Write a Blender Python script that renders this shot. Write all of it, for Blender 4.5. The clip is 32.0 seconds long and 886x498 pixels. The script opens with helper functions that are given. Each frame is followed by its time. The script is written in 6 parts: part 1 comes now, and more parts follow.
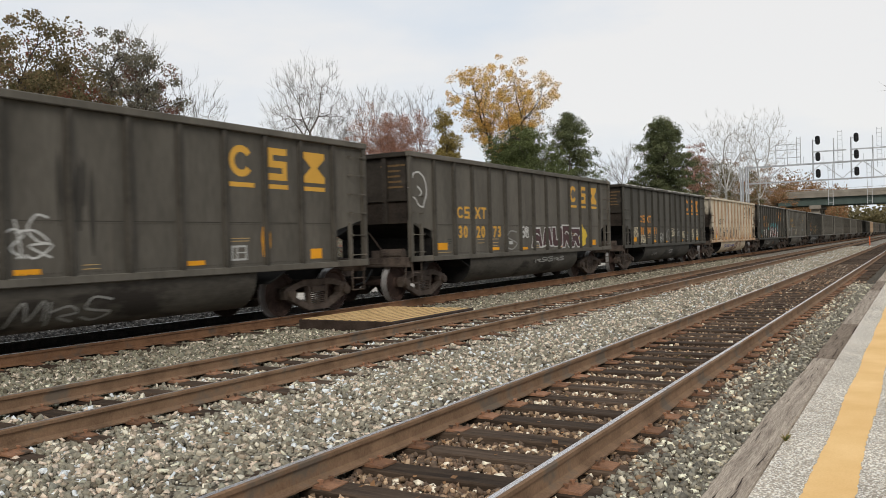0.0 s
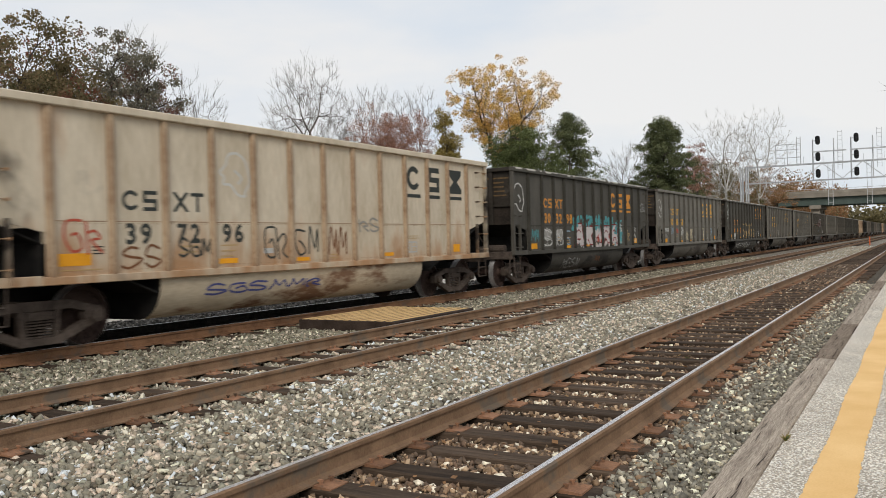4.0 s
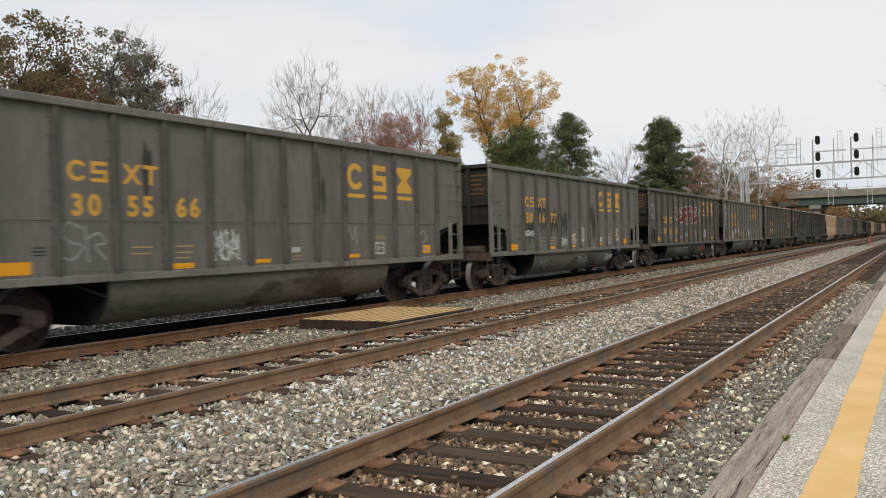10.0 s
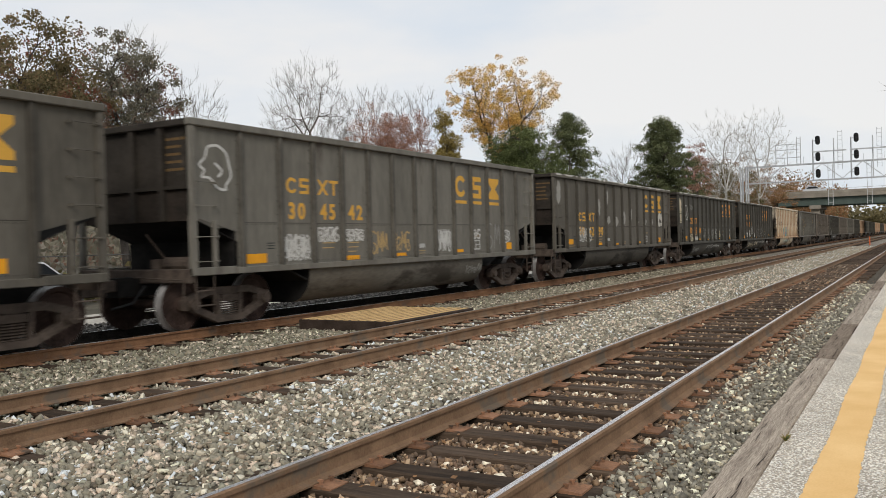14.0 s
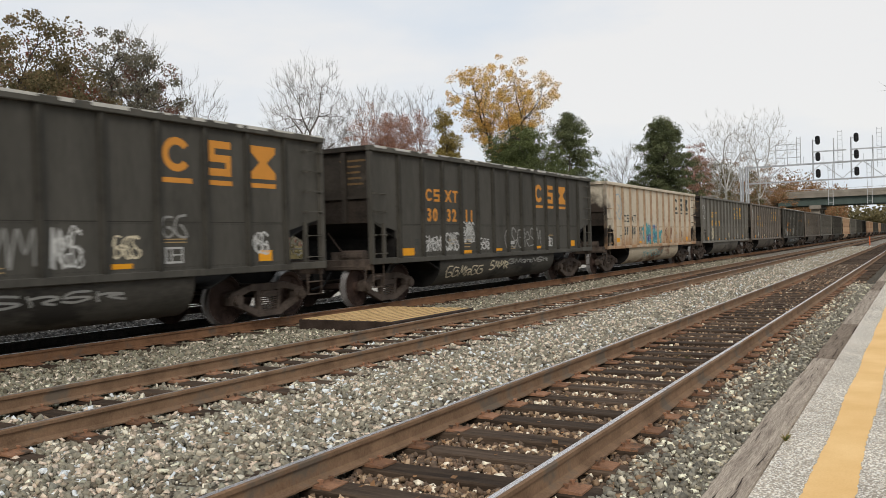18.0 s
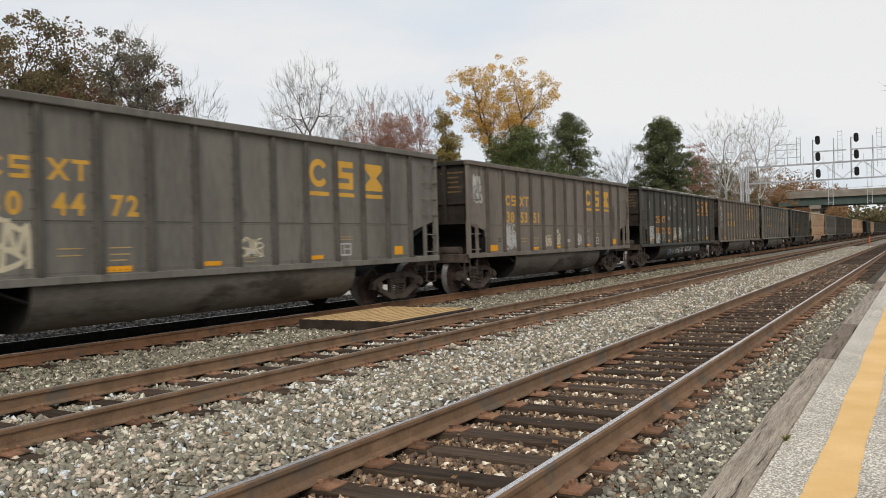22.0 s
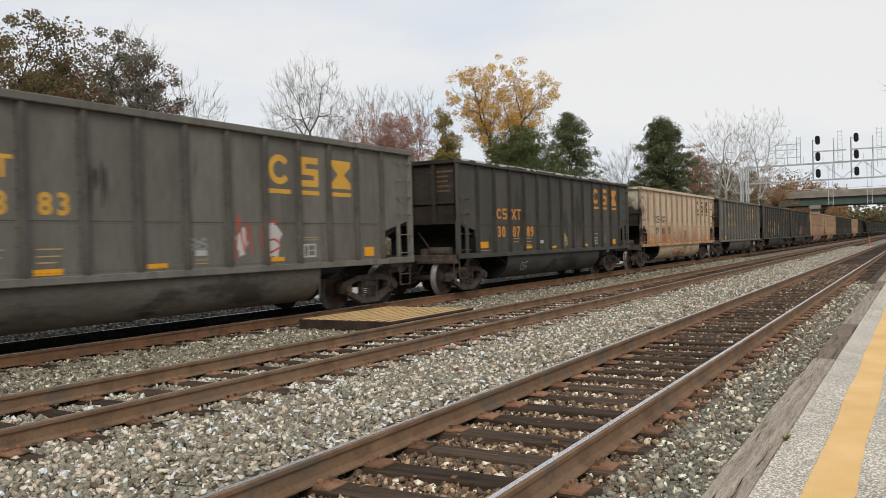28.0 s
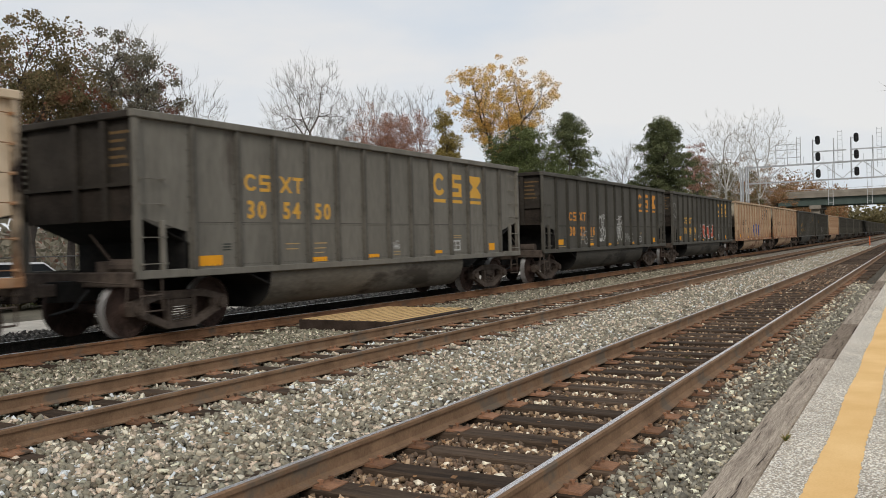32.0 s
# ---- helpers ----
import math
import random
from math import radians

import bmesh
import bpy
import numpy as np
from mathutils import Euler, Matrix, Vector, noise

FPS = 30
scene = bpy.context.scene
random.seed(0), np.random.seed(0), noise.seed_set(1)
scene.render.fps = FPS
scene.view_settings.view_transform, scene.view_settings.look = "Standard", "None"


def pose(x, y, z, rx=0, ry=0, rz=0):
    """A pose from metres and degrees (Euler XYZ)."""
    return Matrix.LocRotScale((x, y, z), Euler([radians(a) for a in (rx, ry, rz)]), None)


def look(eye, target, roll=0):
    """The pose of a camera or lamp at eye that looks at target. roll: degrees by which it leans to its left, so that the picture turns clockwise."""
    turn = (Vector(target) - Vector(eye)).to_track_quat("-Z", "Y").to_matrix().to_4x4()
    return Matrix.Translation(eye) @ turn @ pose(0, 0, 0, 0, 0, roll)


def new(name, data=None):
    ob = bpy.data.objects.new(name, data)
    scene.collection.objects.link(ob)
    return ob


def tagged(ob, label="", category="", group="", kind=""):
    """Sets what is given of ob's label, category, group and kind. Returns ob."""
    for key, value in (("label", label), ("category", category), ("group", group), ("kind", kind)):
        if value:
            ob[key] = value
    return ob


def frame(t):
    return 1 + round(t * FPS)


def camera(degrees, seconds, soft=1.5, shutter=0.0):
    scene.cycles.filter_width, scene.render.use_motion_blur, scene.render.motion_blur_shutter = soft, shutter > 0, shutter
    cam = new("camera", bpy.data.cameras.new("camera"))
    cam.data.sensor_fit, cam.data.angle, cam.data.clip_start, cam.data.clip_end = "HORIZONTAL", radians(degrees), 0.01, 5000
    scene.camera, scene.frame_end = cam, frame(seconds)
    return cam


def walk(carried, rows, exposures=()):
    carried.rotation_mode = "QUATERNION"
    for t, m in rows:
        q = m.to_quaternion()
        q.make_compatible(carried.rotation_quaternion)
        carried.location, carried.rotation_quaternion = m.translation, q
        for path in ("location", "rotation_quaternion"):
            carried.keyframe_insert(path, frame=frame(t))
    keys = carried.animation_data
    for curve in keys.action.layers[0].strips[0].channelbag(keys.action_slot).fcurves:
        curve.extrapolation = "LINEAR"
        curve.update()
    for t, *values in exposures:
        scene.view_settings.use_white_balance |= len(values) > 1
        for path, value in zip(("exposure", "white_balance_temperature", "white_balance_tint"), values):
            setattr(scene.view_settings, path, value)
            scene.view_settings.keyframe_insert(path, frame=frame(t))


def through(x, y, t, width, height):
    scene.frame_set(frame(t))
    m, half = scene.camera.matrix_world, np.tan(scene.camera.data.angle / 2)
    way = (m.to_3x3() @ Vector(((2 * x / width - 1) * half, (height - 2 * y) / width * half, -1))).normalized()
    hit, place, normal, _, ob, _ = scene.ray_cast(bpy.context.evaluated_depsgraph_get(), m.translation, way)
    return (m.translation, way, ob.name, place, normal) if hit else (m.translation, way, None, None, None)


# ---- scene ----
# ---- camera, path of the train ----
# x: across the tracks (platform positive), y: along the tracks, z: up from the rail heads
EYE_Z = 1.4228
YAW, PITCH, ROLL = 29.8833, -0.4804, -1.5440
T1, T2, T3 = -2.8355, -7.2420, -11.9880      # track centres
HALF = 1.4722                                 # half width of a hopper car
RAIL = 0.7525                                 # half the distance between rail heads
GROUND = -0.255                               # ballast level
CAR_PITCH, CAR_LEN, CAR_START = 16.18, 14.70, 0.36
CARS = 42

cam = camera(56.125, 32.0, soft=0.7, shutter=0.25)
AIM = Matrix.Translation((0, 0, EYE_Z)) @ Matrix.Rotation(radians(YAW), 4, "Z") @ Matrix.Rotation(radians(90 + PITCH), 4, "X") @ Matrix.Rotation(radians(ROLL), 4, "Z")
# the picture dims a little while a pale car fills it
walk(cam, [(0.0, AIM), (32.0, AIM)], [(0.0, 0.06), (19.0, 0.06), (20.0, 0.0), (21.0, -0.03), (22.0, 0.05), (23.0, 0.06), (29.0, 0.05), (30.0, 0.03), (31.0, -0.04), (32.0, -0.04)])

SPEED = 10.87                                 # of the train, in metres a second
# how far each car runs ahead of an even spacing
AHEAD = (0.06, -0.27, -0.60, -0.75, -0.80, -0.35, -0.22, -0.09, 0.16, 0.24, 0.22, 0.36, 0.06, 0.06, 0.18, 0.18, 0.54, 0.55, 0.56, 0.88, 0.44, 0.08, -0.14, -0.2, -0.2, -0.2)


def train_way(t):
    """Metres that the train has come by t seconds."""
    return SPEED * t


def car_start(k):
    """Where the body of car k begins along the track at the start."""
    return CAR_START + k * CAR_PITCH - AHEAD[min(k, len(AHEAD) - 1)]


# ---- world and sun ----
world = bpy.data.worlds.new("overcast_sky")
scene.world = world
world.use_nodes = True
wn, wl = world.node_tree.nodes, world.node_tree.links
sky = wn.new("ShaderNodeTexSky")
sky.sky_type, sky.sun_disc, sky.sun_elevation, sky.sun_rotation = "NISHITA", False, radians(32), radians(150)
coord = wn.new("ShaderNodeTexCoord")
stretch = wn.new("ShaderNodeMapping")
stretch.inputs["Scale"].default_value = (1.0, 1.0, 3.2)
clouds = wn.new("ShaderNodeTexNoise")
clouds.inputs["Scale"].default_value, clouds.inputs["Detail"].default_value, clouds.inputs["Roughness"].default_value = 1.7, 6, 0.52
tone = wn.new("ShaderNodeValToRGB")
tone.color_ramp.elements[0].position, tone.color_ramp.elements[0].color = 0.42, (0.655, 0.725, 0.81, 1)
tone.color_ramp.elements[1].position, tone.color_ramp.elements[1].color = 0.62, (0.845, 0.835, 0.825, 1)
dim = wn.new("ShaderNodeMix")
dim.data_type, dim.blend_type = "RGBA", "MIX"
dim.inputs["Factor"].default_value = 0.93
weak = wn.new("ShaderNodeVectorMath")
weak.operation = "SCALE"
weak.inputs["Scale"].default_value = 0.10
wl.new(coord.outputs["Generated"], stretch.inputs["Vector"])
wl.new(stretch.outputs["Vector"], clouds.inputs["Vector"])
wl.new(clouds.outputs["Fac"], tone.inputs["Fac"])
wl.new(sky.outputs["Color"], weak.inputs[0])
wl.new(weak.outputs["Vector"], dim.inputs["A"])
wl.new(tone.outputs["Color"], dim.inputs["B"])
wl.new(dim.outputs["Result"], wn["Background"].inputs["Color"])
wn["Background"].inputs["Strength"].default_value = 1.0
sun = new("sun", bpy.data.lights.new("sun", "SUN"))
sun.data.energy, sun.data.angle, sun.data.color = 1.5, radians(20), (1.0, 0.94, 0.85)
sun.matrix_basis = look((0, 0, 50), (Vector((0, 0, 50)) - Vector((math.cos(radians(32)) * math.sin(radians(150)), math.cos(radians(32)) * math.cos(radians(150)), math.sin(radians(32))))))


# ---- materials ----
def paint(name, dark, light, scale=4.0, rough=0.7, bump=0.2, fine=40.0, metal=0.0, stretch=(1, 1, 1), per="", spread=0.0, low=0.35, high=0.65, third=None, third_at=0.62, third_scale=1.0, fine_gain=0.35, spec=0.12, creep=None, ends=None):
    """A worn surface: two colours mixed by coarse and fine noise, an optional third in patches, with relief.
    creep: (height, height, gain), the third colour gains ground between the two heights.
    ends: a soot that spreads from the end of a car, most over the truck.
    per: 'object' or 'island' varies the brightness piece by piece by spread."""
    m = bpy.data.materials.new(name)
    m.use_nodes = True
    n, k = m.node_tree.nodes, m.node_tree.links
    b = n["Principled BSDF"]
    tc = n.new("ShaderNodeTexCoord")
    mp = n.new("ShaderNodeMapping")
    mp.inputs["Scale"].default_value = stretch
    if per == "object":
        info, add = n.new("ShaderNodeObjectInfo"), n.new("ShaderNodeVectorMath")
        add.operation = "MULTIPLY_ADD"
        add.inputs[1].default_value = (61.0, 47.0, 53.0)
        k.new(info.outputs["Random"], add.inputs[0])
        k.new(tc.outputs["Object"], add.inputs[2])
        k.new(add.outputs["Vector"], mp.inputs["Vector"])
    else:
        k.new(tc.outputs["Object"], mp.inputs["Vector"])
    big, small = n.new("ShaderNodeTexNoise"), n.new("ShaderNodeTexNoise")
    for node, s, d in ((big, scale, 5), (small, fine, 3)):
        node.inputs["Scale"].default_value, node.inputs["Detail"].default_value, node.inputs["Roughness"].default_value = s, d, 0.6
        k.new(mp.outputs["Vector"], node.inputs["Vector"])
    both = n.new("ShaderNodeMath")
    both.operation = "MULTIPLY_ADD"
    both.inputs[1].default_value = fine_gain
    k.new(small.outputs["Fac"], both.inputs[0])
    cut = n.new("ShaderNodeMath")
    cut.operation = "MULTIPLY"
    cut.inputs[1].default_value = 1 - fine_gain
    k.new(big.outputs["Fac"], cut.inputs[0])
    k.new(cut.outputs[0], both.inputs[2])
    ramp = n.new("ShaderNodeValToRGB")
    ramp.color_ramp.elements[0].position, ramp.color_ramp.elements[0].color = low, (*dark, 1)
    ramp.color_ramp.elements[1].position, ramp.color_ramp.elements[1].color = high, (*light, 1)
    k.new(both.outputs[0], ramp.inputs["Fac"])
    colour = ramp.outputs["Color"]
    if third:
        spot = n.new("ShaderNodeTexNoise")
        spot.inputs["Scale"].default_value, spot.inputs["Detail"].default_value, spot.inputs["Roughness"].default_value = third_scale, 7, 0.65
        k.new(mp.outputs["Vector"], spot.inputs["Vector"])
        edge = n.new("ShaderNodeMapRange")
        edge.inputs["From Min"].default_value, edge.inputs["From Max"].default_value = third_at, third_at + 0.08
        if creep:
            axes, climb, more = n.new("ShaderNodeSeparateXYZ"), n.new("ShaderNodeMapRange"), n.new("ShaderNodeMath")
            k.new(tc.outputs["Object"], axes.inputs[0])
            k.new(axes.outputs["Z"], climb.inputs["Value"])
            climb.inputs["From Min"].default_value, climb.inputs["From Max"].default_value, climb.inputs["To Min"].default_value, climb.inputs["To Max"].default_value = creep[0], creep[1], 0.0, creep[2]
            k.new(spot.outputs["Fac"], more.inputs[0])
            k.new(climb.outputs["Result"], more.inputs[1])
            k.new(more.outputs[0], edge.inputs["Value"])
            edge.inputs["From Max"].default_value = third_at + 0.2
        else:
            k.new(spot.outputs["Fac"], edge.inputs["Value"])
        mix = n.new("ShaderNodeMix")
        mix.data_type = "RGBA"
        k.new(edge.outputs["Result"], mix.inputs["Factor"])
        k.new(colour, mix.inputs["A"])
        mix.inputs["B"].default_value = (*third, 1)
        colour = mix.outputs["Result"]
    if ends:
        place, spread_y, spread_z, sum_up, blot, cover = (n.new(f"ShaderNode{w}") for w in ("SeparateXYZ", "MapRange", "MapRange", "Math", "TexNoise", "MapRange"))
        k.new(tc.outputs["Object"], place.inputs[0])
        k.new(place.outputs["Y"], spread_y.inputs["Value"])
        k.new(place.outputs["Z"], spread_z.inputs["Value"])
        for node, values in ((spread_y, (0.0, 1.3, 0.42, 0.0)), (spread_z, (3.4, 2.2, -0.16, 0.0))):
            for key, value in zip(("From Min", "From Max", "To Min", "To Max"), values):
                node.inputs[key].default_value = value
        sum_up.operation = "ADD"
        k.new(spread_y.outputs["Result"], sum_up.inputs[0])
        k.new(spread_z.outputs["Result"], sum_up.inputs[1])
        blot.inputs["Scale"].default_value, blot.inputs["Detail"].default_value = 1.4, 6
        k.new(tc.outputs["Object"], blot.inputs["Vector"])
        total = n.new("ShaderNodeMath")
        k.new(sum_up.outputs[0], total.inputs[0])
        k.new(blot.outputs["Fac"], total.inputs[1])
        cover.inputs["From Min"].default_value, cover.inputs["From Max"].default_value = 0.62, 0.95
        k.new(total.outputs[0], cover.inputs["Value"])
        sooty = n.new("ShaderNodeMix")
        sooty.data_type = "RGBA"
        k.new(cover.outputs["Result"], sooty.inputs["Factor"])
        k.new(colour, sooty.inputs["A"])
        sooty.inputs["B"].default_value = (*ends, 1)
        colour = sooty.outputs["Result"]
    if per:
        if per == "object":
            r = n.new("ShaderNodeObjectInfo").outputs["Random"]
        else:
            r = n.new("ShaderNodeNewGeometry").outputs["Random Per Island"]
        span = n.new("ShaderNodeMapRange")
        span.inputs["To Min"].default_value, span.inputs["To Max"].default_value = 1 - spread, 1 + spread
        k.new(r, span.inputs["Value"])
        hsv = n.new("ShaderNodeHueSaturation")
        k.new(colour, hsv.inputs["Color"])
        k.new(span.outputs["Result"], hsv.inputs["Value"])
        colour = hsv.outputs["Color"]
    k.new(colour, b.inputs["Base Color"])
    b.inputs["Metallic"].default_value = metal
    rr = n.new("ShaderNodeMapRange")
    rr.inputs["To Min"].default_value, rr.inputs["To Max"].default_value = max(0.05, rough - 0.12), min(1.0, rough + 0.12)
    k.new(small.outputs["Fac"], rr.inputs["Value"])
    k.new(rr.outputs["Result"], b.inputs["Roughness"])
    b.inputs["Specular IOR Level"].default_value = spec
    if bump:
        bp = n.new("ShaderNodeBump")
        bp.inputs["Strength"].default_value, bp.inputs["Distance"].default_value = bump, 0.02
        k.new(both.outputs[0], bp.inputs["Height"])
        k.new(bp.outputs["Normal"], b.inputs["Normal"])
    return m


def leafy(name, dark, light, through=0.25, third=None):
    """Leaves: colour by leaf, a little light passes through."""
    m = bpy.data.materials.new(name)
    m.use_nodes = True
    n, k = m.node_tree.nodes, m.node_tree.links
    b = n["Principled BSDF"]
    r = n.new("ShaderNodeNewGeometry").outputs["Random Per Island"]
    ramp = n.new("ShaderNodeValToRGB")
    ramp.color_ramp.elements[0].color, ramp.color_ramp.elements[1].color = (*dark, 1), (*light, 1)
    tc, clump, both = n.new("ShaderNodeTexCoord"), n.new("ShaderNodeTexNoise"), n.new("ShaderNodeMix")
    clump.inputs["Scale"].default_value, clump.inputs["Detail"].default_value = 1.3, 3
    k.new(tc.outputs["Object"], clump.inputs["Vector"])
    span = n.new("ShaderNodeMapRange")
    span.inputs["From Min"].default_value, span.inputs["From Max"].default_value = 0.30, 0.70
    k.new(clump.outputs["Fac"], span.inputs["Value"])
    both.inputs["Factor"].default_value = 0.5
    k.new(r, both.inputs["A"])
    k.new(span.outputs["Result"], both.inputs["B"])
    k.new(both.outputs["Result"], ramp.inputs["Fac"])
    colour = ramp.outputs["Color"]
    if third:
        spot, edge, mix = n.new("ShaderNodeTexNoise"), n.new("ShaderNodeMapRange"), n.new("ShaderNodeMix")
        spot.inputs["Scale"].default_value, spot.inputs["Detail"].default_value = 0.8, 4
        k.new(tc.outputs["Object"], spot.inputs["Vector"])
        edge.inputs["From Min"].default_value, edge.inputs["From Max"].default_value = 0.54, 0.66
        k.new(spot.outputs["Fac"], edge.inputs["Value"])
        mix.data_type = "RGBA"
        k.new(edge.outputs["Result"], mix.inputs["Factor"])
        k.new(colour, mix.inputs["A"])
        mix.inputs["B"].default_value = (*third, 1)
        colour = mix.outputs["Result"]
    k.new(colour, b.inputs["Base Color"])
    b.inputs["Roughness"].default_value, b.inputs["Specular IOR Level"].default_value = 0.7, 0.2
    tr = n.new("ShaderNodeBsdfTranslucent")
    k.new(colour, tr.inputs["Color"])
    mx = n.new("ShaderNodeMixShader")
    mx.inputs["Fac"].default_value = through
    k.new(b.outputs[0], mx.inputs[1])
    k.new(tr.outputs[0], mx.inputs[2])
    k.new(mx.outputs[0], n["Material Output"].inputs["Surface"])
    return m


def stone_mix(name, colours, rough=0.9):
    """Crushed stone: each stone takes one of several colours, with a fine grain."""
    m = bpy.data.materials.new(name)
    m.use_nodes = True
    n, k = m.node_tree.nodes, m.node_tree.links
    b = n["Principled BSDF"]
    ramp = n.new("ShaderNodeValToRGB")
    ramp.color_ramp.interpolation = "CONSTANT"
    for i, c in enumerate(colours):
        e = ramp.color_ramp.elements[i] if i < 2 else ramp.color_ramp.elements.new(0.5)
        e.position, e.color = i / len(colours), (*c, 1)
    k.new(n.new("ShaderNodeNewGeometry").outputs["Random Per Island"], ramp.inputs["Fac"])
    tc, grain = n.new("ShaderNodeTexCoord"), n.new("ShaderNodeTexNoise")
    grain.inputs["Scale"].default_value, grain.inputs["Detail"].default_value = 45, 4
    k.new(tc.outputs["Object"], grain.inputs["Vector"])
    span = n.new("ShaderNodeMapRange")
    span.inputs["From Min"].default_value, span.inputs["From Max"].default_value, span.inputs["To Min"].default_value, span.inputs["To Max"].default_value = 0.3, 0.7, 0.75, 1.2
    k.new(grain.outputs["Fac"], span.inputs["Value"])
    hsv = n.new("ShaderNodeHueSaturation")
    k.new(ramp.outputs["Color"], hsv.inputs["Color"])
    k.new(span.outputs["Result"], hsv.inputs["Value"])
    k.new(hsv.outputs["Color"], b.inputs["Base Color"])
    b.inputs["Roughness"].default_value, b.inputs["Specular IOR Level"].default_value = rough, 0.3
    return m


BALLAST_FAR = paint("ballast_far", (0.08, 0.070, 0.055), (0.37, 0.335, 0.275), 5, 0.95, 1.0, 16, low=0.36, high=0.64, fine_gain=0.6, third=(0.16, 0.115, 0.08), third_at=0.52, third_scale=0.5)
# near bed, coloured dark so that gaps between stones read as shadow
BALLAST_GAP_SHADE = paint("ballast_bed", (0.022, 0.018, 0.013), (0.15, 0.126, 0.094), 22, 0.95, 1.0, 60, low=0.38, high=0.62, fine_gain=0.6)
STONE = stone_mix("ballast_stone", [(0.806, 0.736, 0.584), (0.373, 0.301, 0.221), (0.661, 0.539, 0.422), (0.199, 0.165, 0.119), (0.795, 0.820, 0.814), (0.506, 0.439, 0.329), (0.725, 0.583, 0.450), (0.285, 0.257, 0.193), (0.575, 0.401, 0.281), (0.803, 0.756, 0.628), (0.427, 0.349, 0.267), (0.118, 0.093, 0.068), (0.352, 0.334, 0.251), (0.795, 0.820, 0.701)])
STONE_OLIVE = stone_mix("ballast_stone_olive", [(0.456, 0.381, 0.284), (0.226, 0.201, 0.138), (0.325, 0.279, 0.198), (0.098, 0.083, 0.056), (0.777, 0.670, 0.541), (0.279, 0.262, 0.186), (0.396, 0.305, 0.211), (0.177, 0.158, 0.113), (0.930, 0.930, 0.789), (0.141, 0.116, 0.081), (0.237, 0.160, 0.104)])
STONE_BROWN = stone_mix("ballast_stone_rusty", [(0.355, 0.230, 0.140), (0.185, 0.118, 0.077), (0.556, 0.390, 0.247), (0.262, 0.172, 0.103), (0.900, 0.795, 0.610), (0.140, 0.096, 0.066), (0.416, 0.287, 0.181), (0.294, 0.215, 0.149), (0.217, 0.144, 0.087), (0.680, 0.526, 0.362)])
STONE_DARK = stone_mix("ballast_stone_dark", [(0.271, 0.254, 0.205), (0.446, 0.402, 0.313), (0.160, 0.145, 0.116), (0.573, 0.500, 0.380), (0.350, 0.305, 0.218), (0.882, 0.844, 0.642), (0.206, 0.184, 0.142), (0.477, 0.322, 0.197), (0.668, 0.560, 0.416), (0.319, 0.307, 0.261), (0.238, 0.192, 0.134), (0.301, 0.276, 0.218), (0.397, 0.307, 0.211)])
# sooty stones, darker still for the train's shade painted into them
STONE_SOOTY_SHADED = stone_mix("ballast_stone_sooty_shaded", [(0.05, 0.046, 0.042), (0.10, 0.092, 0.082), (0.025, 0.023, 0.02), (0.20, 0.185, 0.165), (0.07, 0.062, 0.055), (0.035, 0.032, 0.028)])
TIE_WOOD = paint("tie_wood", (0.028, 0.019, 0.013), (0.115, 0.080, 0.056), 5, 0.9, 0.5, 30, stretch=(0.25, 3, 3), per="object", spread=0.3)
RUST = paint("rail_rust", (0.14, 0.086, 0.052), (0.285, 0.178, 0.107), 3, 0.85, 0.25, 60, third=(0.15, 0.115, 0.085), third_at=0.55, third_scale=1.5)
RAIL_TOP = paint("polished_rail", (0.52, 0.50, 0.50), (0.78, 0.76, 0.76), 3, 0.28, 0.02, 50, metal=0.85, stretch=(6, 0.3, 6))
RAIL_DULL = paint("dull_rail_head", (0.30, 0.265, 0.24), (0.48, 0.43, 0.40), 3, 0.34, 0.05, 50, metal=0.6, stretch=(6, 0.3, 6))
RUST_ORANGE = paint("rail_fresh_rust", (0.15, 0.078, 0.042), (0.30, 0.16, 0.085), 3, 0.85, 0.25, 60, third=(0.15, 0.10, 0.068), third_at=0.56, third_scale=1.5)
PLATE = paint("plate_rust", (0.16, 0.085, 0.052), (0.36, 0.19, 0.11), 6, 0.9, 0.4, 60, per="object", spread=0.35, third=(0.10, 0.072, 0.052), third_at=0.55, third_scale=5)
TIMBER_BROWN = paint("platform_timber_brown", (0.14, 0.105, 0.078), (0.36, 0.285, 0.215), 3, 0.95, 1.0, 25, stretch=(9, 0.4, 9), third=(0.07, 0.045, 0.032), third_at=0.56, third_scale=1.5, fine_gain=0.5, low=0.38, high=0.62)
TIMBER = paint("platform_timber", (0.21, 0.168, 0.13), (0.56, 0.47, 0.375), 3, 0.95, 1.0, 25, stretch=(9, 0.4, 9), per="object", spread=0.18, third=(0.055, 0.04, 0.03), third_at=0.60, third_scale=1.5, fine_gain=0.5, low=0.38, high=0.62)


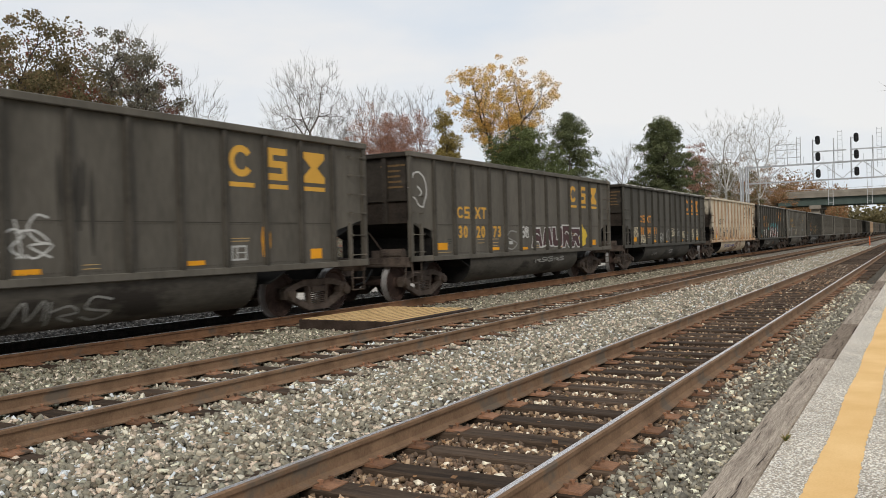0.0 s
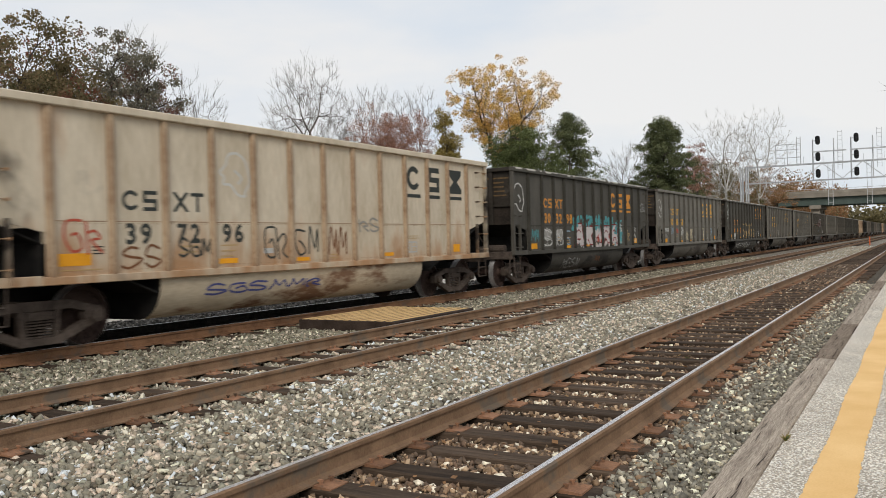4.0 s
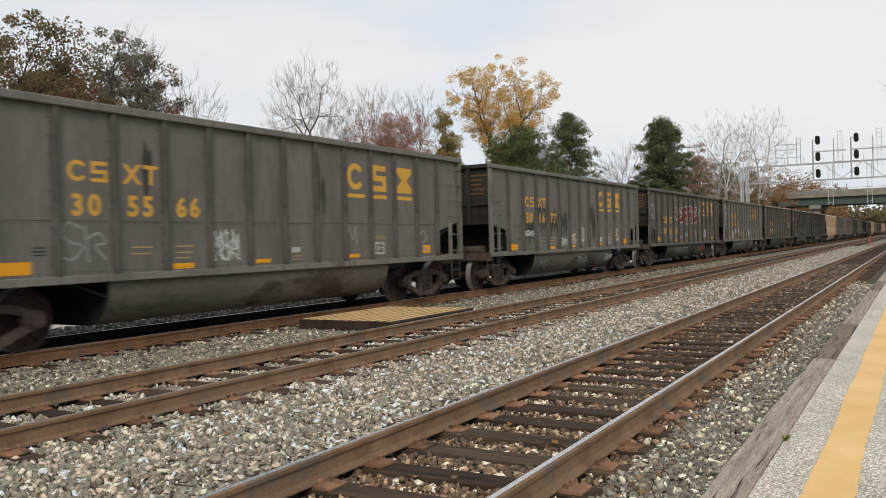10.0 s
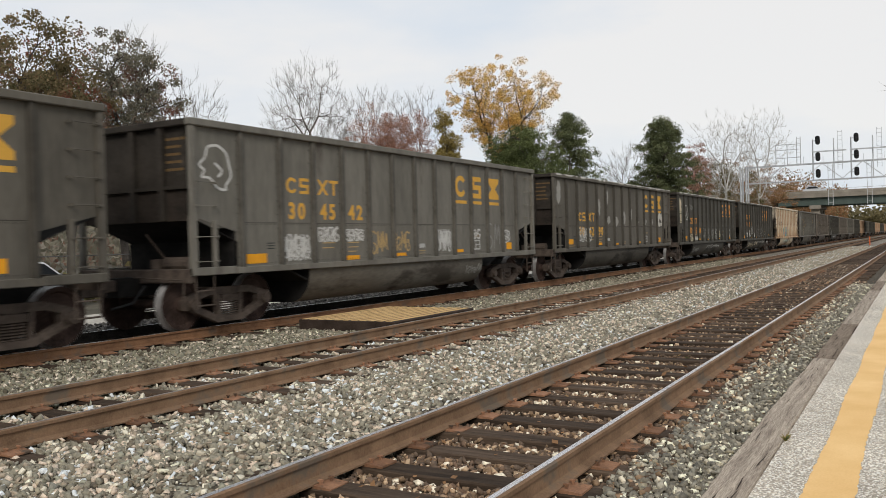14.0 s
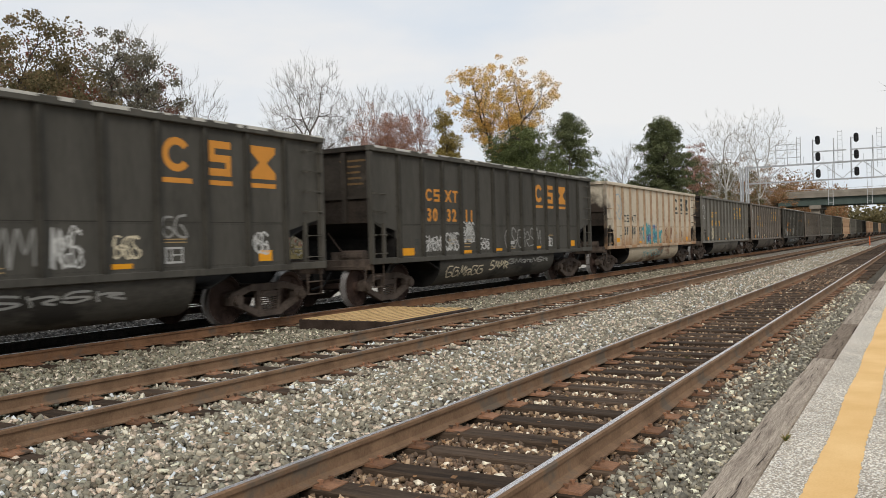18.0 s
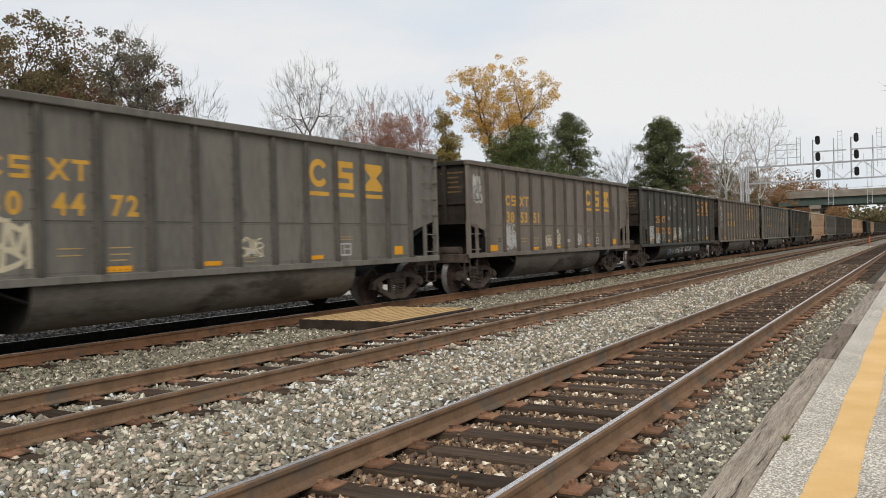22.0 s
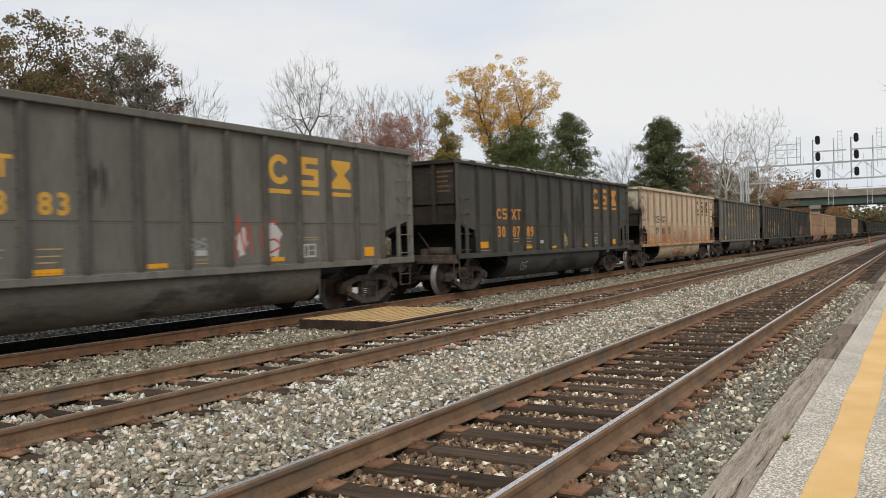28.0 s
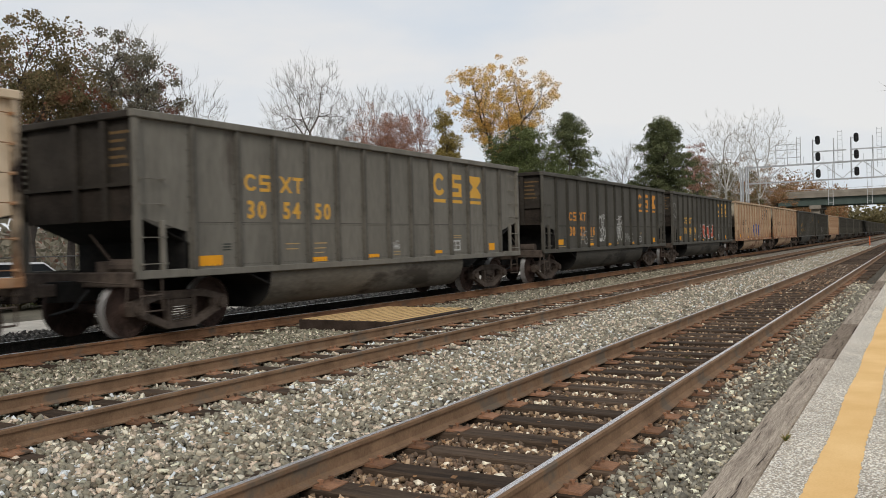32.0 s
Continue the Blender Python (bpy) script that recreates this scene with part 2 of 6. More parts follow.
def pebbled(name, colours):
    """Exposed aggregate: small set pebbles, each of one of several colours, in pale mortar, with faint stains."""
    m = bpy.data.materials.new(name)
    m.use_nodes = True
    n, k = m.node_tree.nodes, m.node_tree.links
    b = n["Principled BSDF"]
    tc, cell, stain = n.new("ShaderNodeTexCoord"), n.new("ShaderNodeTexVoronoi"), n.new("ShaderNodeTexNoise")
    cell.inputs["Scale"].default_value = 95.0
    stain.inputs["Scale"].default_value, stain.inputs["Detail"].default_value = 1.1, 6
    for node in (cell, stain):
        k.new(tc.outputs["Object"], node.inputs["Vector"])
    pick, ramp = n.new("ShaderNodeSeparateColor"), n.new("ShaderNodeValToRGB")
    k.new(cell.outputs["Color"], pick.inputs[0])
    ramp.color_ramp.interpolation = "CONSTANT"
    for i, c in enumerate(colours):
        e = ramp.color_ramp.elements[i] if i < 2 else ramp.color_ramp.elements.new(0.5)
        e.position, e.color = i / len(colours), (*c, 1)
    k.new(pick.outputs[0], ramp.inputs["Fac"])
    span, hsv = n.new("ShaderNodeMapRange"), n.new("ShaderNodeHueSaturation")
    span.inputs["From Min"].default_value, span.inputs["From Max"].default_value, span.inputs["To Min"].default_value, span.inputs["To Max"].default_value = 0.3, 0.7, 0.88, 1.1
    k.new(stain.outputs["Fac"], span.inputs["Value"])
    k.new(ramp.outputs["Color"], hsv.inputs["Color"])
    k.new(span.outputs["Result"], hsv.inputs["Value"])
    k.new(hsv.outputs["Color"], b.inputs["Base Color"])
    b.inputs["Roughness"].default_value, b.inputs["Specular IOR Level"].default_value = 0.95, 0.15
    bump = n.new("ShaderNodeBump")
    bump.invert = True
    bump.inputs["Strength"].default_value, bump.inputs["Distance"].default_value = 0.8, 0.006
    k.new(cell.outputs["Distance"], bump.inputs["Height"])
    k.new(bump.outputs["Normal"], b.inputs["Normal"])
    return m


PAVING = pebbled("platform_aggregate", [(0.74, 0.66, 0.55), (0.46, 0.40, 0.32), (0.86, 0.80, 0.69), (0.62, 0.53, 0.42), (0.38, 0.33, 0.265), (0.70, 0.63, 0.53), (0.90, 0.86, 0.78), (0.52, 0.43, 0.33)])
YELLOW = paint("safety_yellow", (0.77, 0.47, 0.185), (0.90, 0.60, 0.275), 1.5, 0.85, 0.5, 70, third=(0.50, 0.38, 0.22), third_at=0.70, third_scale=9)
EARTH = paint("verge", (0.06, 0.055, 0.04), (0.17, 0.15, 0.115), 0.6, 0.95, 0.5, 12)
ROADWAY = paint("pale_road", (0.34, 0.31, 0.265), (0.56, 0.52, 0.46), 2.5, 0.95, 0.6, 18)
TACTILE = paint("tactile_yellow", (0.50, 0.32, 0.14), (0.74, 0.50, 0.24), 2, 0.8, 0.3, 40)
DARK_WOOD = paint("crossing_timber", (0.025, 0.018, 0.014), (0.07, 0.05, 0.04), 3, 0.9, 0.5, 30)
BARK = paint("bark", (0.05, 0.042, 0.035), (0.13, 0.11, 0.095), 3, 0.95, 0.5, 20)
BARK_PALE = paint("sycamore_bark", (0.30, 0.28, 0.25), (0.62, 0.60, 0.56), 1.2, 0.9, 0.3, 12)
GALVANISED = paint("galvanised_steel", (0.38, 0.385, 0.39), (0.55, 0.555, 0.56), 2, 0.5, 0.1, 30, metal=0.4)
CONCRETE = paint("bridge_concrete", (0.20, 0.175, 0.14), (0.32, 0.285, 0.235), 0.5, 0.9, 0.3, 8)
GIRDER = paint("girder_green", (0.06, 0.08, 0.07), (0.10, 0.125, 0.11), 0.4, 0.7, 0.1, 8)
BLACK = paint("signal_black", (0.012, 0.012, 0.012), (0.03, 0.03, 0.03), 3, 0.6, 0.1, 30)
# coal dust, blackened further to hold the shade under the train
COAL_SHADE = paint("coal_dust", (0.012, 0.011, 0.010), (0.05, 0.045, 0.038), 6, 0.95, 0.8, 40, fine_gain=0.5)


# ---- mesh helpers ----
class Shape:
    """Collects corners and faces of one mesh."""

    def __init__(self):
        self.v, self.f = [], []

    def box(self, x0, x1, y0, y1, z0, z1):
        i = len(self.v)
        self.v += [(x0, y0, z0), (x1, y0, z0), (x1, y1, z0), (x0, y1, z0), (x0, y0, z1), (x1, y0, z1), (x1, y1, z1), (x0, y1, z1)]
        self.f += [(i, i + 3, i + 2, i + 1), (i + 4, i + 5, i + 6, i + 7), (i, i + 1, i + 5, i + 4), (i + 1, i + 2, i + 6, i + 5), (i + 2, i + 3, i + 7, i + 6), (i + 3, i, i + 4, i + 7)]
        return self

    def prism(self, ring, axis, a, b):
        """A polygon ring, of points in the two other axes, pulled along an axis from a to b. x: (y, z); y: (x, z); z: (x, y)."""
        n, i = len(ring), len(self.v)
        for c in (a, b):
            for p, q in ring:
                self.v.append({"x": (c, p, q), "y": (p, c, q), "z": (p, q, c)}[axis])
        self.f += [(i + k, i + (k + 1) % n, i + n + (k + 1) % n, i + n + k) for k in range(n)]
        self.f += [tuple(range(i + n - 1, i - 1, -1)), tuple(range(i + n, i + 2 * n))]
        return self

    def tube(self, p, q, r0, r1=None, sides=6, caps=True):
        p, q = Vector(p), Vector(q)
        r1 = r0 if r1 is None else r1
        d = (q - p).normalized()
        s = d.orthogonal().normalized()
        u = d.cross(s)
        i = len(self.v)
        for c, r in ((p, r0), (q, r1)):
            for k in range(sides):
                a = 2 * math.pi * k / sides
                self.v.append(tuple(c + (s * math.cos(a) + u * math.sin(a)) * r))
        self.f += [(i + k, i + (k + 1) % sides, i + sides + (k + 1) % sides, i + sides + k) for k in range(sides)]
        if caps:
            self.f += [tuple(range(i + sides - 1, i - 1, -1)), tuple(range(i + sides, i + 2 * sides))]
        return self

    def lathe(self, profile, axis_point, sides=24):
        """Turns a profile of (radius, x) round an axis along x through axis_point."""
        i, n = len(self.v), len(profile)
        ax, ay, az = axis_point
        for k in range(sides):
            a = 2 * math.pi * k / sides
            for r, x in profile:
                self.v.append((ax + x, ay + r * math.cos(a), az + r * math.sin(a)))
        for k in range(sides):
            for j in range(n - 1):
                a, b = i + k * n + j, i + (k + 1) % sides * n + j
                self.f.append((a, b, b + 1, a + 1))
        return self

    def mesh(self, name, material, smooth=False):
        me = bpy.data.meshes.new(name)
        me.from_pydata(self.v, [], self.f)
        me.materials.append(material)
        bm = bmesh.new()
        bm.from_mesh(me)
        bmesh.ops.recalc_face_normals(bm, faces=bm.faces)
        bm.to_mesh(me)
        bm.free()
        if smooth:
            me.polygons.foreach_set("use_smooth", [True] * len(me.polygons))
        return me


def bevelled(shape, name, material, width=0.01):
    """A mesh with its edges taken off."""
    me = shape.mesh(name, material)
    bm = bmesh.new()
    bm.from_mesh(me)
    bmesh.ops.bevel(bm, geom=[e for e in bm.edges if e.calc_face_angle(0) > 0.5], offset=width, segments=1, affect="EDGES")
    bm.to_mesh(me)
    bm.free()
    return me


def part(name, me, parent, label="", m=None):
    """Links a mesh as one part under a thing or a part."""
    ob = new(name, me)
    ob.parent = parent
    if m is not None:
        ob.matrix_basis = m
    if label:
        ob["label"] = label
    return ob


def thing(name, label, category, group="", kind="", me=None, m=None):
    ob = new(name, me)
    if m is not None:
        ob.matrix_basis = m
    return tagged(ob, label, category, group, kind)


def fast_mesh(name, verts, faces, material):
    """A mesh from arrays of corners and of triangles or quads."""
    me = bpy.data.meshes.new(name)
    n, k = faces.shape
    me.vertices.add(len(verts))
    me.vertices.foreach_set("co", np.ascontiguousarray(verts, dtype=np.float32).ravel())
    me.loops.add(n * k)
    me.loops.foreach_set("vertex_index", np.ascontiguousarray(faces, dtype=np.int32).ravel())
    me.polygons.add(n)
    me.polygons.foreach_set("loop_start", np.arange(n, dtype=np.int32) * k)
    me.update(calc_edges=True)
    me.materials.append(material)
    return me


# ---- ground, tracks, platform ----
rng = np.random.default_rng(7)
ground = thing("ground", "grey gravel ground and verge along the railway tracks", "ground", kind="structure", me=Shape().box(-1500, 600, -300, 2500, GROUND - 0.6, GROUND - 0.06).mesh("ground", EARTH))
for y0, y1, skin in ((-30, 46, BALLAST_GAP_SHADE), (46, 700, BALLAST_FAR)):
    thing("ballast_bed", "crushed stone ballast bed under three tracks, shade-dark near, pale farther off", "ballast", kind="structure", me=Shape().prism([(-16.4, GROUND - 0.5), (-16.15, GROUND - 0.02), (T3 - 1.2, GROUND), (T3 + 1.0, GROUND), (T3 + 1.5, GROUND + 0.03), (T2 - 1.5, GROUND + 0.03), (T2 - 1.0, GROUND), (T2 + 1.0, GROUND), (T2 + 1.6, GROUND + 0.02), (T1 - 1.5, GROUND + 0.055), (T1 - 0.82, GROUND + 0.05), (T1 - 0.78, GROUND), (T1 + 1.1, GROUND), (-1.15, GROUND + 0.03), (-1.15, GROUND - 0.5)], "y", y0, y1).mesh("ballast_bed", skin))


def stones(name, label, material, boxes, size, seed):
    """Crushed stones, each its own small block, strewn over boxes (x0, x1, y0, y1, z, number)."""
    r = np.random.default_rng(seed)
    base = np.array([(-1, -1, -0.8), (1, -0.9, -0.9), (0.9, 1, -0.8), (-1, 0.9, -0.9), (-0.6, -0.7, 0.7), (0.75, -0.5, 0.9), (0.6, 0.7, 0.6), (-0.7, 0.5, 0.95)])
    quads = np.array([(0, 3, 2, 1), (4, 5, 6, 7), (0, 1, 5, 4), (1, 2, 6, 5), (2, 3, 7, 6), (3, 0, 4, 7)])
    vs, fs, count = [], [], 0
    for x0, x1, y0, y1, z, n in boxes:
        c = np.stack([r.uniform(x0, x1, n), r.uniform(y0, y1, n), r.normal(z, 0.012, n)], 1)
        keep = np.ones(n, bool)
        for number, mid in ((1, T1), (2, T2), (3, T3)):
            ties = np.array(TIES[number])
            gap = np.abs(c[:, 1][:, None] - ties[None, :135]).min(1) if n else np.zeros(0)
            side = np.where(c[:, 0] > mid, 1.06 if number == 1 else 1.2, 1.2)
            keep &= ~((np.abs(c[:, 0] - mid) < side) & (gap < 0.145) & (r.random(n) < 0.975))
        c = c[keep]
        n = len(c)
        q = r.normal(size=(n, 4))
        q[:, 1:3] *= 0.45                          # most lie flat
        q /= np.linalg.norm(q, axis=1)[:, None]
        a, b, cc, d = q.T
        rot = np.stack([1 - 2 * (cc * cc + d * d), 2 * (b * cc - a * d), 2 * (b * d + a * cc), 2 * (b * cc + a * d), 1 - 2 * (b * b + d * d), 2 * (cc * d - a * b), 2 * (b * d - a * cc), 2 * (cc * d + a * b), 1 - 2 * (b * b + cc * cc)], 1).reshape(n, 3, 3)
        s = size * r.uniform(0.5, 1.5, (n, 1, 1)) * r.uniform(0.65, 1.15, (n, 1, 3)) * np.array([1.35, 0.95, 0.62])
        v = base[None] * (1 + r.normal(0, 0.17, (n, 8, 3))) * s
        v = np.einsum("nij,nkj->nki", rot, v) + c[:, None]
        vs.append(v.reshape(-1, 3))
        fs.append((quads[None] + (np.arange(n) * 8)[:, None, None] + count).reshape(-1, 4))
        count += n * 8
    return thing(name, label, "gravel", kind="stuff", me=fast_mesh(name, np.concatenate(vs), np.concatenate(fs), material))


def rail_profile(x):
    """Flat-bottomed rail round the centre line x: foot, web and head."""
    z0 = -0.172
    return [(x - 0.07, z0), (x + 0.07, z0), (x + 0.07, z0 + 0.012), (x + 0.012, z0 + 0.035), (x + 0.009, -0.045), (x + 0.034, -0.036), (x + 0.036, -0.008), (x + 0.028, -0.0015), (x - 0.028, -0.0015), (x - 0.036, -0.008), (x - 0.034, -0.036), (x - 0.009, -0.045), (x - 0.012, z0 + 0.035), (x - 0.07, z0 + 0.012)]


tie_me = bevelled(Shape().box(-1.3, 1.3, -0.115, 0.115, -0.36, -0.186), "tie", TIE_WOOD, 0.012)
plate_me = Shape().prism([(-0.215, -0.19), (0.215, -0.19), (0.215, -0.176), (0.08, -0.166), (-0.08, -0.166), (-0.215, -0.176)], "y", -0.10, 0.10).mesh("tie_plate", PLATE)
spike = Shape().box(-0.008, 0.008, -0.008, 0.008, -0.18, -0.148).box(-0.020, 0.013, -0.012, 0.012, -0.148, -0.136)
spike_me = spike.mesh("spike", PLATE)


TIES = {}


def track(number, x, head, label, shift, step, near_plates, skins=(RUST, RUST)):
    t = thing(f"railway_track_{number}", label, "railway track", kind="structure")
    for s in (-1, 1):
        bright = 0.012 if number == 1 else 0.018 if number == 2 else 0.0
        r = part("rail", Shape().prism(rail_profile(x + s * RAIL), "y", -25, 640).mesh("rail", skins[(s + 1) // 2]), t)
        part("rail_head", Shape().box(x + s * RAIL - 0.026, x + s * RAIL + 0.026 - bright, -25, 640, -0.003, 0.0005).mesh("rail_head", head), r, "worn running surface")
    r = random.Random(number)
    y = shift - 14 * step
    far = Shape()
    TIES[number] = []
    while y < 260:
        TIES[number].append(y)
        if y < 62:
            ob = part("tie", tie_me, t, m=pose(x + r.uniform(-0.05, 0.05), y, r.uniform(-0.012, 0.004), 0, r.uniform(-0.4, 0.4), r.uniform(-1.3, 1.3)))
            if -4 < y < near_plates:
                for s in (-1, 1):
                    pl = part("tie_plate", plate_me, t, m=pose(x + s * RAIL, y, 0))
                    if (number == 1 and 3.5 < y < 17) or (number == 2 and 4 < y < 15):
                        for dx, dy in ((-0.105, -0.05), (-0.1, 0.055), (0.1, -0.055), (0.105, 0.05)):
                            part("spike", spike_me, pl, m=pose(dx, dy, 0, 0, 0, 0 if dx > 0 else 180))
        else:
            far.box(x - 1.3, x + 1.3, y - 0.115, y + 0.115, -0.36, -0.186)
        y += step + r.uniform(-0.012, 0.012)
    part("far_ties", far.mesh("far_ties", TIE_WOOD), t)["kind"] = "stuff"
    return t


track(1, T1, RAIL_TOP, "railway track with polished rails on dark timber ties beside the platform", 0.87, 0.592, 38)
track(2, T2, RAIL_DULL, "railway track with dull rusty rails on timber ties", 0.90, 0.62, 34)
# the far rail is painted black for the shade beneath the cars
track(3, T3, RAIL_TOP, "railway track with rusty rails under the coal train", 0.6, 0.62, 30, (COAL_SHADE, RUST_ORANGE))

# black sheet: coal dust plus the train's shadow in its colour
dust = thing("coal_dust", "black coal dust sheet under the train, shade included in its colour", "ballast", kind="structure", me=Shape().box(-16.05, T3 + 0.70, -20, 600, GROUND - 0.3, GROUND + 0.024).mesh("coal_dust", COAL_SHADE))
PLAT_Z = -0.06
platform = thing("platform", "low station platform of pale exposed aggregate with timber edge", "platform", kind="structure", me=Shape().box(-0.87, 9, -12, 420, -0.5, PLAT_Z).mesh("platform", PAVING))
r = random.Random(3)
ys = [-12 + i * 0.05 for i in range(1000)] + [40, 80, 160, 420]
ring = [(-0.605 + r.uniform(-0.007, 0.007) + 0.008 * math.sin(y * 2.1), y) for y in ys] + [(-0.345 + r.uniform(-0.007, 0.007) + 0.008 * math.sin(y * 1.7), y) for y in reversed(ys)]
line = Shape()
n = len(ys)
for i in range(n - 1):
    a, b, c, d = ring[i], ring[i + 1], ring[2 * n - 2 - i], ring[2 * n - 1 - i]
    j = len(line.v)
    line.v += [(*q, PLAT_Z + 0.004) for q in (a, b, c, d)]
    line.f.append((j, j + 3, j + 2, j + 1))
me = line.mesh("safety_line", YELLOW)
part("safety_line", me, platform, "worn yellow painted safety line")


def edge_beam(y0, y1, seed):
    """A weathered beam: uneven top and edges, and its open cracks."""
    r = random.Random(seed)
    n, w = max(4, int((y1 - y0) / 0.11)), (-1.14, -1.12, -1.075, -1.01, -0.945, -0.90, -0.88)
    s = Shape()
    wave = [r.uniform(0, 6) for _ in range(4)]
    for i in range(n + 1):
        y = y0 + (y1 - y0) * i / n
        left, right = (r.uniform(-0.010, 0.006), r.uniform(-0.006, 0.010)) if 0 < i < n else (0, 0)
        sag = 0.006 * math.sin(y * 1.1 + wave[0]) + 0.004 * math.sin(y * 3.7 + wave[1])
        for k, x in enumerate(w):
            drop = -0.022 if k in (0, 6) else 0.0
            s.v.append((x + (left if k < 2 else right if k > 4 else 0), y, PLAT_Z - 0.012 + sag + drop + r.uniform(-0.003, 0.003)))
        s.v += [(w[-1], y, -0.4), (w[0], y, -0.4)]
    m = len(w) + 2
    for i in range(n):
        for k in range(m):
            a, b = i * m + k, i * m + (k + 1) % m
            s.f.append((a, b, b + m, a + m))
    s.f += [tuple(range(m)), tuple(range(n * m + m - 1, n * m - 1, -1))]
    cracks = Shape()
    for _ in range(int((y1 - y0) * 3)):
        y, x, long = r.uniform(y0, y1 - 0.4), r.uniform(-1.09, -0.93), r.uniform(0.08, 0.45)
        k, lean = 5, r.uniform(-0.004, 0.004)
        line = [(x + lean * q + r.uniform(-0.003, 0.003), y + long * q / k) for q in range(k + 1)]
        for q in range(k):
            (xa, ya), (xb, yb) = line[q], line[q + 1]
            wa, wb = 0.0035 * math.sin(math.pi * q / k) + 0.0005, 0.0035 * math.sin(math.pi * (q + 1) / k) + 0.0005
            za, zb = (PLAT_Z - 0.004 + 0.006 * math.sin(v * 1.1 + wave[0]) + 0.004 * math.sin(v * 3.7 + wave[1]) for v in (ya, yb))
            i = len(cracks.v)
            cracks.v += [(xa - wa, ya, za), (xa + wa, ya, za), (xb + wb, yb, zb), (xb - wb, yb, zb)]
            cracks.f.append((i, i + 1, i + 2, i + 3))
    return s.mesh("edge_timber", TIMBER_BROWN if seed % 3 == 0 else TIMBER), cracks.mesh("crack", DARK_WOOD)


joints = [-8.0, -1.5, 4.4, 10.75, 14.9] + [19.0 + 4.3 * i for i in range(24)]
for i, (y0, y1) in enumerate(zip(joints, joints[1:])):
    beam_me, crack_me = edge_beam(y0, y1 - 0.025, i)
    beam = part("edge_timber", beam_me, platform, "weathered brown timber edge beam" if i % 3 == 0 else "weathered grey timber edge beam")
    if y1 < 40:
        part("crack", crack_me, beam)["kind"] = "stuff"

crossing = thing("crossing_panel", "crossing panel with yellow ribbed top between two tracks", "crossing panel", me=bevelled(Shape().box(-10.52, -8.30, 12.6, 15.7, -0.30, -0.006), "crossing_panel", DARK_WOOD, 0.012))
for i in range(11):
    part("rib", bevelled(Shape().box(-10.47 + i * 0.195, -10.355 + i * 0.195, 12.64, 15.67, -0.012, 0.003), "rib", TACTILE, 0.003), crossing, "yellow painted board")


# ---- hopper cars ----
CAR_BLACK = paint("car_black", (0.077, 0.069, 0.056), (0.142, 0.127, 0.104), 1.1, 0.7, 0.12, 14, stretch=(1, 1, 0.25), per="object", spread=0.10, third=(0.16, 0.135, 0.104), third_at=0.62, third_scale=0.9)
CAR_COAL = paint("car_coal", (0.056, 0.052, 0.043), (0.102, 0.094, 0.079), 1.1, 0.7, 0.12, 14, stretch=(1, 1, 0.25), per="object", spread=0.10, third=(0.115, 0.10, 0.08), third_at=0.63, third_scale=0.9)
CAR_GREY = paint("car_grey", (0.122, 0.112, 0.094), (0.212, 0.197, 0.166), 1.1, 0.7, 0.12, 14, stretch=(1, 1, 0.22), per="object", spread=0.10, third=(0.10, 0.085, 0.07), third_at=0.60, third_scale=1.1)
CAR_BROWN = paint("car_sooty", (0.13, 0.109, 0.089), (0.23, 0.195, 0.16), 1.1, 0.7, 0.12, 14, stretch=(1, 1, 0.22), per="object", spread=0.10, third=(0.09, 0.07, 0.055), third_at=0.58, third_scale=1.1)
CAR_TAN = paint("car_tan", (0.47, 0.39, 0.28), (0.70, 0.61, 0.475), 1.2, 0.7, 0.12, 14, stretch=(1, 1, 0.28), per="object", spread=0.05, third=(0.40, 0.235, 0.125), third_at=0.58, third_scale=1.2, creep=(2.1, 1.0, 0.24), ends=(0.028, 0.022, 0.018))
CAR_SAND = paint("car_sand", (0.50, 0.385, 0.26), (0.72, 0.585, 0.43), 1.2, 0.7, 0.12, 14, stretch=(1, 1, 0.28), per="object", spread=0.05, third=(0.42, 0.22, 0.11), third_at=0.57, third_scale=1.2, creep=(2.3, 1.0, 0.26), ends=(0.030, 0.022, 0.018))
CAR_TAN_B = paint("car_rusty_tan", (0.34, 0.23, 0.14), (0.52, 0.39, 0.26), 0.9, 0.7, 0.12, 14, stretch=(1, 1, 0.35), per="object", spread=0.05, third=(0.24, 0.11, 0.055), third_at=0.55, third_scale=1.4, creep=(2.6, 1.0, 0.22))
RUNNING = paint("running_gear", (0.036, 0.028, 0.023), (0.118, 0.092, 0.075), 3, 0.85, 0.3, 25, spec=0.06)
WHEEL = paint("wheel_steel", (0.020, 0.014, 0.012), (0.075, 0.050, 0.041), 4, 0.85, 0.2, 30, spec=0.05)
TREAD = paint("wheel_tread", (0.26, 0.25, 0.24), (0.50, 0.48, 0.46), 4, 0.32, 0.05, 30, metal=0.5)
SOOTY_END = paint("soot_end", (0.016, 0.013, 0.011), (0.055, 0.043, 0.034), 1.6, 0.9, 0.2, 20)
# near-black that paints in the shade under the car body
UNDER_SHADE = paint("shaded_underframe", (0.008, 0.008, 0.008), (0.022, 0.02, 0.018), 3, 0.95, 0.2, 20)


POSTS = {"A": [1.22, 2.28] + [3.27 + 0.967 * i for i in range(11)], "B": [1.2 + 1.03 * i for i in range(13)]}
TYPE_A = (4, 5, 7, 8, 10, 13, 15, 16, 18, 19, 22, 28, 30)          # cars of the later make; the others are of the older
LENGTH, FORWARD = {"A": 14.17, "B": CAR_LEN}, {"A": 0.18, "B": 0.0}      # length over the body, and where it begins
TOP, SILL0, SILL1 = 3.62, 0.96, 1.08


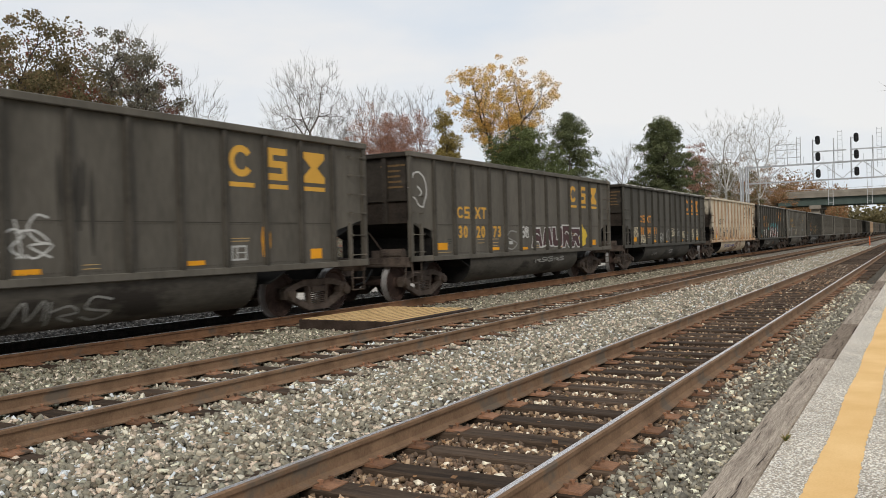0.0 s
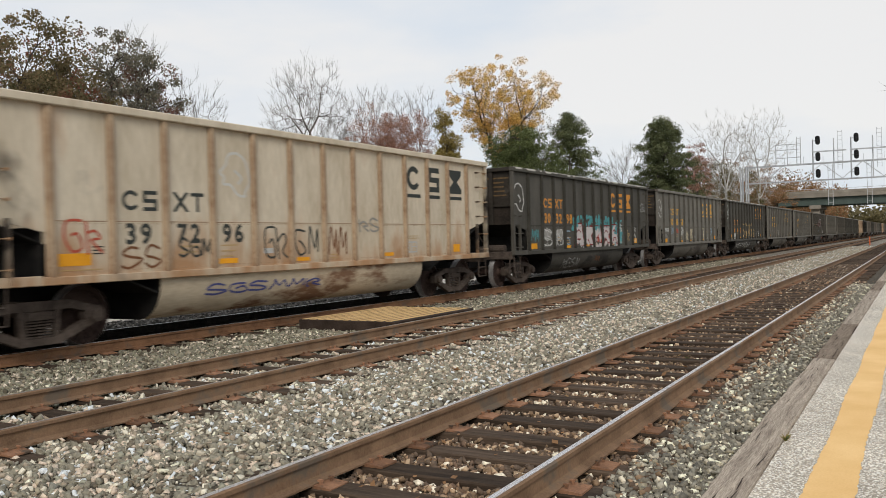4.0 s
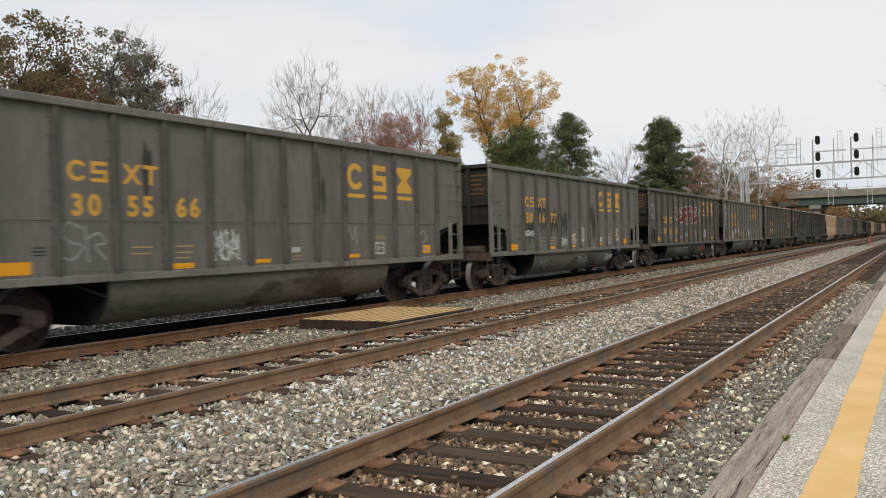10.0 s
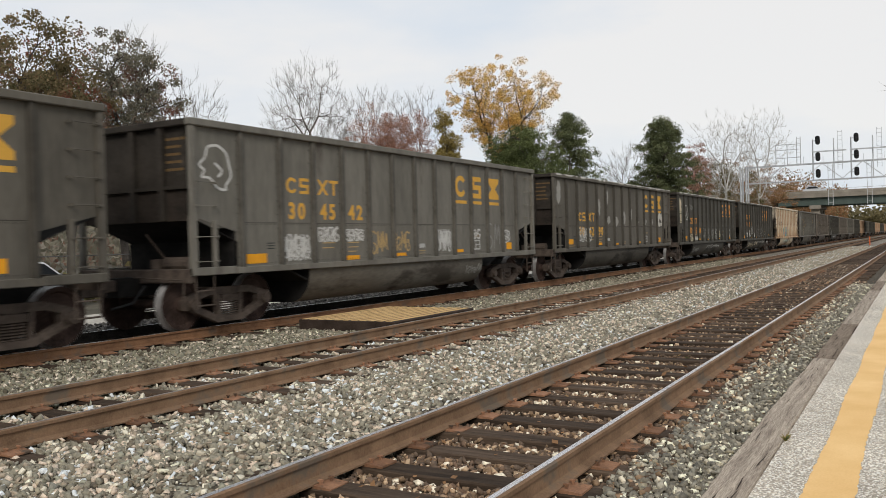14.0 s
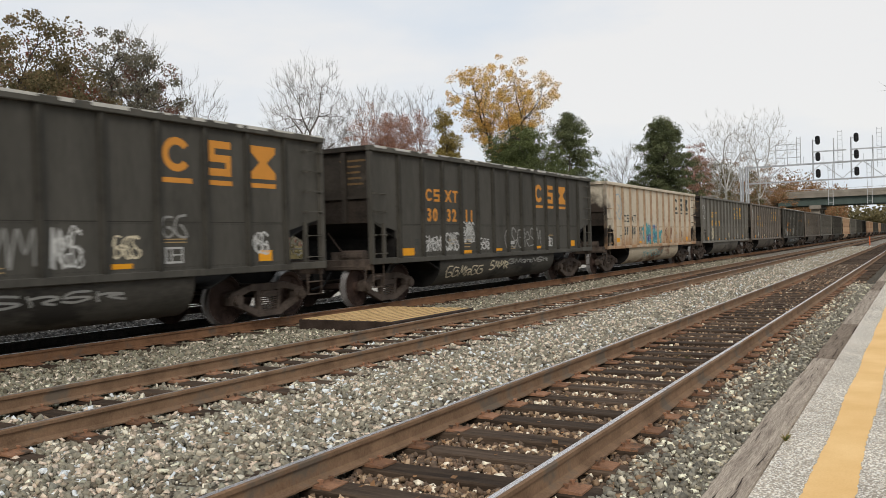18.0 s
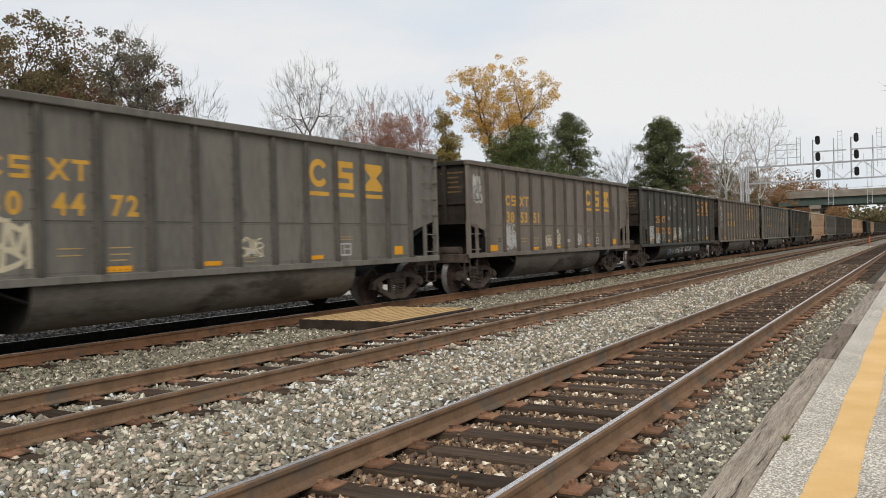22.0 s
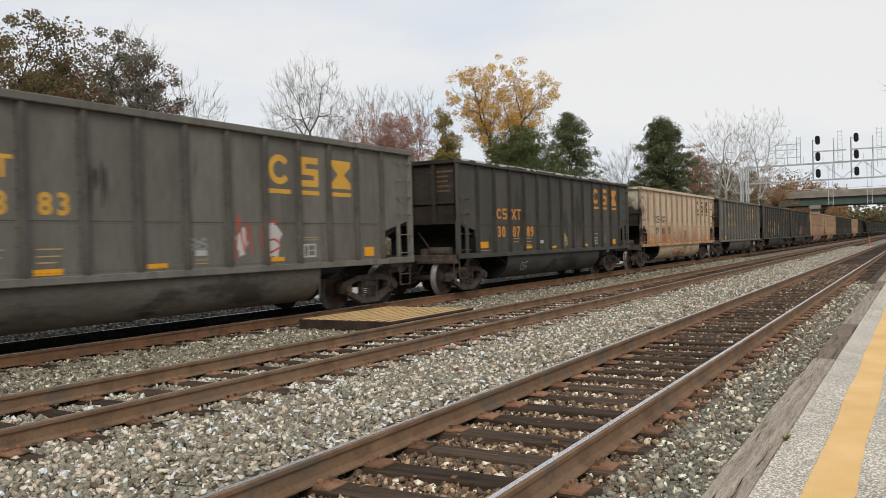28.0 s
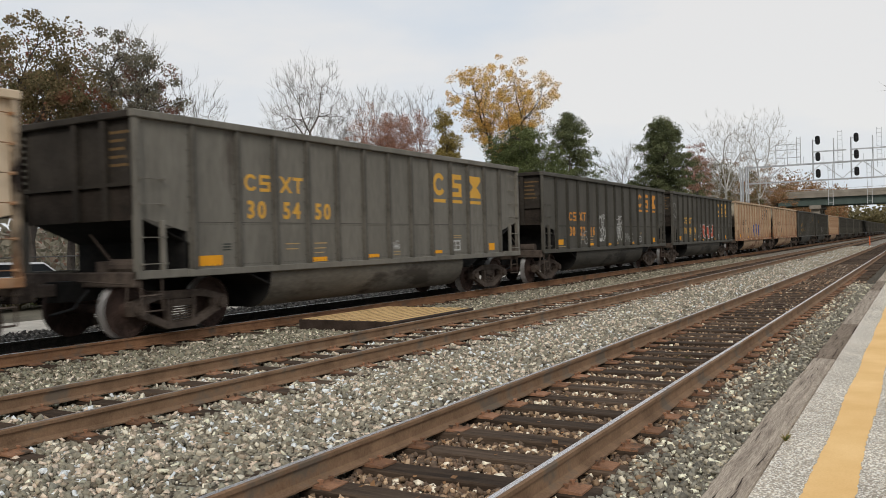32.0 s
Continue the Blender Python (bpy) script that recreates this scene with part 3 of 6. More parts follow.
def side_ring(e):
    """Outline of a side sheet, open over the trucks at both ends."""
    return [(0.0, TOP - 0.1), (0.0, 1.97), (0.10, 1.95), (1.14, 1.70), (1.14, SILL1 - 0.02), (e - 1.14, SILL1 - 0.02), (e - 1.14, 1.70), (e - 0.10, 1.95), (e, 1.97), (e, TOP - 0.1)]


POST_SKIN = {
    "car_black": paint("post_black", (0.040, 0.036, 0.029), (0.082, 0.073, 0.060), 1.5, 0.8, 0.15, 14),
    "car_coal": paint("post_coal", (0.029, 0.027, 0.022), (0.062, 0.057, 0.047), 1.5, 0.8, 0.15, 14),
    "car_grey": paint("post_grey", (0.060, 0.055, 0.046), (0.122, 0.112, 0.094), 1.5, 0.8, 0.15, 14),
    "car_sooty": paint("post_sooty", (0.064, 0.055, 0.045), (0.124, 0.107, 0.088), 1.5, 0.8, 0.15, 14),
    "car_tan": paint("post_tan", (0.22, 0.13, 0.075), (0.46, 0.345, 0.23), 1.5, 0.8, 0.15, 14),
    "car_sand": paint("post_sand", (0.20, 0.115, 0.07), (0.44, 0.31, 0.20), 1.5, 0.8, 0.15, 14),
    "car_rusty_tan": paint("post_rusty", (0.22, 0.12, 0.07), (0.40, 0.28, 0.18), 1.5, 0.8, 0.15, 14),
}


# body paints darkened for the tub: the shade of its under-curve is painted in
TUB_SHADED_SKIN = {
    "car_black": paint("tub_black_shaded", (0.050, 0.044, 0.036), (0.110, 0.098, 0.080), 1.2, 0.72, 0.12, 14, stretch=(1, 0.4, 1), third=(0.035, 0.03, 0.025), third_at=0.55, third_scale=0.9),
    "car_coal": paint("tub_coal_shaded", (0.044, 0.040, 0.033), (0.092, 0.083, 0.069), 1.2, 0.72, 0.12, 14, stretch=(1, 0.4, 1), third=(0.03, 0.027, 0.023), third_at=0.55, third_scale=0.9),
    "car_grey": paint("tub_grey_shaded", (0.085, 0.075, 0.061), (0.165, 0.147, 0.120), 1.2, 0.72, 0.12, 14, stretch=(1, 0.4, 1), third=(0.06, 0.05, 0.04), third_at=0.55, third_scale=0.9),
    "car_sooty": paint("tub_sooty_shaded", (0.075, 0.064, 0.052), (0.150, 0.129, 0.105), 1.2, 0.72, 0.12, 14, stretch=(1, 0.4, 1), third=(0.05, 0.042, 0.035), third_at=0.55, third_scale=0.9),
    "car_tan": paint("tub_tan_shaded", (0.40, 0.325, 0.23), (0.60, 0.505, 0.37), 1.2, 0.72, 0.12, 14, stretch=(1, 0.4, 1), third=(0.20, 0.115, 0.07), third_at=0.54, third_scale=1.1),
    "car_sand": paint("tub_sand_shaded", (0.40, 0.285, 0.18), (0.60, 0.465, 0.315), 1.2, 0.72, 0.12, 14, stretch=(1, 0.4, 1), third=(0.24, 0.13, 0.075), third_at=0.56, third_scale=1.1),
    "car_rusty_tan": paint("tub_rusty_shaded", (0.26, 0.17, 0.10), (0.42, 0.30, 0.20), 1.2, 0.72, 0.12, 14, stretch=(1, 0.4, 1), third=(0.16, 0.08, 0.045), third_at=0.54, third_scale=1.1),
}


def car_meshes(skin, e):
    """All the meshes of a car in one paint; the side that shows is at +x."""
    h, d = HALF, {}
    d["side_sheet"] = Shape().prism(side_ring(e), "x", h - 0.10, h - 0.075).mesh("side_sheet", skin)
    far = Shape().prism(side_ring(e), "x", -h + 0.075, -h + 0.10)
    d["far_sheet"] = far.mesh("far_side_sheet", skin)
    bolts = Shape()
    for i in range(9):
        z = 1.25 + i * 0.26
        bolts.box(h - 0.078, h - 0.055, -0.092, -0.068, z - 0.012, z + 0.012)
    d["bolt_row"] = bolts.mesh("bolt_row", POST_SKIN[skin.name])
    d["side_post"] = bevelled(Shape().prism([(h - 0.076, -0.06), (h - 0.0, -0.042), (h - 0.0, 0.042), (h - 0.076, 0.06)], "z", SILL1 - 0.015, TOP - 0.1), "side_post", POST_SKIN[skin.name], 0.008)
    corner = Shape().box(-0.05, 0.05, 0.0, 0.11, SILL0 + 0.02, TOP - 0.1)
    for i in range(13):
        corner.box(0.049, 0.062, 0.035, 0.075, 2.05 + i * 0.11, 2.09 + i * 0.11)
        corner.box(-0.062, -0.049, 0.035, 0.075, 2.05 + i * 0.11, 2.09 + i * 0.11)
    d["corner_post"] = corner.mesh("corner_post", skin)
    d["inner_post"] = bevelled(Shape().box(-0.04, 0.04, 0.0, 0.08, SILL0 + 0.02, 1.9), "inner_post", skin, 0.01)
    d["side_chord"] = bevelled(Shape().box(-0.10, 0.03, -0.03, e + 0.03, TOP - 0.125, TOP), "side_chord", skin, 0.015)
    d["end_chord"] = bevelled(Shape().box(-h + 0.101, h - 0.101, -0.03, 0.12, TOP - 0.12, TOP - 0.004), "end_chord", skin, 0.015)
    end = Shape().box(-h + 0.1, h - 0.1, 0.10, 0.125, 1.90, TOP - 0.1)
    end.box(-h + 0.1, h - 0.1, 0.02, 0.1, 2.44, 2.50)
    d["end_sheet"] = end.mesh("end_sheet", skin)
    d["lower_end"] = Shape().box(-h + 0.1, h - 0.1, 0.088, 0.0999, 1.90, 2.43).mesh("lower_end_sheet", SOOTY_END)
    # added black plate that makes the end opening read as deep shade
    d["bulkhead"] = Shape().box(-h + 0.101, h - 0.101, 1.06, 1.09, SILL0, 1.78).mesh("bulkhead", UNDER_SHADE)
    d["brake_cylinder"] = Shape().tube((0.35, 0.45, 1.16), (0.95, 0.45, 1.16), 0.13, sides=12).box(0.2, 1.1, 0.35, 0.55, 0.98, 1.03).box(0.1, 0.32, 0.3, 0.6, 1.03, 1.25).tube((0.3, 0.45, 1.25), (0.1, 0.2, 1.7), 0.018, sides=5).mesh("brake_cylinder", RUNNING)
    d["air_hose"] = Shape().tube((0.35, -0.05, 0.80), (0.36, -0.35, 0.52), 0.022, sides=6).tube((0.36, -0.35, 0.52), (0.30, -0.70, 0.45), 0.022, sides=6).mesh("air_hose", BLACK)
    d["uncoupling_lever"] = Shape().tube((0.1, -0.12, 0.95), (h - 0.1, -0.12, 0.90), 0.014, sides=5).tube((h - 0.1, -0.12, 0.90), (h - 0.1, -0.16, 0.55), 0.014, sides=5).mesh("uncoupling_lever", RUNNING)
    d["stirrup"] = Shape().tube((h - 0.06, 0.1, SILL0), (h - 0.06, 0.1, 0.45), 0.016, sides=5).tube((h - 0.06, 0.52, SILL0), (h - 0.06, 0.52, 0.45), 0.016, sides=5).tube((h - 0.06, 0.1, 0.45), (h - 0.06, 0.52, 0.45), 0.016, sides=5).tube((h - 0.06, 0.1, 0.7), (h - 0.06, 0.52, 0.7), 0.016, sides=5).mesh("stirrup", RUNNING)
    d["end_post"] = bevelled(Shape().box(-0.06, 0.06, 0.0, 0.1, 1.9, TOP - 0.1), "end_post", skin, 0.01)
    d["slope_sheet"] = Shape().prism([(0.13, 1.93), (0.155, 1.93), (3.1, 0.75), (3.1, 0.72)], "x", -h + 0.1, h - 0.1).mesh("slope_sheet", UNDER_SHADE)
    d["side_sill"] = bevelled(Shape().box(-0.06, 0.02, 1.05, e - 1.05, SILL0, SILL1), "side_sill", skin, 0.01)
    d["step_sill"] = bevelled(Shape().box(-0.07, 0.03, 0.0, 1.049, SILL0, SILL1 + 0.02), "step_sill", skin, 0.012)
    d["end_sill"] = bevelled(Shape().box(-h + 0.08, h - 0.08, -0.02, 0.14, SILL0 - 0.12, SILL1), "end_sill", RUNNING, 0.015)
    tub = []
    for k in range(19):
        a = math.pi / 2 * k / 18
        tub.append((h - 0.10 - 0.55 * (1 - math.cos(a)), SILL0 - 0.08 - 0.60 * math.sin(a)))
    ring = tub + [(-x, z) for x, z in reversed(tub)] + [(-h + 0.10, SILL1), (h - 0.10, SILL1)]
    d["tub"] = Shape().prism(ring, "y", 3.15, e - 3.45).mesh("tub", TUB_SHADED_SKIN[skin.name])
    # end caps take the painted underframe shade
    d["tub"].materials.append(UNDER_SHADE)
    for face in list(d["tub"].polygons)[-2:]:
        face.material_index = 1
    d["centre_sill"] = Shape().box(-0.16, 0.16, -0.45, e + 0.45, 0.62, 0.95).mesh("centre_sill", UNDER_SHADE)
    d["floor"] = Shape().box(-h + 0.1, h - 0.1, 2.9, e - 2.9, 0.96, 1.0).mesh("floor_sheet", UNDER_SHADE)
    d["grab_iron"] = Shape().tube((h + 0.04, 0, 0), (h + 0.04, 0.46, 0), 0.009, sides=5).box(h - 0.075, h + 0.048, -0.012, 0.012, -0.02, 0.02).box(h - 0.075, h + 0.048, 0.448, 0.472, -0.02, 0.02).mesh("grab_iron", skin)
    d["coupler"] = bevelled(Shape().box(-0.09, 0.09, -0.6, -0.02, 0.72, 0.92).box(-0.17, 0.15, -0.98, -0.62, 0.66, 0.98), "coupler", RUNNING, 0.02)
    return d


def running_meshes():
    d = {}
    # side frame of a three-piece truck, seen from the side; pulled 12 cm deep
    s = Shape()
    bars = (((-1.02, 0.52), (-0.50, 0.66), 0.06), ((-0.50, 0.66), (0.50, 0.66), 0.065), ((0.50, 0.66), (1.02, 0.52), 0.06), ((-0.90, 0.40), (-0.27, 0.14), 0.06), ((-0.29, 0.15), (0.29, 0.15), 0.055), ((0.27, 0.14), (0.90, 0.40), 0.06), ((-0.25, 0.16), (-0.29, 0.66), 0.042), ((0.25, 0.16), (0.29, 0.66), 0.042))
    for a, b, r in bars:
        dy, dz = b[0] - a[0], b[1] - a[1]
        n = math.hypot(dy, dz)
        oy, oz = -dz / n * r, dy / n * r
        s.prism([(a[0] + oy, a[1] + oz), (b[0] + oy, b[1] + oz), (b[0] - oy, b[1] - oz), (a[0] - oy, a[1] - oz)], "x", -0.06, 0.06)
    for y in (-0.9, 0.9):
        s.prism([(y - 0.15, 0.36), (y + 0.15, 0.36), (y + 0.17, 0.52), (y + 0.10, 0.60), (y - 0.10, 0.60), (y - 0.17, 0.52)], "x", -0.08, 0.07)
        s.tube((0.05, y, 0.457), (0.15, y, 0.457), 0.10, sides=12)
    s.box(-0.02, 0.075, -0.21, 0.21, 0.46, 0.575)
    d["side_frame"] = s.mesh("side_frame", RUNNING)
    s = Shape()
    for y in (-0.135, 0.0, 0.135):
        for k in range(6):
            s.tube((0.02, y, 0.21 + k * 0.042), (0.02, y, 0.232 + k * 0.042), 0.06, sides=10)
    d["spring_nest"] = s.mesh("spring_nest", RUNNING)
    d["bolster"] = bevelled(Shape().box(-1.02, 1.02, -0.2, 0.2, 0.50, 0.70), "truck", RUNNING, 0.02)
    s = Shape()
    prof = [(0.03, 0.10), (0.12, 0.10), (0.14, 0.04), (0.36, 0.03), (0.385, 0.065), (0.455, 0.065)]
    s.lathe(prof, (RAIL - 0.03, 0, 0), 28)
    s.lathe([(r, -x) for r, x in prof], (-RAIL + 0.03, 0, 0), 28)
    for sg in (1, -1):
        s.lathe([(0.455, 0.064 * sg), (0.462, -0.045 * sg), (0.485, -0.05 * sg), (0.485, -0.075 * sg), (0.37, -0.075 * sg), (0.13, -0.02 * sg), (0.09, -0.1 * sg)], (sg * (RAIL - 0.03), 0, 0), 28)
    s.tube((-1.0, 0, 0), (1.0, 0, 0), 0.085, sides=12)
    s.box(RAIL + 0.02, RAIL + 0.045, 0.17, 0.3, -0.05, 0.06)
    d["wheelset"] = s.mesh("wheelset", WHEEL, smooth=False)
    d["tread"] = Shape().lathe([(0.4565, 0.067), (0.4635, -0.044), (0.4865, -0.051), (0.4865, -0.074), (0.45, -0.077), (0.45, -0.05)], (RAIL - 0.03, 0, 0), 28).mesh("tread", TREAD)
    return d


RUN = running_meshes()
SKINS = {"black": CAR_BLACK, "coal": CAR_COAL, "grey": CAR_GREY, "brown": CAR_BROWN, "tan": CAR_TAN, "sand": CAR_SAND, "rusty": CAR_TAN_B}
END_TAN = paint("car_tan_sooty_end", (0.34, 0.29, 0.22), (0.56, 0.50, 0.39), 0.9, 0.8, 0.12, 14, third=(0.045, 0.034, 0.027), third_at=0.62, third_scale=0.7, creep=(3.35, 2.4, 0.42))
# ends of dark cars: soot, with the ends' shade mixed into the colour
END_DARK = paint("car_sooty_shaded_end", (0.020, 0.017, 0.014), (0.050, 0.042, 0.034), 1.2, 0.8, 0.12, 14, third=(0.075, 0.062, 0.050), third_at=0.6, third_scale=0.9)
SHELL = {(k, make): car_meshes(m, LENGTH[make]) for k, m in SKINS.items() for make in "AB"}
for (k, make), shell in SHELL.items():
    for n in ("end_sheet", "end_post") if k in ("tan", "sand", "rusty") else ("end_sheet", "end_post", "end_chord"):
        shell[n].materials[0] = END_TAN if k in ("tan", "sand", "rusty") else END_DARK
LOOKS = {0: "black", 1: "black", 2: "coal", 3: "tan", 4: "coal", 5: "grey", 6: "coal", 7: "grey", 8: "grey", 9: "black", 10: "grey", 11: "black", 12: "coal", 13: "coal", 14: "tan", 15: "grey", 16: "brown", 17: "coal", 18: "brown", 19: "grey", 20: "coal", 21: "sand", 22: "grey", 23: "coal", 24: "coal", 25: "rusty", 26: "rusty", 27: "coal", 28: "coal", 29: "rusty", 30: "coal"}
COLOUR_WORDS = {"black": "faded black", "coal": "dull black", "grey": "weathered dark grey", "brown": "sooty brown-grey", "tan": "rust-stained cream", "sand": "rust-stained tan", "rusty": "rusty tan"}
cars, wheelsets = [], []


def hopper_car(k):
    skin = LOOKS.get(k, "coal")
    make = "A" if k in TYPE_A else "B"
    d, e, h = SHELL[(skin, make)], LENGTH[make], HALF
    car = thing("hopper_car", f"{COLOUR_WORDS[skin]} steel coal hopper car with painted markings and graffiti", "hopper car", "cars of the coal train")
    part("side_sheet", d["side_sheet"], car)
    part("side_sheet", d["far_sheet"], car)
    for y in POSTS["A" if k in TYPE_A else "B"]:
        post = part("side_post", d["side_post"], car, m=pose(0, y, 0))
        if k < 24 and make == "A":
            part("bolt_row", d["bolt_row"], post)["kind"] = "stuff"
        if k > 20:
            part("side_post", d["side_post"], car, m=pose(0, y, 0, 0, 0, 180))
    flip = pose(0, e, 0, 0, 0, 180)
    for s in (1, -1):
        part("side_chord", d["side_chord"], car, m=pose(s * h, 0, 0) if s > 0 else pose(-h + 0.07, 0, 0))
        part("side_sill", d["side_sill"], car, m=pose(s * (h - 0.02), 0, 0))
    for m in (pose(0, 0, 0), flip):
        part("end_sheet", d["end_sheet"], car, m=m)
        part("end_chord", d["end_chord"], car, m=m)
        part("slope_sheet", d["slope_sheet"], car, m=m)
        part("bulkhead", d["bulkhead"], car, m=m)
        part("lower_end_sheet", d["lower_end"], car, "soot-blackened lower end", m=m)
        if k < 27:
            part("brake_cylinder", d["brake_cylinder"], car, m=m)
            part("air_hose", d["air_hose"], car, "black rubber hose", m=m)
            part("uncoupling_lever", d["uncoupling_lever"], car, m=m)
        part("end_sill", d["end_sill"], car, m=m)
        part("coupler", d["coupler"], car, m=m @ pose(0, -0.2 if make == "A" else 0, 0))
        for s in (1, -1):
            part("corner_post", d["corner_post"], car, m=m @ pose(s * (h - 0.05), 0, 0))
            part("step_sill", d["step_sill"], car, m=m @ pose(s * (h - 0.05), 0, 0))
        part("end_post", d["end_post"], car, m=m @ pose(0.0, 0, 0))
        part("end_post", d["end_post"], car, m=m @ pose(0.72, 0, 0))
    for y in (0.0, e - 0.62):
        part("stirrup", d["stirrup"], car, m=pose(0, y, 0))
    for y in (0.52, e - 0.6):
        part("inner_post", d["inner_post"], car, m=pose(h - 0.06, y, 0))
    part("tub", d["tub"], car)
    part("centre_sill", d["centre_sill"], car)
    part("floor_sheet", d["floor"], car)
    for z in (1.20, 1.62, 2.15, 2.55):
        part("grab_iron", d["grab_iron"], car, m=pose(0, 0.08, z))
    for z in (1.20, 1.62, 2.10, 2.50, 2.90, 3.30):
        part("grab_iron", d["grab_iron"], car, m=pose(0, e - 0.58, z))
    for y in (1.25, e - 1.25):
        tr = part("truck", RUN["bolster"], car, m=pose(0, y, 0))
        for s in (1, -1):
            part("side_frame", RUN["side_frame"], tr, m=pose(s * 0.99, 0, 0))
            part("spring_nest", RUN["spring_nest"], tr, m=pose(s * 0.99, 0, 0))["kind"] = "stuff"
        for w in (-0.9, 0.9):
            ws = part("wheelset", RUN["wheelset"], car, m=pose(0, y + w, 0.457))
            wheelsets.append((k, ws, y + w))
            if k < 30:
                part("tread", RUN["tread"], ws, "bright worn tread")
    cars.append(car)
    return car


for k in range(CARS):
    hopper_car(k)


# ---- lettering, stencils and spray paint on the cars ----
def plain(name, colour, rough=0.75):
    c = colour
    return paint(name, tuple(v * 0.82 for v in c), c, 2.0, rough, 0.05, 30)


INKS = {
    "faint": plain("faded_print", (0.17, 0.105, 0.045)),
    "yellow": plain("lettering_yellow", (0.70, 0.385, 0.07)), "orange": plain("lettering_orange", (0.68, 0.29, 0.055)), "dark": plain("lettering_dark", (0.05, 0.055, 0.05)),
    "patch": plain("reflector_yellow", (0.82, 0.36, 0.025)), "white": plain("spray_white", (0.60, 0.585, 0.545)), "dim": plain("spray_faded", (0.30, 0.29, 0.265)),
    "cream": plain("spray_cream", (0.66, 0.57, 0.40)), "red": plain("spray_red", (0.22, 0.03, 0.03)), "maroon": plain("spray_maroon", (0.09, 0.05, 0.05)),
    "teal": plain("spray_teal", (0.10, 0.32, 0.33)), "blue": plain("spray_blue", (0.08, 0.09, 0.24)), "sky": plain("spray_pale_blue", (0.30, 0.40, 0.48)),
    "pink": plain("spray_pink_white", (0.60, 0.54, 0.52)), "coral": plain("spray_coral", (0.48, 0.10, 0.06)), "gold": plain("spray_gold", (0.48, 0.33, 0.15)),
    "yell": plain("spray_yellow", (0.70, 0.48, 0.06)), "soot": plain("soot_streak", (0.062, 0.056, 0.047)), "grey": plain("bare_primer", (0.34, 0.325, 0.29)),
    "flake": plain("flaking_white", (0.58, 0.555, 0.49)), "label": plain("label_white", (0.50, 0.49, 0.46)), "rust": plain("rust_bloom", (0.20, 0.085, 0.04)),
}
FACE = HALF - 0.075


def flat(name, ink, polygons, lift=0.004):
    """Flat painted shapes on the side sheet, polygons of (y, z)."""
    s = Shape()
    for ring in polygons:
        s.prism(ring, "x", FACE - 0.004, FACE + lift)
        lift += 0.0002
    return s.mesh(name, INKS[ink])


def bar(y0, y1, z0, z1):
    return [(y0, z0), (y1, z0), (y1, z1), (y0, z1)]


def glyph(text, size, ink):
    """A character of the built-in font as a thin mesh that stands on the side sheet."""
    cu = bpy.data.curves.new("number", "FONT")
    cu.body, cu.size, cu.extrude, cu.resolution_u = text, size, 0.003, 3
    cu.offset = 0.013
    ob = bpy.data.objects.new("number", cu)
    scene.collection.objects.link(ob)
    bpy.context.view_layer.update()
    me = bpy.data.meshes.new_from_object(ob.evaluated_get(bpy.context.evaluated_depsgraph_get()))
    bpy.data.objects.remove(ob)
    me.materials.clear()
    me.materials.append(INKS[ink])
    return me


DIGITS = {(c, ink): glyph(c, 0.44, ink) for c in "0123456789" for ink in ("yellow", "orange", "dark")}
UPRIGHT = Matrix(((0, 0, 1, FACE + 0.002), (1, 0, 0, 0), (0, 1, 0, 0), (0, 0, 0, 1)))


def arc(cy, cz, ry, rz, n=14):
    return [(cy + ry * math.cos(2 * math.pi * i / n), cz + rz * math.sin(2 * math.pi * i / n)) for i in range(n)]


def ring_shape(name, ink, cy, cz, ry, rz, w):
    """A thick ring, broken on one side, as one closed band."""
    s, n = Shape(), 22
    for i in range(n + 1):
        a = 0.62 + (2 * math.pi - 1.24) * i / n
        for r in (0.0, w):
            for x in (FACE - 0.004, FACE + 0.004):
                s.v.append((x, cy + (ry - r) * math.cos(a), cz + (rz - r) * math.sin(a)))
    for i in range(n):
        a, b = 4 * i, 4 * i + 4
        s.f += [(a + p, b + p, b + q, a + q) for p, q in ((0, 1), (1, 3), (3, 2), (2, 0))]
    s.f += [(0, 1, 3, 2), (4 * n, 4 * n + 2, 4 * n + 3, 4 * n + 1)]
    return s.mesh(name, INKS[ink])


def step_shape(a, w, z0, z1, t):
    """Outline of three bars joined by two uprights on opposite sides."""
    m, h = (z0 + z1) / 2, t / 2
    return [(a, z0), (a + w, z0), (a + w, m + h), (a + t, m + h), (a + t, z1 - t), (a + w, z1 - t), (a + w, z1), (a, z1), (a, m - h), (a + w - t, m - h), (a + w - t, z0 + t), (a, z0 + t)]


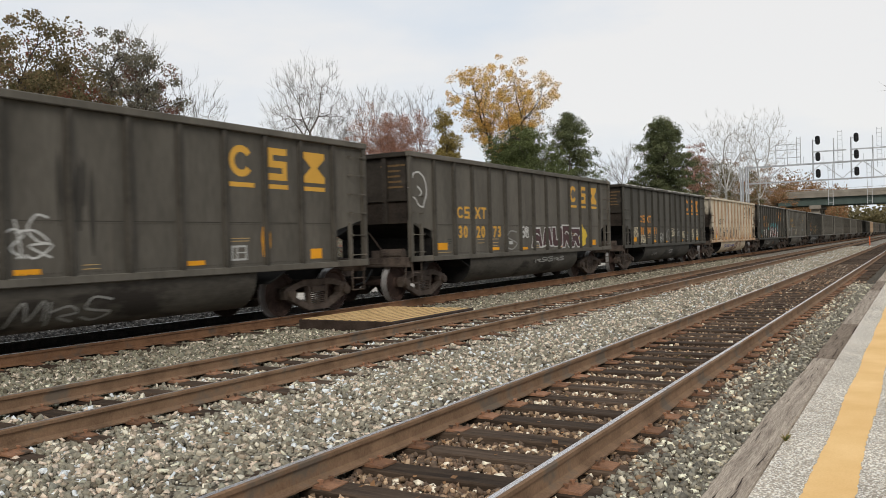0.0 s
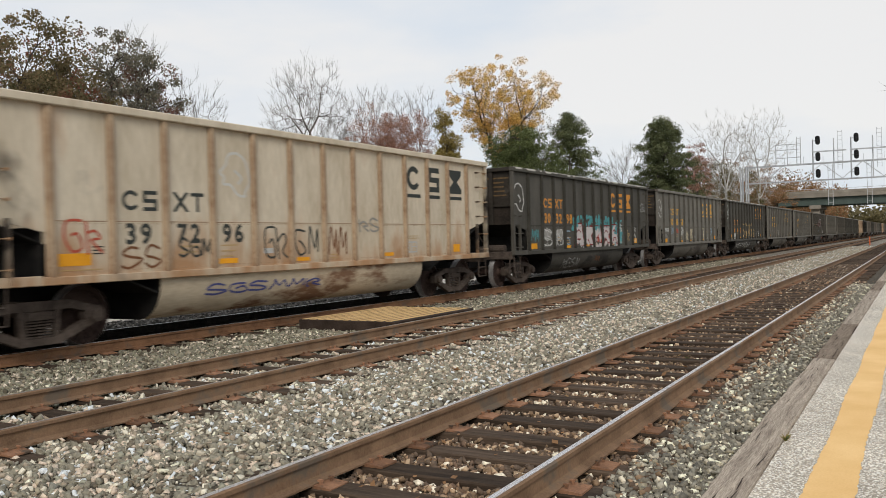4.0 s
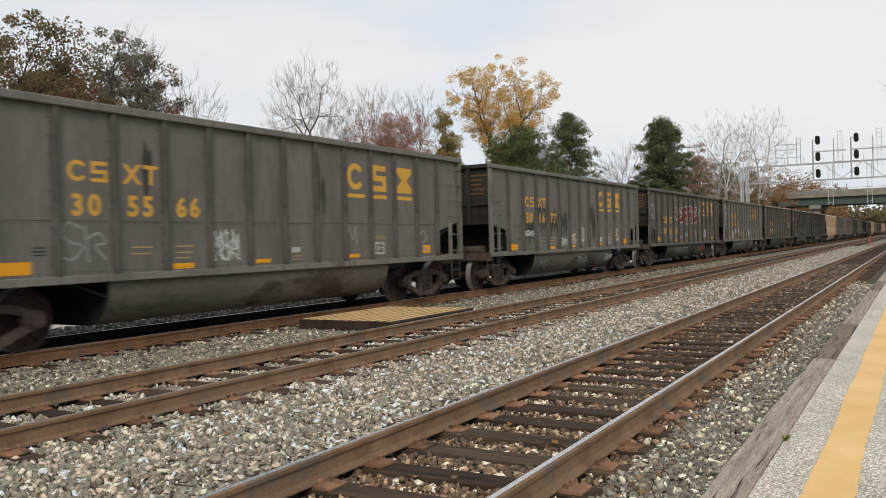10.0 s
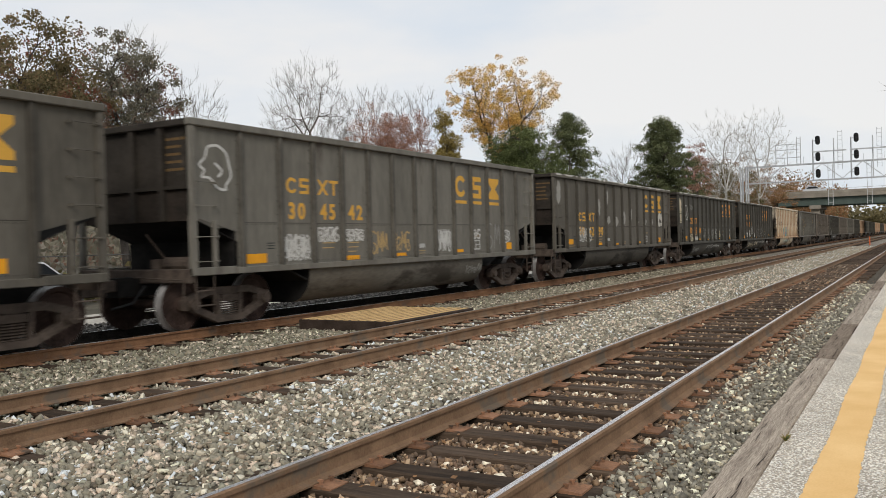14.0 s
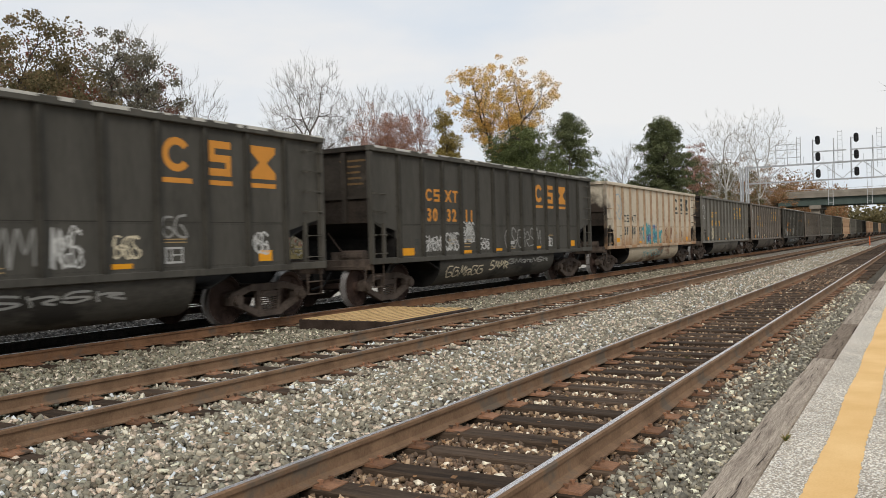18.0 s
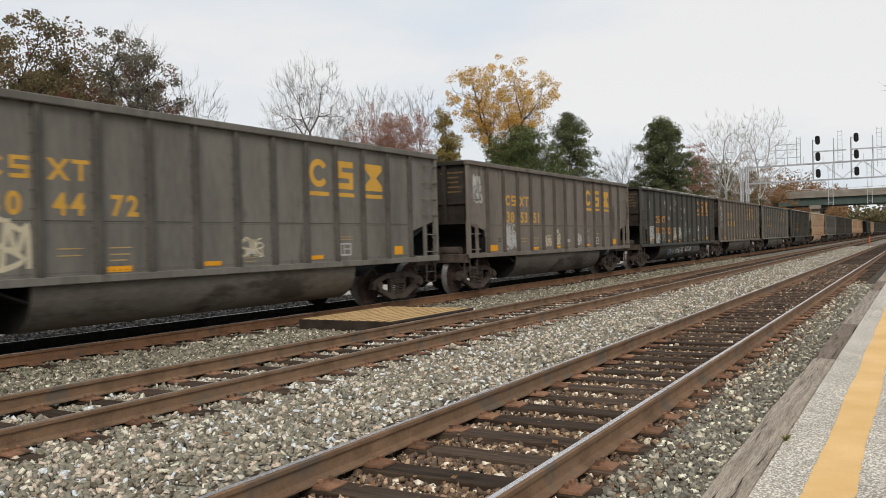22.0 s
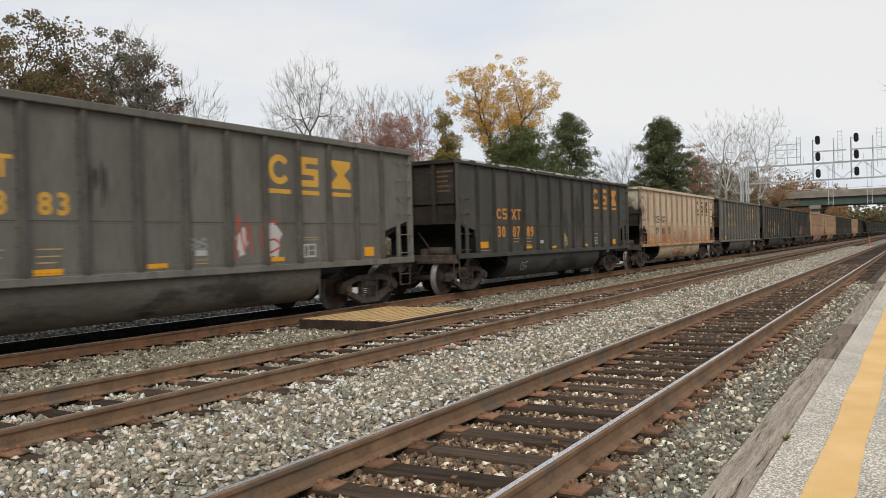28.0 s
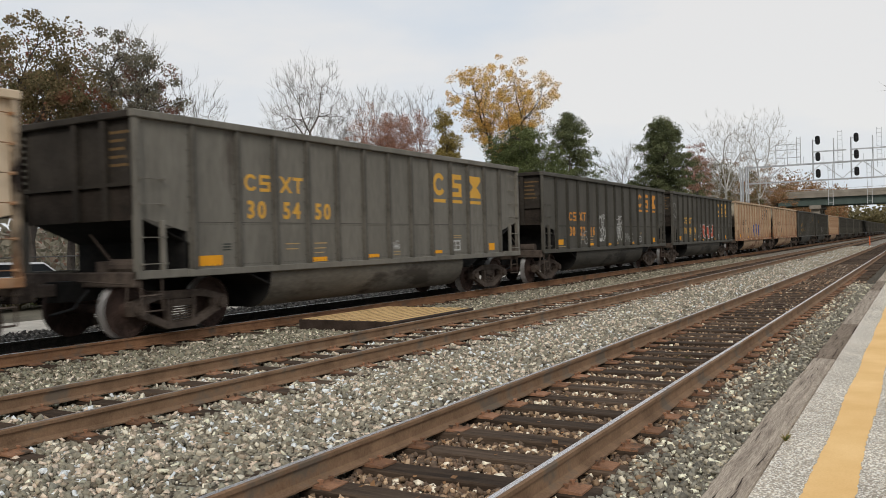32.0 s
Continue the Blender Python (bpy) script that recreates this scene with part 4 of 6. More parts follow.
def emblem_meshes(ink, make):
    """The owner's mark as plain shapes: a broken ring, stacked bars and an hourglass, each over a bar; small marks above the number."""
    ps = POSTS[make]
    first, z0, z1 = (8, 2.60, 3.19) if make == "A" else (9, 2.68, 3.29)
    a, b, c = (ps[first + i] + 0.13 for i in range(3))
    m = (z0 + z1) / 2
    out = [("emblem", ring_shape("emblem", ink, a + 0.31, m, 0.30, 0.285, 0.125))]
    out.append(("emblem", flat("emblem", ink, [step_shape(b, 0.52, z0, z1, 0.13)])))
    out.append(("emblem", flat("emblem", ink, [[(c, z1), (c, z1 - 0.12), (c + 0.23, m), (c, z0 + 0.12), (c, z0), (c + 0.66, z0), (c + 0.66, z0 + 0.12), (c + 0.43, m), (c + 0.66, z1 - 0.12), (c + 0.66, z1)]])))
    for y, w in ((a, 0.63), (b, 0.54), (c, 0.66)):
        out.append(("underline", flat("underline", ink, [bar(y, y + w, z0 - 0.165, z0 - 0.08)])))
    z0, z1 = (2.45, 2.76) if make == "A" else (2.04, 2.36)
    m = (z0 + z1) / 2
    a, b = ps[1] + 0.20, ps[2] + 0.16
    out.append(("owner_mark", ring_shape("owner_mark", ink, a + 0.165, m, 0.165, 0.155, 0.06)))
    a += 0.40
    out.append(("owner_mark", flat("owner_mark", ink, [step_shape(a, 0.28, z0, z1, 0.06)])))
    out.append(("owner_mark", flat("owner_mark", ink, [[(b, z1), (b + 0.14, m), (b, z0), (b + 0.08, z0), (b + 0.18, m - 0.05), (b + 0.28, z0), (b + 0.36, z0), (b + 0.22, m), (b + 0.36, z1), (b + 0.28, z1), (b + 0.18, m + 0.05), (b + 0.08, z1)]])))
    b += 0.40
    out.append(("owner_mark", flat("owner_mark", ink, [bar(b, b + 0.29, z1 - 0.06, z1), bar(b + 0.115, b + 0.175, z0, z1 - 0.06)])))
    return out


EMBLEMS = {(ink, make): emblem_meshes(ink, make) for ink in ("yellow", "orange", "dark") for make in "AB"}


def stencil_meshes(make):
    """The markings that every car has: reflectors, labels, small print as bars."""
    out, p = [], POSTS[make]
    up = 0.0 if make == "A" else 0.10
    for y, w, z0, z1 in ((p[0] + 0.12, 0.54, 1.12 + up, 1.30 + up), (p[3] + 0.14, 0.46, 1.10 + up / 2, 1.19 + up / 2), (p[5] + 0.16, 0.40, 1.12, 1.20), (p[8] + 0.14, 0.38, 1.14, 1.22), (p[11] + 0.28, 0.35, 1.16, 1.36)):
        out.append(("reflector", flat("reflector", "patch", [bar(y, y + w, z0, z1)]), "yellow reflective patch"))
    y = p[6] + 0.2 if make == "A" else p[4] + 0.25
    out.append(("label_plate", flat("label_plate", "label", [bar(y, y + 0.26, 1.30, 1.40)]), "small white label"))
    w = 0.035
    a, c, d = p[9] + 0.14, 1.19, 1.46
    b = a + 0.38
    out.append(("test_box", flat("test_box", "label", [bar(a, b, c, c + w), bar(a, b, d - w, d), bar(a, a + w, c, d), bar(b - w, b, c, d), bar(a + 0.12, a + 0.15, c, d), bar(a + 0.15, b, c + 0.13, c + 0.15)]), "white outlined test panel"))
    y, z = p[2] + 0.3, p[3] + 0.2
    small = [bar(y, y + 0.40, 1.46, 1.48), bar(y, y + 0.36, 1.36, 1.38), bar(z, z + 0.40, 1.46, 1.48), bar(z, z + 0.36, 1.36, 1.38), bar(z, z + 0.30, 1.27, 1.29)]
    small += [bar(p[6] + 0.2, p[6] + 0.48, 1.22, 1.235), bar(p[6] + 0.2, p[6] + 0.48, 1.16, 1.175), bar(a, a + 0.45, 1.58, 1.595), bar(a, a + 0.45, 1.53, 1.545), bar(p[0] + 0.12, p[0] + 0.84, 1.05 + up, 1.065 + up)]
    out.append(("small_print", flat("small_print", "gold", small), "faded orange small print"))
    y = p[0] + 0.68
    out.append(("vent", flat("vent", "dark", [bar(y, y + 0.2, 1.48, 1.50), bar(y, y + 0.2, 1.43, 1.45), bar(y, y + 0.2, 1.38, 1.40)]), "dark stencilled box"))
    return out


STENCILS = {make: stencil_meshes(make) for make in "AB"}


def end_print():
    s = Shape()
    r = random.Random(9)
    for i, (x0, x1) in enumerate(((0.58, 1.28), (0.74, 1.14), (0.76, 1.12), (0.70, 1.16), (0.66, 1.2))):
        z, x = 3.28 - i * 0.13, x0
        while x < x1:
            w = r.uniform(0.03, 0.09)
            s.box(x, min(x1, x + w), 0.096, 0.10, z, z + 0.045)
            x += w + 0.018
    return s.mesh("end_print", INKS["faint"])


END_PRINT = end_print()


def seam_mesh(skin, make):
    s = Shape()
    ys = [0.0] + POSTS[make] + [CAR_LEN]
    for i in range(1, len(ys) - 2):
        a, b = ys[i] + 0.09, ys[i + 1] - 0.09
        s.box(FACE - 0.003, FACE + 0.003, a, b, 1.862, 1.878)
        for j in range(7):
            y = a + (b - a) * (j + 0.5) / 7
            s.box(FACE, FACE + 0.010, y - 0.009, y + 0.009, 1.83, 1.848)
            s.box(FACE, FACE + 0.010, y - 0.009, y + 0.009, 1.12, 1.138)
    return s.mesh("lap_seam", POST_SKIN[skin.name])


SEAMS = {(k, make): seam_mesh(m, make) for k, m in SKINS.items() for make in "AB"}


def on_tub(z):
    a = math.asin(min(1, max(0, (SILL0 - 0.08 - z) / 0.60)))
    return HALF - 0.10 - 0.55 * (1 - math.cos(a)) + 0.006


def ribbon(name, ink, lines, width, tub=False):
    """Sprayed strokes: smooth lines of (y, z) as flat bands."""
    vs, fs, lift = [], [], 0.0
    for line in lines:
        p = np.array(line, float)
        n = len(p)
        fine = []
        for i in range(n - 1):
            a, b, c, d = p[max(i - 1, 0)], p[i], p[i + 1], p[min(i + 2, n - 1)]
            for u in np.linspace(0, 1, 5)[: 5 if i == n - 2 else 4]:
                fine.append(0.5 * (2 * b + (c - a) * u + (2 * a - 5 * b + 4 * c - d) * u * u + (3 * b - a - 3 * c + d) * u ** 3))
        q = np.array(fine)
        t = np.gradient(q, axis=0)
        t /= np.linalg.norm(t, axis=1)[:, None] + 1e-9
        o = np.stack([-t[:, 1], t[:, 0]], 1) * width / 2
        i0 = len(vs)
        for a, b in zip(q + o, q - o):
            lift += 0.00002
            for y, z in (a, b):
                vs.append(((on_tub(z) if tub else FACE + 0.005) + lift, y, z))
        fs += [(i0 + 2 * j, i0 + 2 * j + 1, i0 + 2 * j + 3, i0 + 2 * j + 2) for j in range(len(q) - 1)]
    s = Shape()
    s.v, s.f = vs, fs
    return s.mesh(name, INKS[ink])


def scrawl(seed, y0, y1, z0, z1, cells):
    """Loose letter-like strokes, a few for each cell between y0 and y1."""
    r = random.Random(seed)
    w = (y1 - y0) / cells
    out = []
    for c in range(cells):
        a = y0 + c * w
        kind = r.randrange(4)
        u = lambda f, g: (a + w * (f + r.uniform(-0.08, 0.08)), z0 + (z1 - z0) * min(1, max(0, g + r.uniform(-0.1, 0.1))))
        if kind == 0:
            out.append([u(0.1, 0.0), u(0.25, 0.6), u(0.35, 1.0), u(0.6, 0.3), u(0.9, 0.9), u(1.0, 0.1)])
        elif kind == 1:
            out.append([u(0.9, 0.85), u(0.4, 1.0), u(0.1, 0.6), u(0.5, 0.45), u(0.95, 0.3), u(0.5, 0.0), u(0.05, 0.15)])
        elif kind == 2:
            out.append([u(0.1, 0.95), u(0.2, 0.1), u(0.25, 0.0)])
            out.append([u(0.15, 0.5), u(0.6, 0.7), u(0.95, 0.45), u(0.5, 0.3), u(1.0, -0.1)])
        else:
            out.append([u(0.9, 0.9), u(0.2, 0.9), u(0.05, 0.4), u(0.4, 0.0), u(0.95, 0.15), u(0.7, 0.5), u(0.4, 0.45)])
    return out


def piece(k, car, seed, y0, y1, z0, z1, cells, fill, edge, width=0.045):
    """Block lettering without words: filled jagged blocks with an outline."""
    r = random.Random(seed)
    w = (y1 - y0) / cells
    rings, lines = [], []
    for c in range(cells):
        a, b = y0 + c * w - 0.04 * w, y0 + (c + 1) * w + 0.02 * w
        t, u = z1 - r.uniform(0, 0.15) * (z1 - z0), z0 + r.uniform(0, 0.15) * (z1 - z0)
        m = (t + u) / 2
        kind = r.randrange(3)
        if kind == 0:
            ring = [(a, u), (a + 0.08 * w, m), (a, t), (b - 0.1 * w, t), (b, m + 0.15 * (t - u)), (b - 0.25 * w, m), (b, u), (b - 0.35 * w, u), (a + 0.45 * w, m - 0.2 * (t - u)), (a + 0.3 * w, u)]
        elif kind == 1:
            ring = [(a, u + 0.1 * (t - u)), (a, t), (a + 0.35 * w, t), (a + 0.4 * w, u + 0.35 * (t - u)), (b - 0.3 * w, u + 0.4 * (t - u)), (b - 0.3 * w, t), (b, t), (b, u + 0.1 * (t - u)), (b - 0.2 * w, u), (a + 0.2 * w, u)]
        else:
            ring = [(a, u), (a + 0.25 * w, t), (b - 0.25 * w, t), (b, u), (b - 0.3 * w, u), (b - 0.4 * w, m - 0.2 * (t - u)), (a + 0.4 * w, m - 0.2 * (t - u)), (a + 0.3 * w, u)]
        rings.append(ring)
        sharp = []
        for (ya, za), (yb, zb) in zip(ring, ring[1:] + ring[:1]):
            sharp += [(ya + (yb - ya) * u, za + (zb - za) * u) for u in (0.05, 0.5, 0.95)]
        lines.append(sharp + [sharp[0]])
        if r.random() < 0.7:
            lines.append([(a + 0.3 * w, m + 0.1 * (t - u)), (a + 0.5 * w, m + 0.22 * (t - u)), (b - 0.35 * w, m + 0.1 * (t - u))])
    for i, ring in enumerate(rings):
        part("spray_fill", flat("spray_fill", fill, [ring], 0.0042 + 0.0002 * i), car, "sprayed block shape, filled")
    part("spray_outline", ribbon("spray_outline", edge, lines, width), car, "sprayed outline")


def blotch(seed, y, z, ry, rz, n=16):
    r = random.Random(seed)
    return [(y + ry * math.cos(2 * math.pi * i / n) * r.uniform(0.65, 1.2), z + rz * math.sin(2 * math.pi * i / n) * r.uniform(0.65, 1.2)) for i in range(n)]


def doodle(seed, y, z, s):
    """A pear-shaped loop."""
    r = random.Random(seed)
    base = ((0.0, 0.5), (-0.24, 0.44), (-0.36, 0.18), (-0.50, 0.0), (-0.36, -0.12), (-0.42, -0.28), (-0.20, -0.30), (-0.02, -0.52), (0.2, -0.56), (0.22, -0.44), (0.36, -0.22), (0.32, 0.08), (0.22, 0.35), (0.0, 0.5))
    loop = [(y + a * s * r.uniform(0.85, 1.0), z + b * s * 0.76) for a, b in base]
    return [loop, [(y - 0.08 * s, z + 0.05 * s), (y + 0.1 * s, z - 0.08 * s), (y + 0.0 * s, z - 0.2 * s)]]


# k: number, lettering ink, pale dust on the top chord, and spray paint as
# (kind, ink, y0, y1, z0, z1, cells) with kind s: scrawl, t: scrawl on the tub, d: doodle, p: piece, b: blotch, c: cloud of puffs, v: streak; an eighth entry is the stroke's width or the outline's ink
SPEC = {
    0: ("302291", "yellow", 0, [("s", "dim", 3.4, 5.4, 1.35, 1.85, 3), ("s", "white", 5.6, 6.8, 1.35, 1.95, 2), ("t", "dim", 6.2, 7.8, 0.40, 0.75, 3), ("v", "soot", 6.9, 7.5, 1.3, 3.1, 1), ("v", "patch", 10.9, 11.05, 1.2, 1.9, 1)]),
    1: ("302073", "yellow", 0, [("d", "white", 0.55, 2.75, 1.05, 0, 0), ("s", "dim", 5.2, 5.9, 1.15, 1.75, 1), ("s", "white", 6.25, 6.7, 1.5, 1.85, 2), ("p", "maroon", 6.95, 11.0, 1.12, 1.9, 5, "white"), ("b", "yell", 11.25, 1.5, 0.42, 0.38, 0), ("t", "dim", 7.2, 9.6, 0.70, 0.84, 5)]),
    2: ("300431", "orange", 1, [("s", "cream", 1.3, 2.1, 1.4, 1.85, 3), ("s", "cream", 2.3, 3.1, 1.15, 1.5, 3), ("s", "grey", 5.2, 5.9, 1.15, 1.6, 3), ("s", "dim", 6.2, 6.95, 1.15, 1.75, 2), ("s", "cream", 7.2, 7.9, 1.4, 1.8, 2), ("s", "dim", 8.2, 8.8, 1.4, 1.8, 2), ("s", "cream", 9.2, 9.8, 1.3, 1.65, 2), ("s", "cream", 11.1, 11.7, 1.15, 1.75, 2), ("s", "cream", 12.1, 12.7, 1.3, 1.75, 2), ("t", "dim", 4.3, 5.0, 0.55, 0.68, 1), ("t", "dim", 7.0, 7.7, 0.6, 0.75, 1)]),
    3: ("397296", "dark", 0, [("d", "white", 4.75, 2.75, 0.95, 0, 0), ("s", "dark", 5.35, 6.0, 1.2, 1.8, 2), ("s", "dark", 6.2, 6.9, 1.2, 1.8, 2), ("s", "rust", 7.2, 7.8, 1.2, 1.8, 2), ("s", "rust", 2.3, 3.1, 1.15, 1.5, 2), ("s", "dark", 3.4, 4.1, 1.3, 1.6, 3), ("s", "coral", 1.4, 2.0, 1.4, 1.9, 2), ("s", "dim", 8.2, 9.0, 1.7, 2.0, 2), ("t", "blue", 4.0, 7.0, 0.62, 0.8, 6)]),
    4: ("303298", "orange", 1, [("d", "white", 0.55, 2.75, 1.05, 0, 0), ("b", "grey", 2.75, 1.55, 0.30, 0.24, 0), ("b", "grey", 3.75, 1.55, 0.30, 0.24, 0), ("s", "white", 2.3, 3.15, 1.2, 1.75, 1), ("s", "white", 3.4, 4.1, 1.2, 1.75, 1), ("s", "teal", 1.4, 2.0, 1.35, 1.75, 2), ("s", "sky", 4.3, 4.8, 1.2, 1.7, 1), ("c", "teal", 5.0, 10.3, 1.75, 2.2, 70), ("c", "teal", 9.7, 10.5, 1.15, 2.1, 34), ("c", "pink", 5.1, 10.2, 1.12, 1.35, 50), ("c", "coral", 5.2, 10.0, 1.3, 1.8, 18), ("p", "pink", 5.15, 10.1, 1.12, 1.98, 5, "red"), ("s", "white", 10.15, 10.6, 1.65, 1.95, 2), ("s", "gold", 11.0, 11.6, 1.25, 1.75, 2), ("s", "white", 12.0, 12.5, 1.2, 1.8, 1), ("s", "dim", 13.1, 13.9, 2.5, 2.9, 3), ("t", "dim", 4.2, 5.8, 0.4, 0.75, 4), ("t", "rust", 7.4, 8.0, 0.55, 0.78, 2)]),
    5: ("304663", "yellow", 0, [("d", "white", 0.62, 2.75, 1.0, 0, 0), ("s", "white", 1.4, 2.1, 1.65, 1.8, 4), ("s", "sky", 2.3, 3.0, 1.5, 1.85, 3), ("s", "coral", 3.4, 4.0, 1.55, 1.8, 3), ("s", "white", 4.25, 5.0, 1.45, 1.85, 3), ("s", "cream", 5.25, 6.0, 1.2, 1.65, 3), ("s", "cream", 6.25, 7.0, 1.2, 1.75, 3), ("s", "cream", 9.2, 9.7, 1.15, 1.8, 2), ("s", "sky", 11.1, 11.8, 1.45, 1.8, 3), ("v", "soot", 5.3, 5.6, 2.2, 3.2, 1), ("s", "dim", 1.4, 1.9, 1.38, 1.52, 2)]),
    6: ("300087", "orange", 1, [("d", "white", 0.6, 2.85, 1.05, 0, 0), ("s", "white", 2.3, 3.1, 1.15, 1.5, 4), ("s", "gold", 5.2, 8.9, 1.2, 2.15, 4, 0.085), ("s", "gold", 5.3, 8.8, 1.3, 2.1, 4, 0.05), ("s", "gold", 9.1, 9.8, 1.2, 1.75, 2, 0.055), ("s", "white", 11.1, 11.7, 1.25, 1.6, 2), ("t", "white", 3.3, 5.6, 0.5, 0.78, 5), ("t", "white", 5.9, 8.2, 0.5, 0.8, 6)]),
    7: ("305566", "yellow", 0, [("s", "dim", 2.3, 3.1, 1.3, 1.85, 2), ("s", "white", 5.25, 5.9, 1.2, 1.75, 2), ("v", "soot", 8.15, 8.45, 1.15, 3.3, 1), ("s", "dim", 9.1, 9.5, 1.4, 1.9, 1), ("s", "dim", 12.0, 12.5, 1.2, 1.9, 1), ("v", "soot", 3.8, 4.0, 2.1, 3.3, 1)]),
    8: ("301677", "yellow", 0, [("v", "soot", 2.3, 3.1, 1.1, 2.2, 1), ("v", "soot", 3.4, 4.1, 1.1, 2.9, 1), ("v", "soot", 4.3, 5.0, 1.1, 2.6, 1), ("v", "soot", 5.3, 5.9, 1.4, 2.5, 1), ("v", "soot", 8.2, 8.8, 1.2, 3.0, 1), ("s", "white", 2.3, 3.1, 1.55, 1.7, 3), ("s", "white", 5.3, 5.9, 1.2, 1.45, 2), ("s", "cream", 6.2, 6.8, 1.25, 1.6, 2), ("b", "grey", 7.45, 1.6, 0.25, 0.3, 0), ("s", "cream", 11.1, 11.6, 1.3, 1.75, 2), ("s", "white", 9.0, 9.6, 1.25, 1.45, 2), ("t", "dim", 3.6, 4.4, 0.5, 0.75, 2), ("t", "dim", 7.0, 8.0, 0.55, 0.78, 3), ("t", "white", 10.0, 10.8, 0.55, 0.8, 3)]),
    9: ("302656", "yellow", 0, [("d", "white", 0.75, 2.6, 0.8, 0, 0), ("p", "maroon", 4.25, 4.95, 2.2, 2.85, 1, "white"), ("p", "red", 5.15, 8.9, 2.0, 3.0, 4, "white"), ("p", "maroon", 9.0, 9.6, 2.1, 2.8, 1, "white"), ("s", "sky", 6.3, 6.9, 1.3, 1.65, 3), ("s", "coral", 7.2, 7.8, 1.3, 1.6, 3), ("s", "dim", 8.2, 8.7, 1.2, 1.75, 2), ("s", "white", 10.6, 11.0, 1.3, 1.75, 2), ("s", "dim", 3.4, 3.8, 1.2, 1.45, 2), ("t", "dim", 4.6, 7.0, 0.55, 0.82, 6), ("t", "coral", 9.6, 10.8, 0.6, 0.8, 4)]),
    10: ("304542", "yellow", 0, [("d", "white", 0.66, 2.85, 0.95, 0, 0), ("s", "white", 2.25, 3.15, 1.15, 1.65, 4), ("s", "white", 2.3, 3.1, 1.2, 1.6, 3), ("s", "white", 3.4, 4.1, 1.5, 1.8, 4), ("s", "white", 4.3, 5.0, 1.5, 1.75, 3), ("s", "gold", 5.3, 5.9, 1.2, 1.7, 3), ("s", "gold", 6.3, 6.9, 1.25, 1.7, 3), ("s", "white", 8.2, 8.9, 1.2, 1.75, 4), ("s", "white", 10.1, 10.6, 1.5, 1.75, 2), ("s", "dim", 11.0, 11.8, 1.2, 1.9, 2), ("s", "white", 12.0, 12.5, 1.35, 1.75, 1), ("t", "dim", 9.8, 10.7, 0.55, 0.8, 3)]),
    11: ("304290", "yellow", 1, [("b", "grey", 4.5, 2.6, 0.12, 0.3, 0), ("b", "grey", 5.5, 2.1, 0.25, 0.15, 0), ("b", "grey", 6.4, 2.05, 0.28, 0.2, 0), ("b", "grey", 7.4, 2.2, 0.2, 0.3, 0), ("b", "grey", 8.35, 2.35, 0.1, 0.25, 0), ("b", "grey", 9.2, 2.05, 0.15, 0.15, 0), ("b", "grey", 10.2, 2.05, 0.28, 0.15, 0), ("b", "grey", 11.2, 2.05, 0.26, 0.18, 0), ("c", "flake", 12.1, 12.9, 1.95, 2.5, 24), ("b", "grey", 5.4, 3.0, 0.12, 0.25, 0), ("b", "grey", 6.2, 2.8, 0.1, 0.2, 0), ("s", "white", 2.3, 3.6, 1.3, 1.8, 4), ("b", "grey", 0.6, 3.0, 0.2, 0.4, 0)]),
    12: ("301536", "orange", 1, [("s", "cream", 0.42, 0.78, 3.0, 3.3, 1, 0.07), ("s", "cream", 0.42, 0.78, 2.7, 2.98, 1, 0.07), ("s", "cream", 0.42, 0.78, 2.4, 2.68, 1, 0.07), ("s", "cream", 0.42, 0.78, 2.1, 2.38, 1, 0.07), ("d", "white", 1.75, 2.65, 0.95, 0, 0), ("s", "dim", 2.3, 3.1, 2.75, 3.05, 3), ("s", "cream", 2.35, 3.1, 1.12, 1.5, 3), ("s", "white", 3.4, 4.1, 1.15, 1.35, 4), ("s", "dim", 5.2, 6.0, 1.2, 1.8, 1), ("s", "dim", 6.2, 7.0, 1.2, 1.8, 2), ("s", "dim", 7.2, 8.0, 1.2, 1.8, 2), ("s", "white", 8.2, 8.7, 1.2, 1.8, 2), ("s", "cream", 9.2, 9.7, 1.3, 1.65, 2), ("s", "dim", 10.1, 10.6, 1.6, 2.0, 2), ("s", "white", 12.0, 12.5, 1.3, 1.7, 2), ("t", "dim", 3.3, 4.4, 0.5, 0.75, 4), ("t", "dim", 6.2, 9.4, 0.68, 0.85, 6)]),
    13: ("303211", "orange", 1, [("s", "white", 2.3, 3.15, 1.2, 1.6, 3), ("s", "white", 3.4, 4.1, 1.2, 1.65, 3), ("s", "white", 4.3, 5.0, 1.4, 1.95, 3), ("s", "white", 5.3, 5.9, 1.2, 1.5, 2), ("s", "dim", 6.9, 9.6, 1.2, 1.8, 6), ("s", "white", 10.1, 10.4, 1.2, 1.5, 1), ("t", "cream", 3.5, 5.6, 0.5, 0.78, 6), ("t", "cream", 6.0, 7.2, 0.6, 0.85, 4), ("t", "dim", 7.2, 10.2, 0.72, 0.86, 7)]),
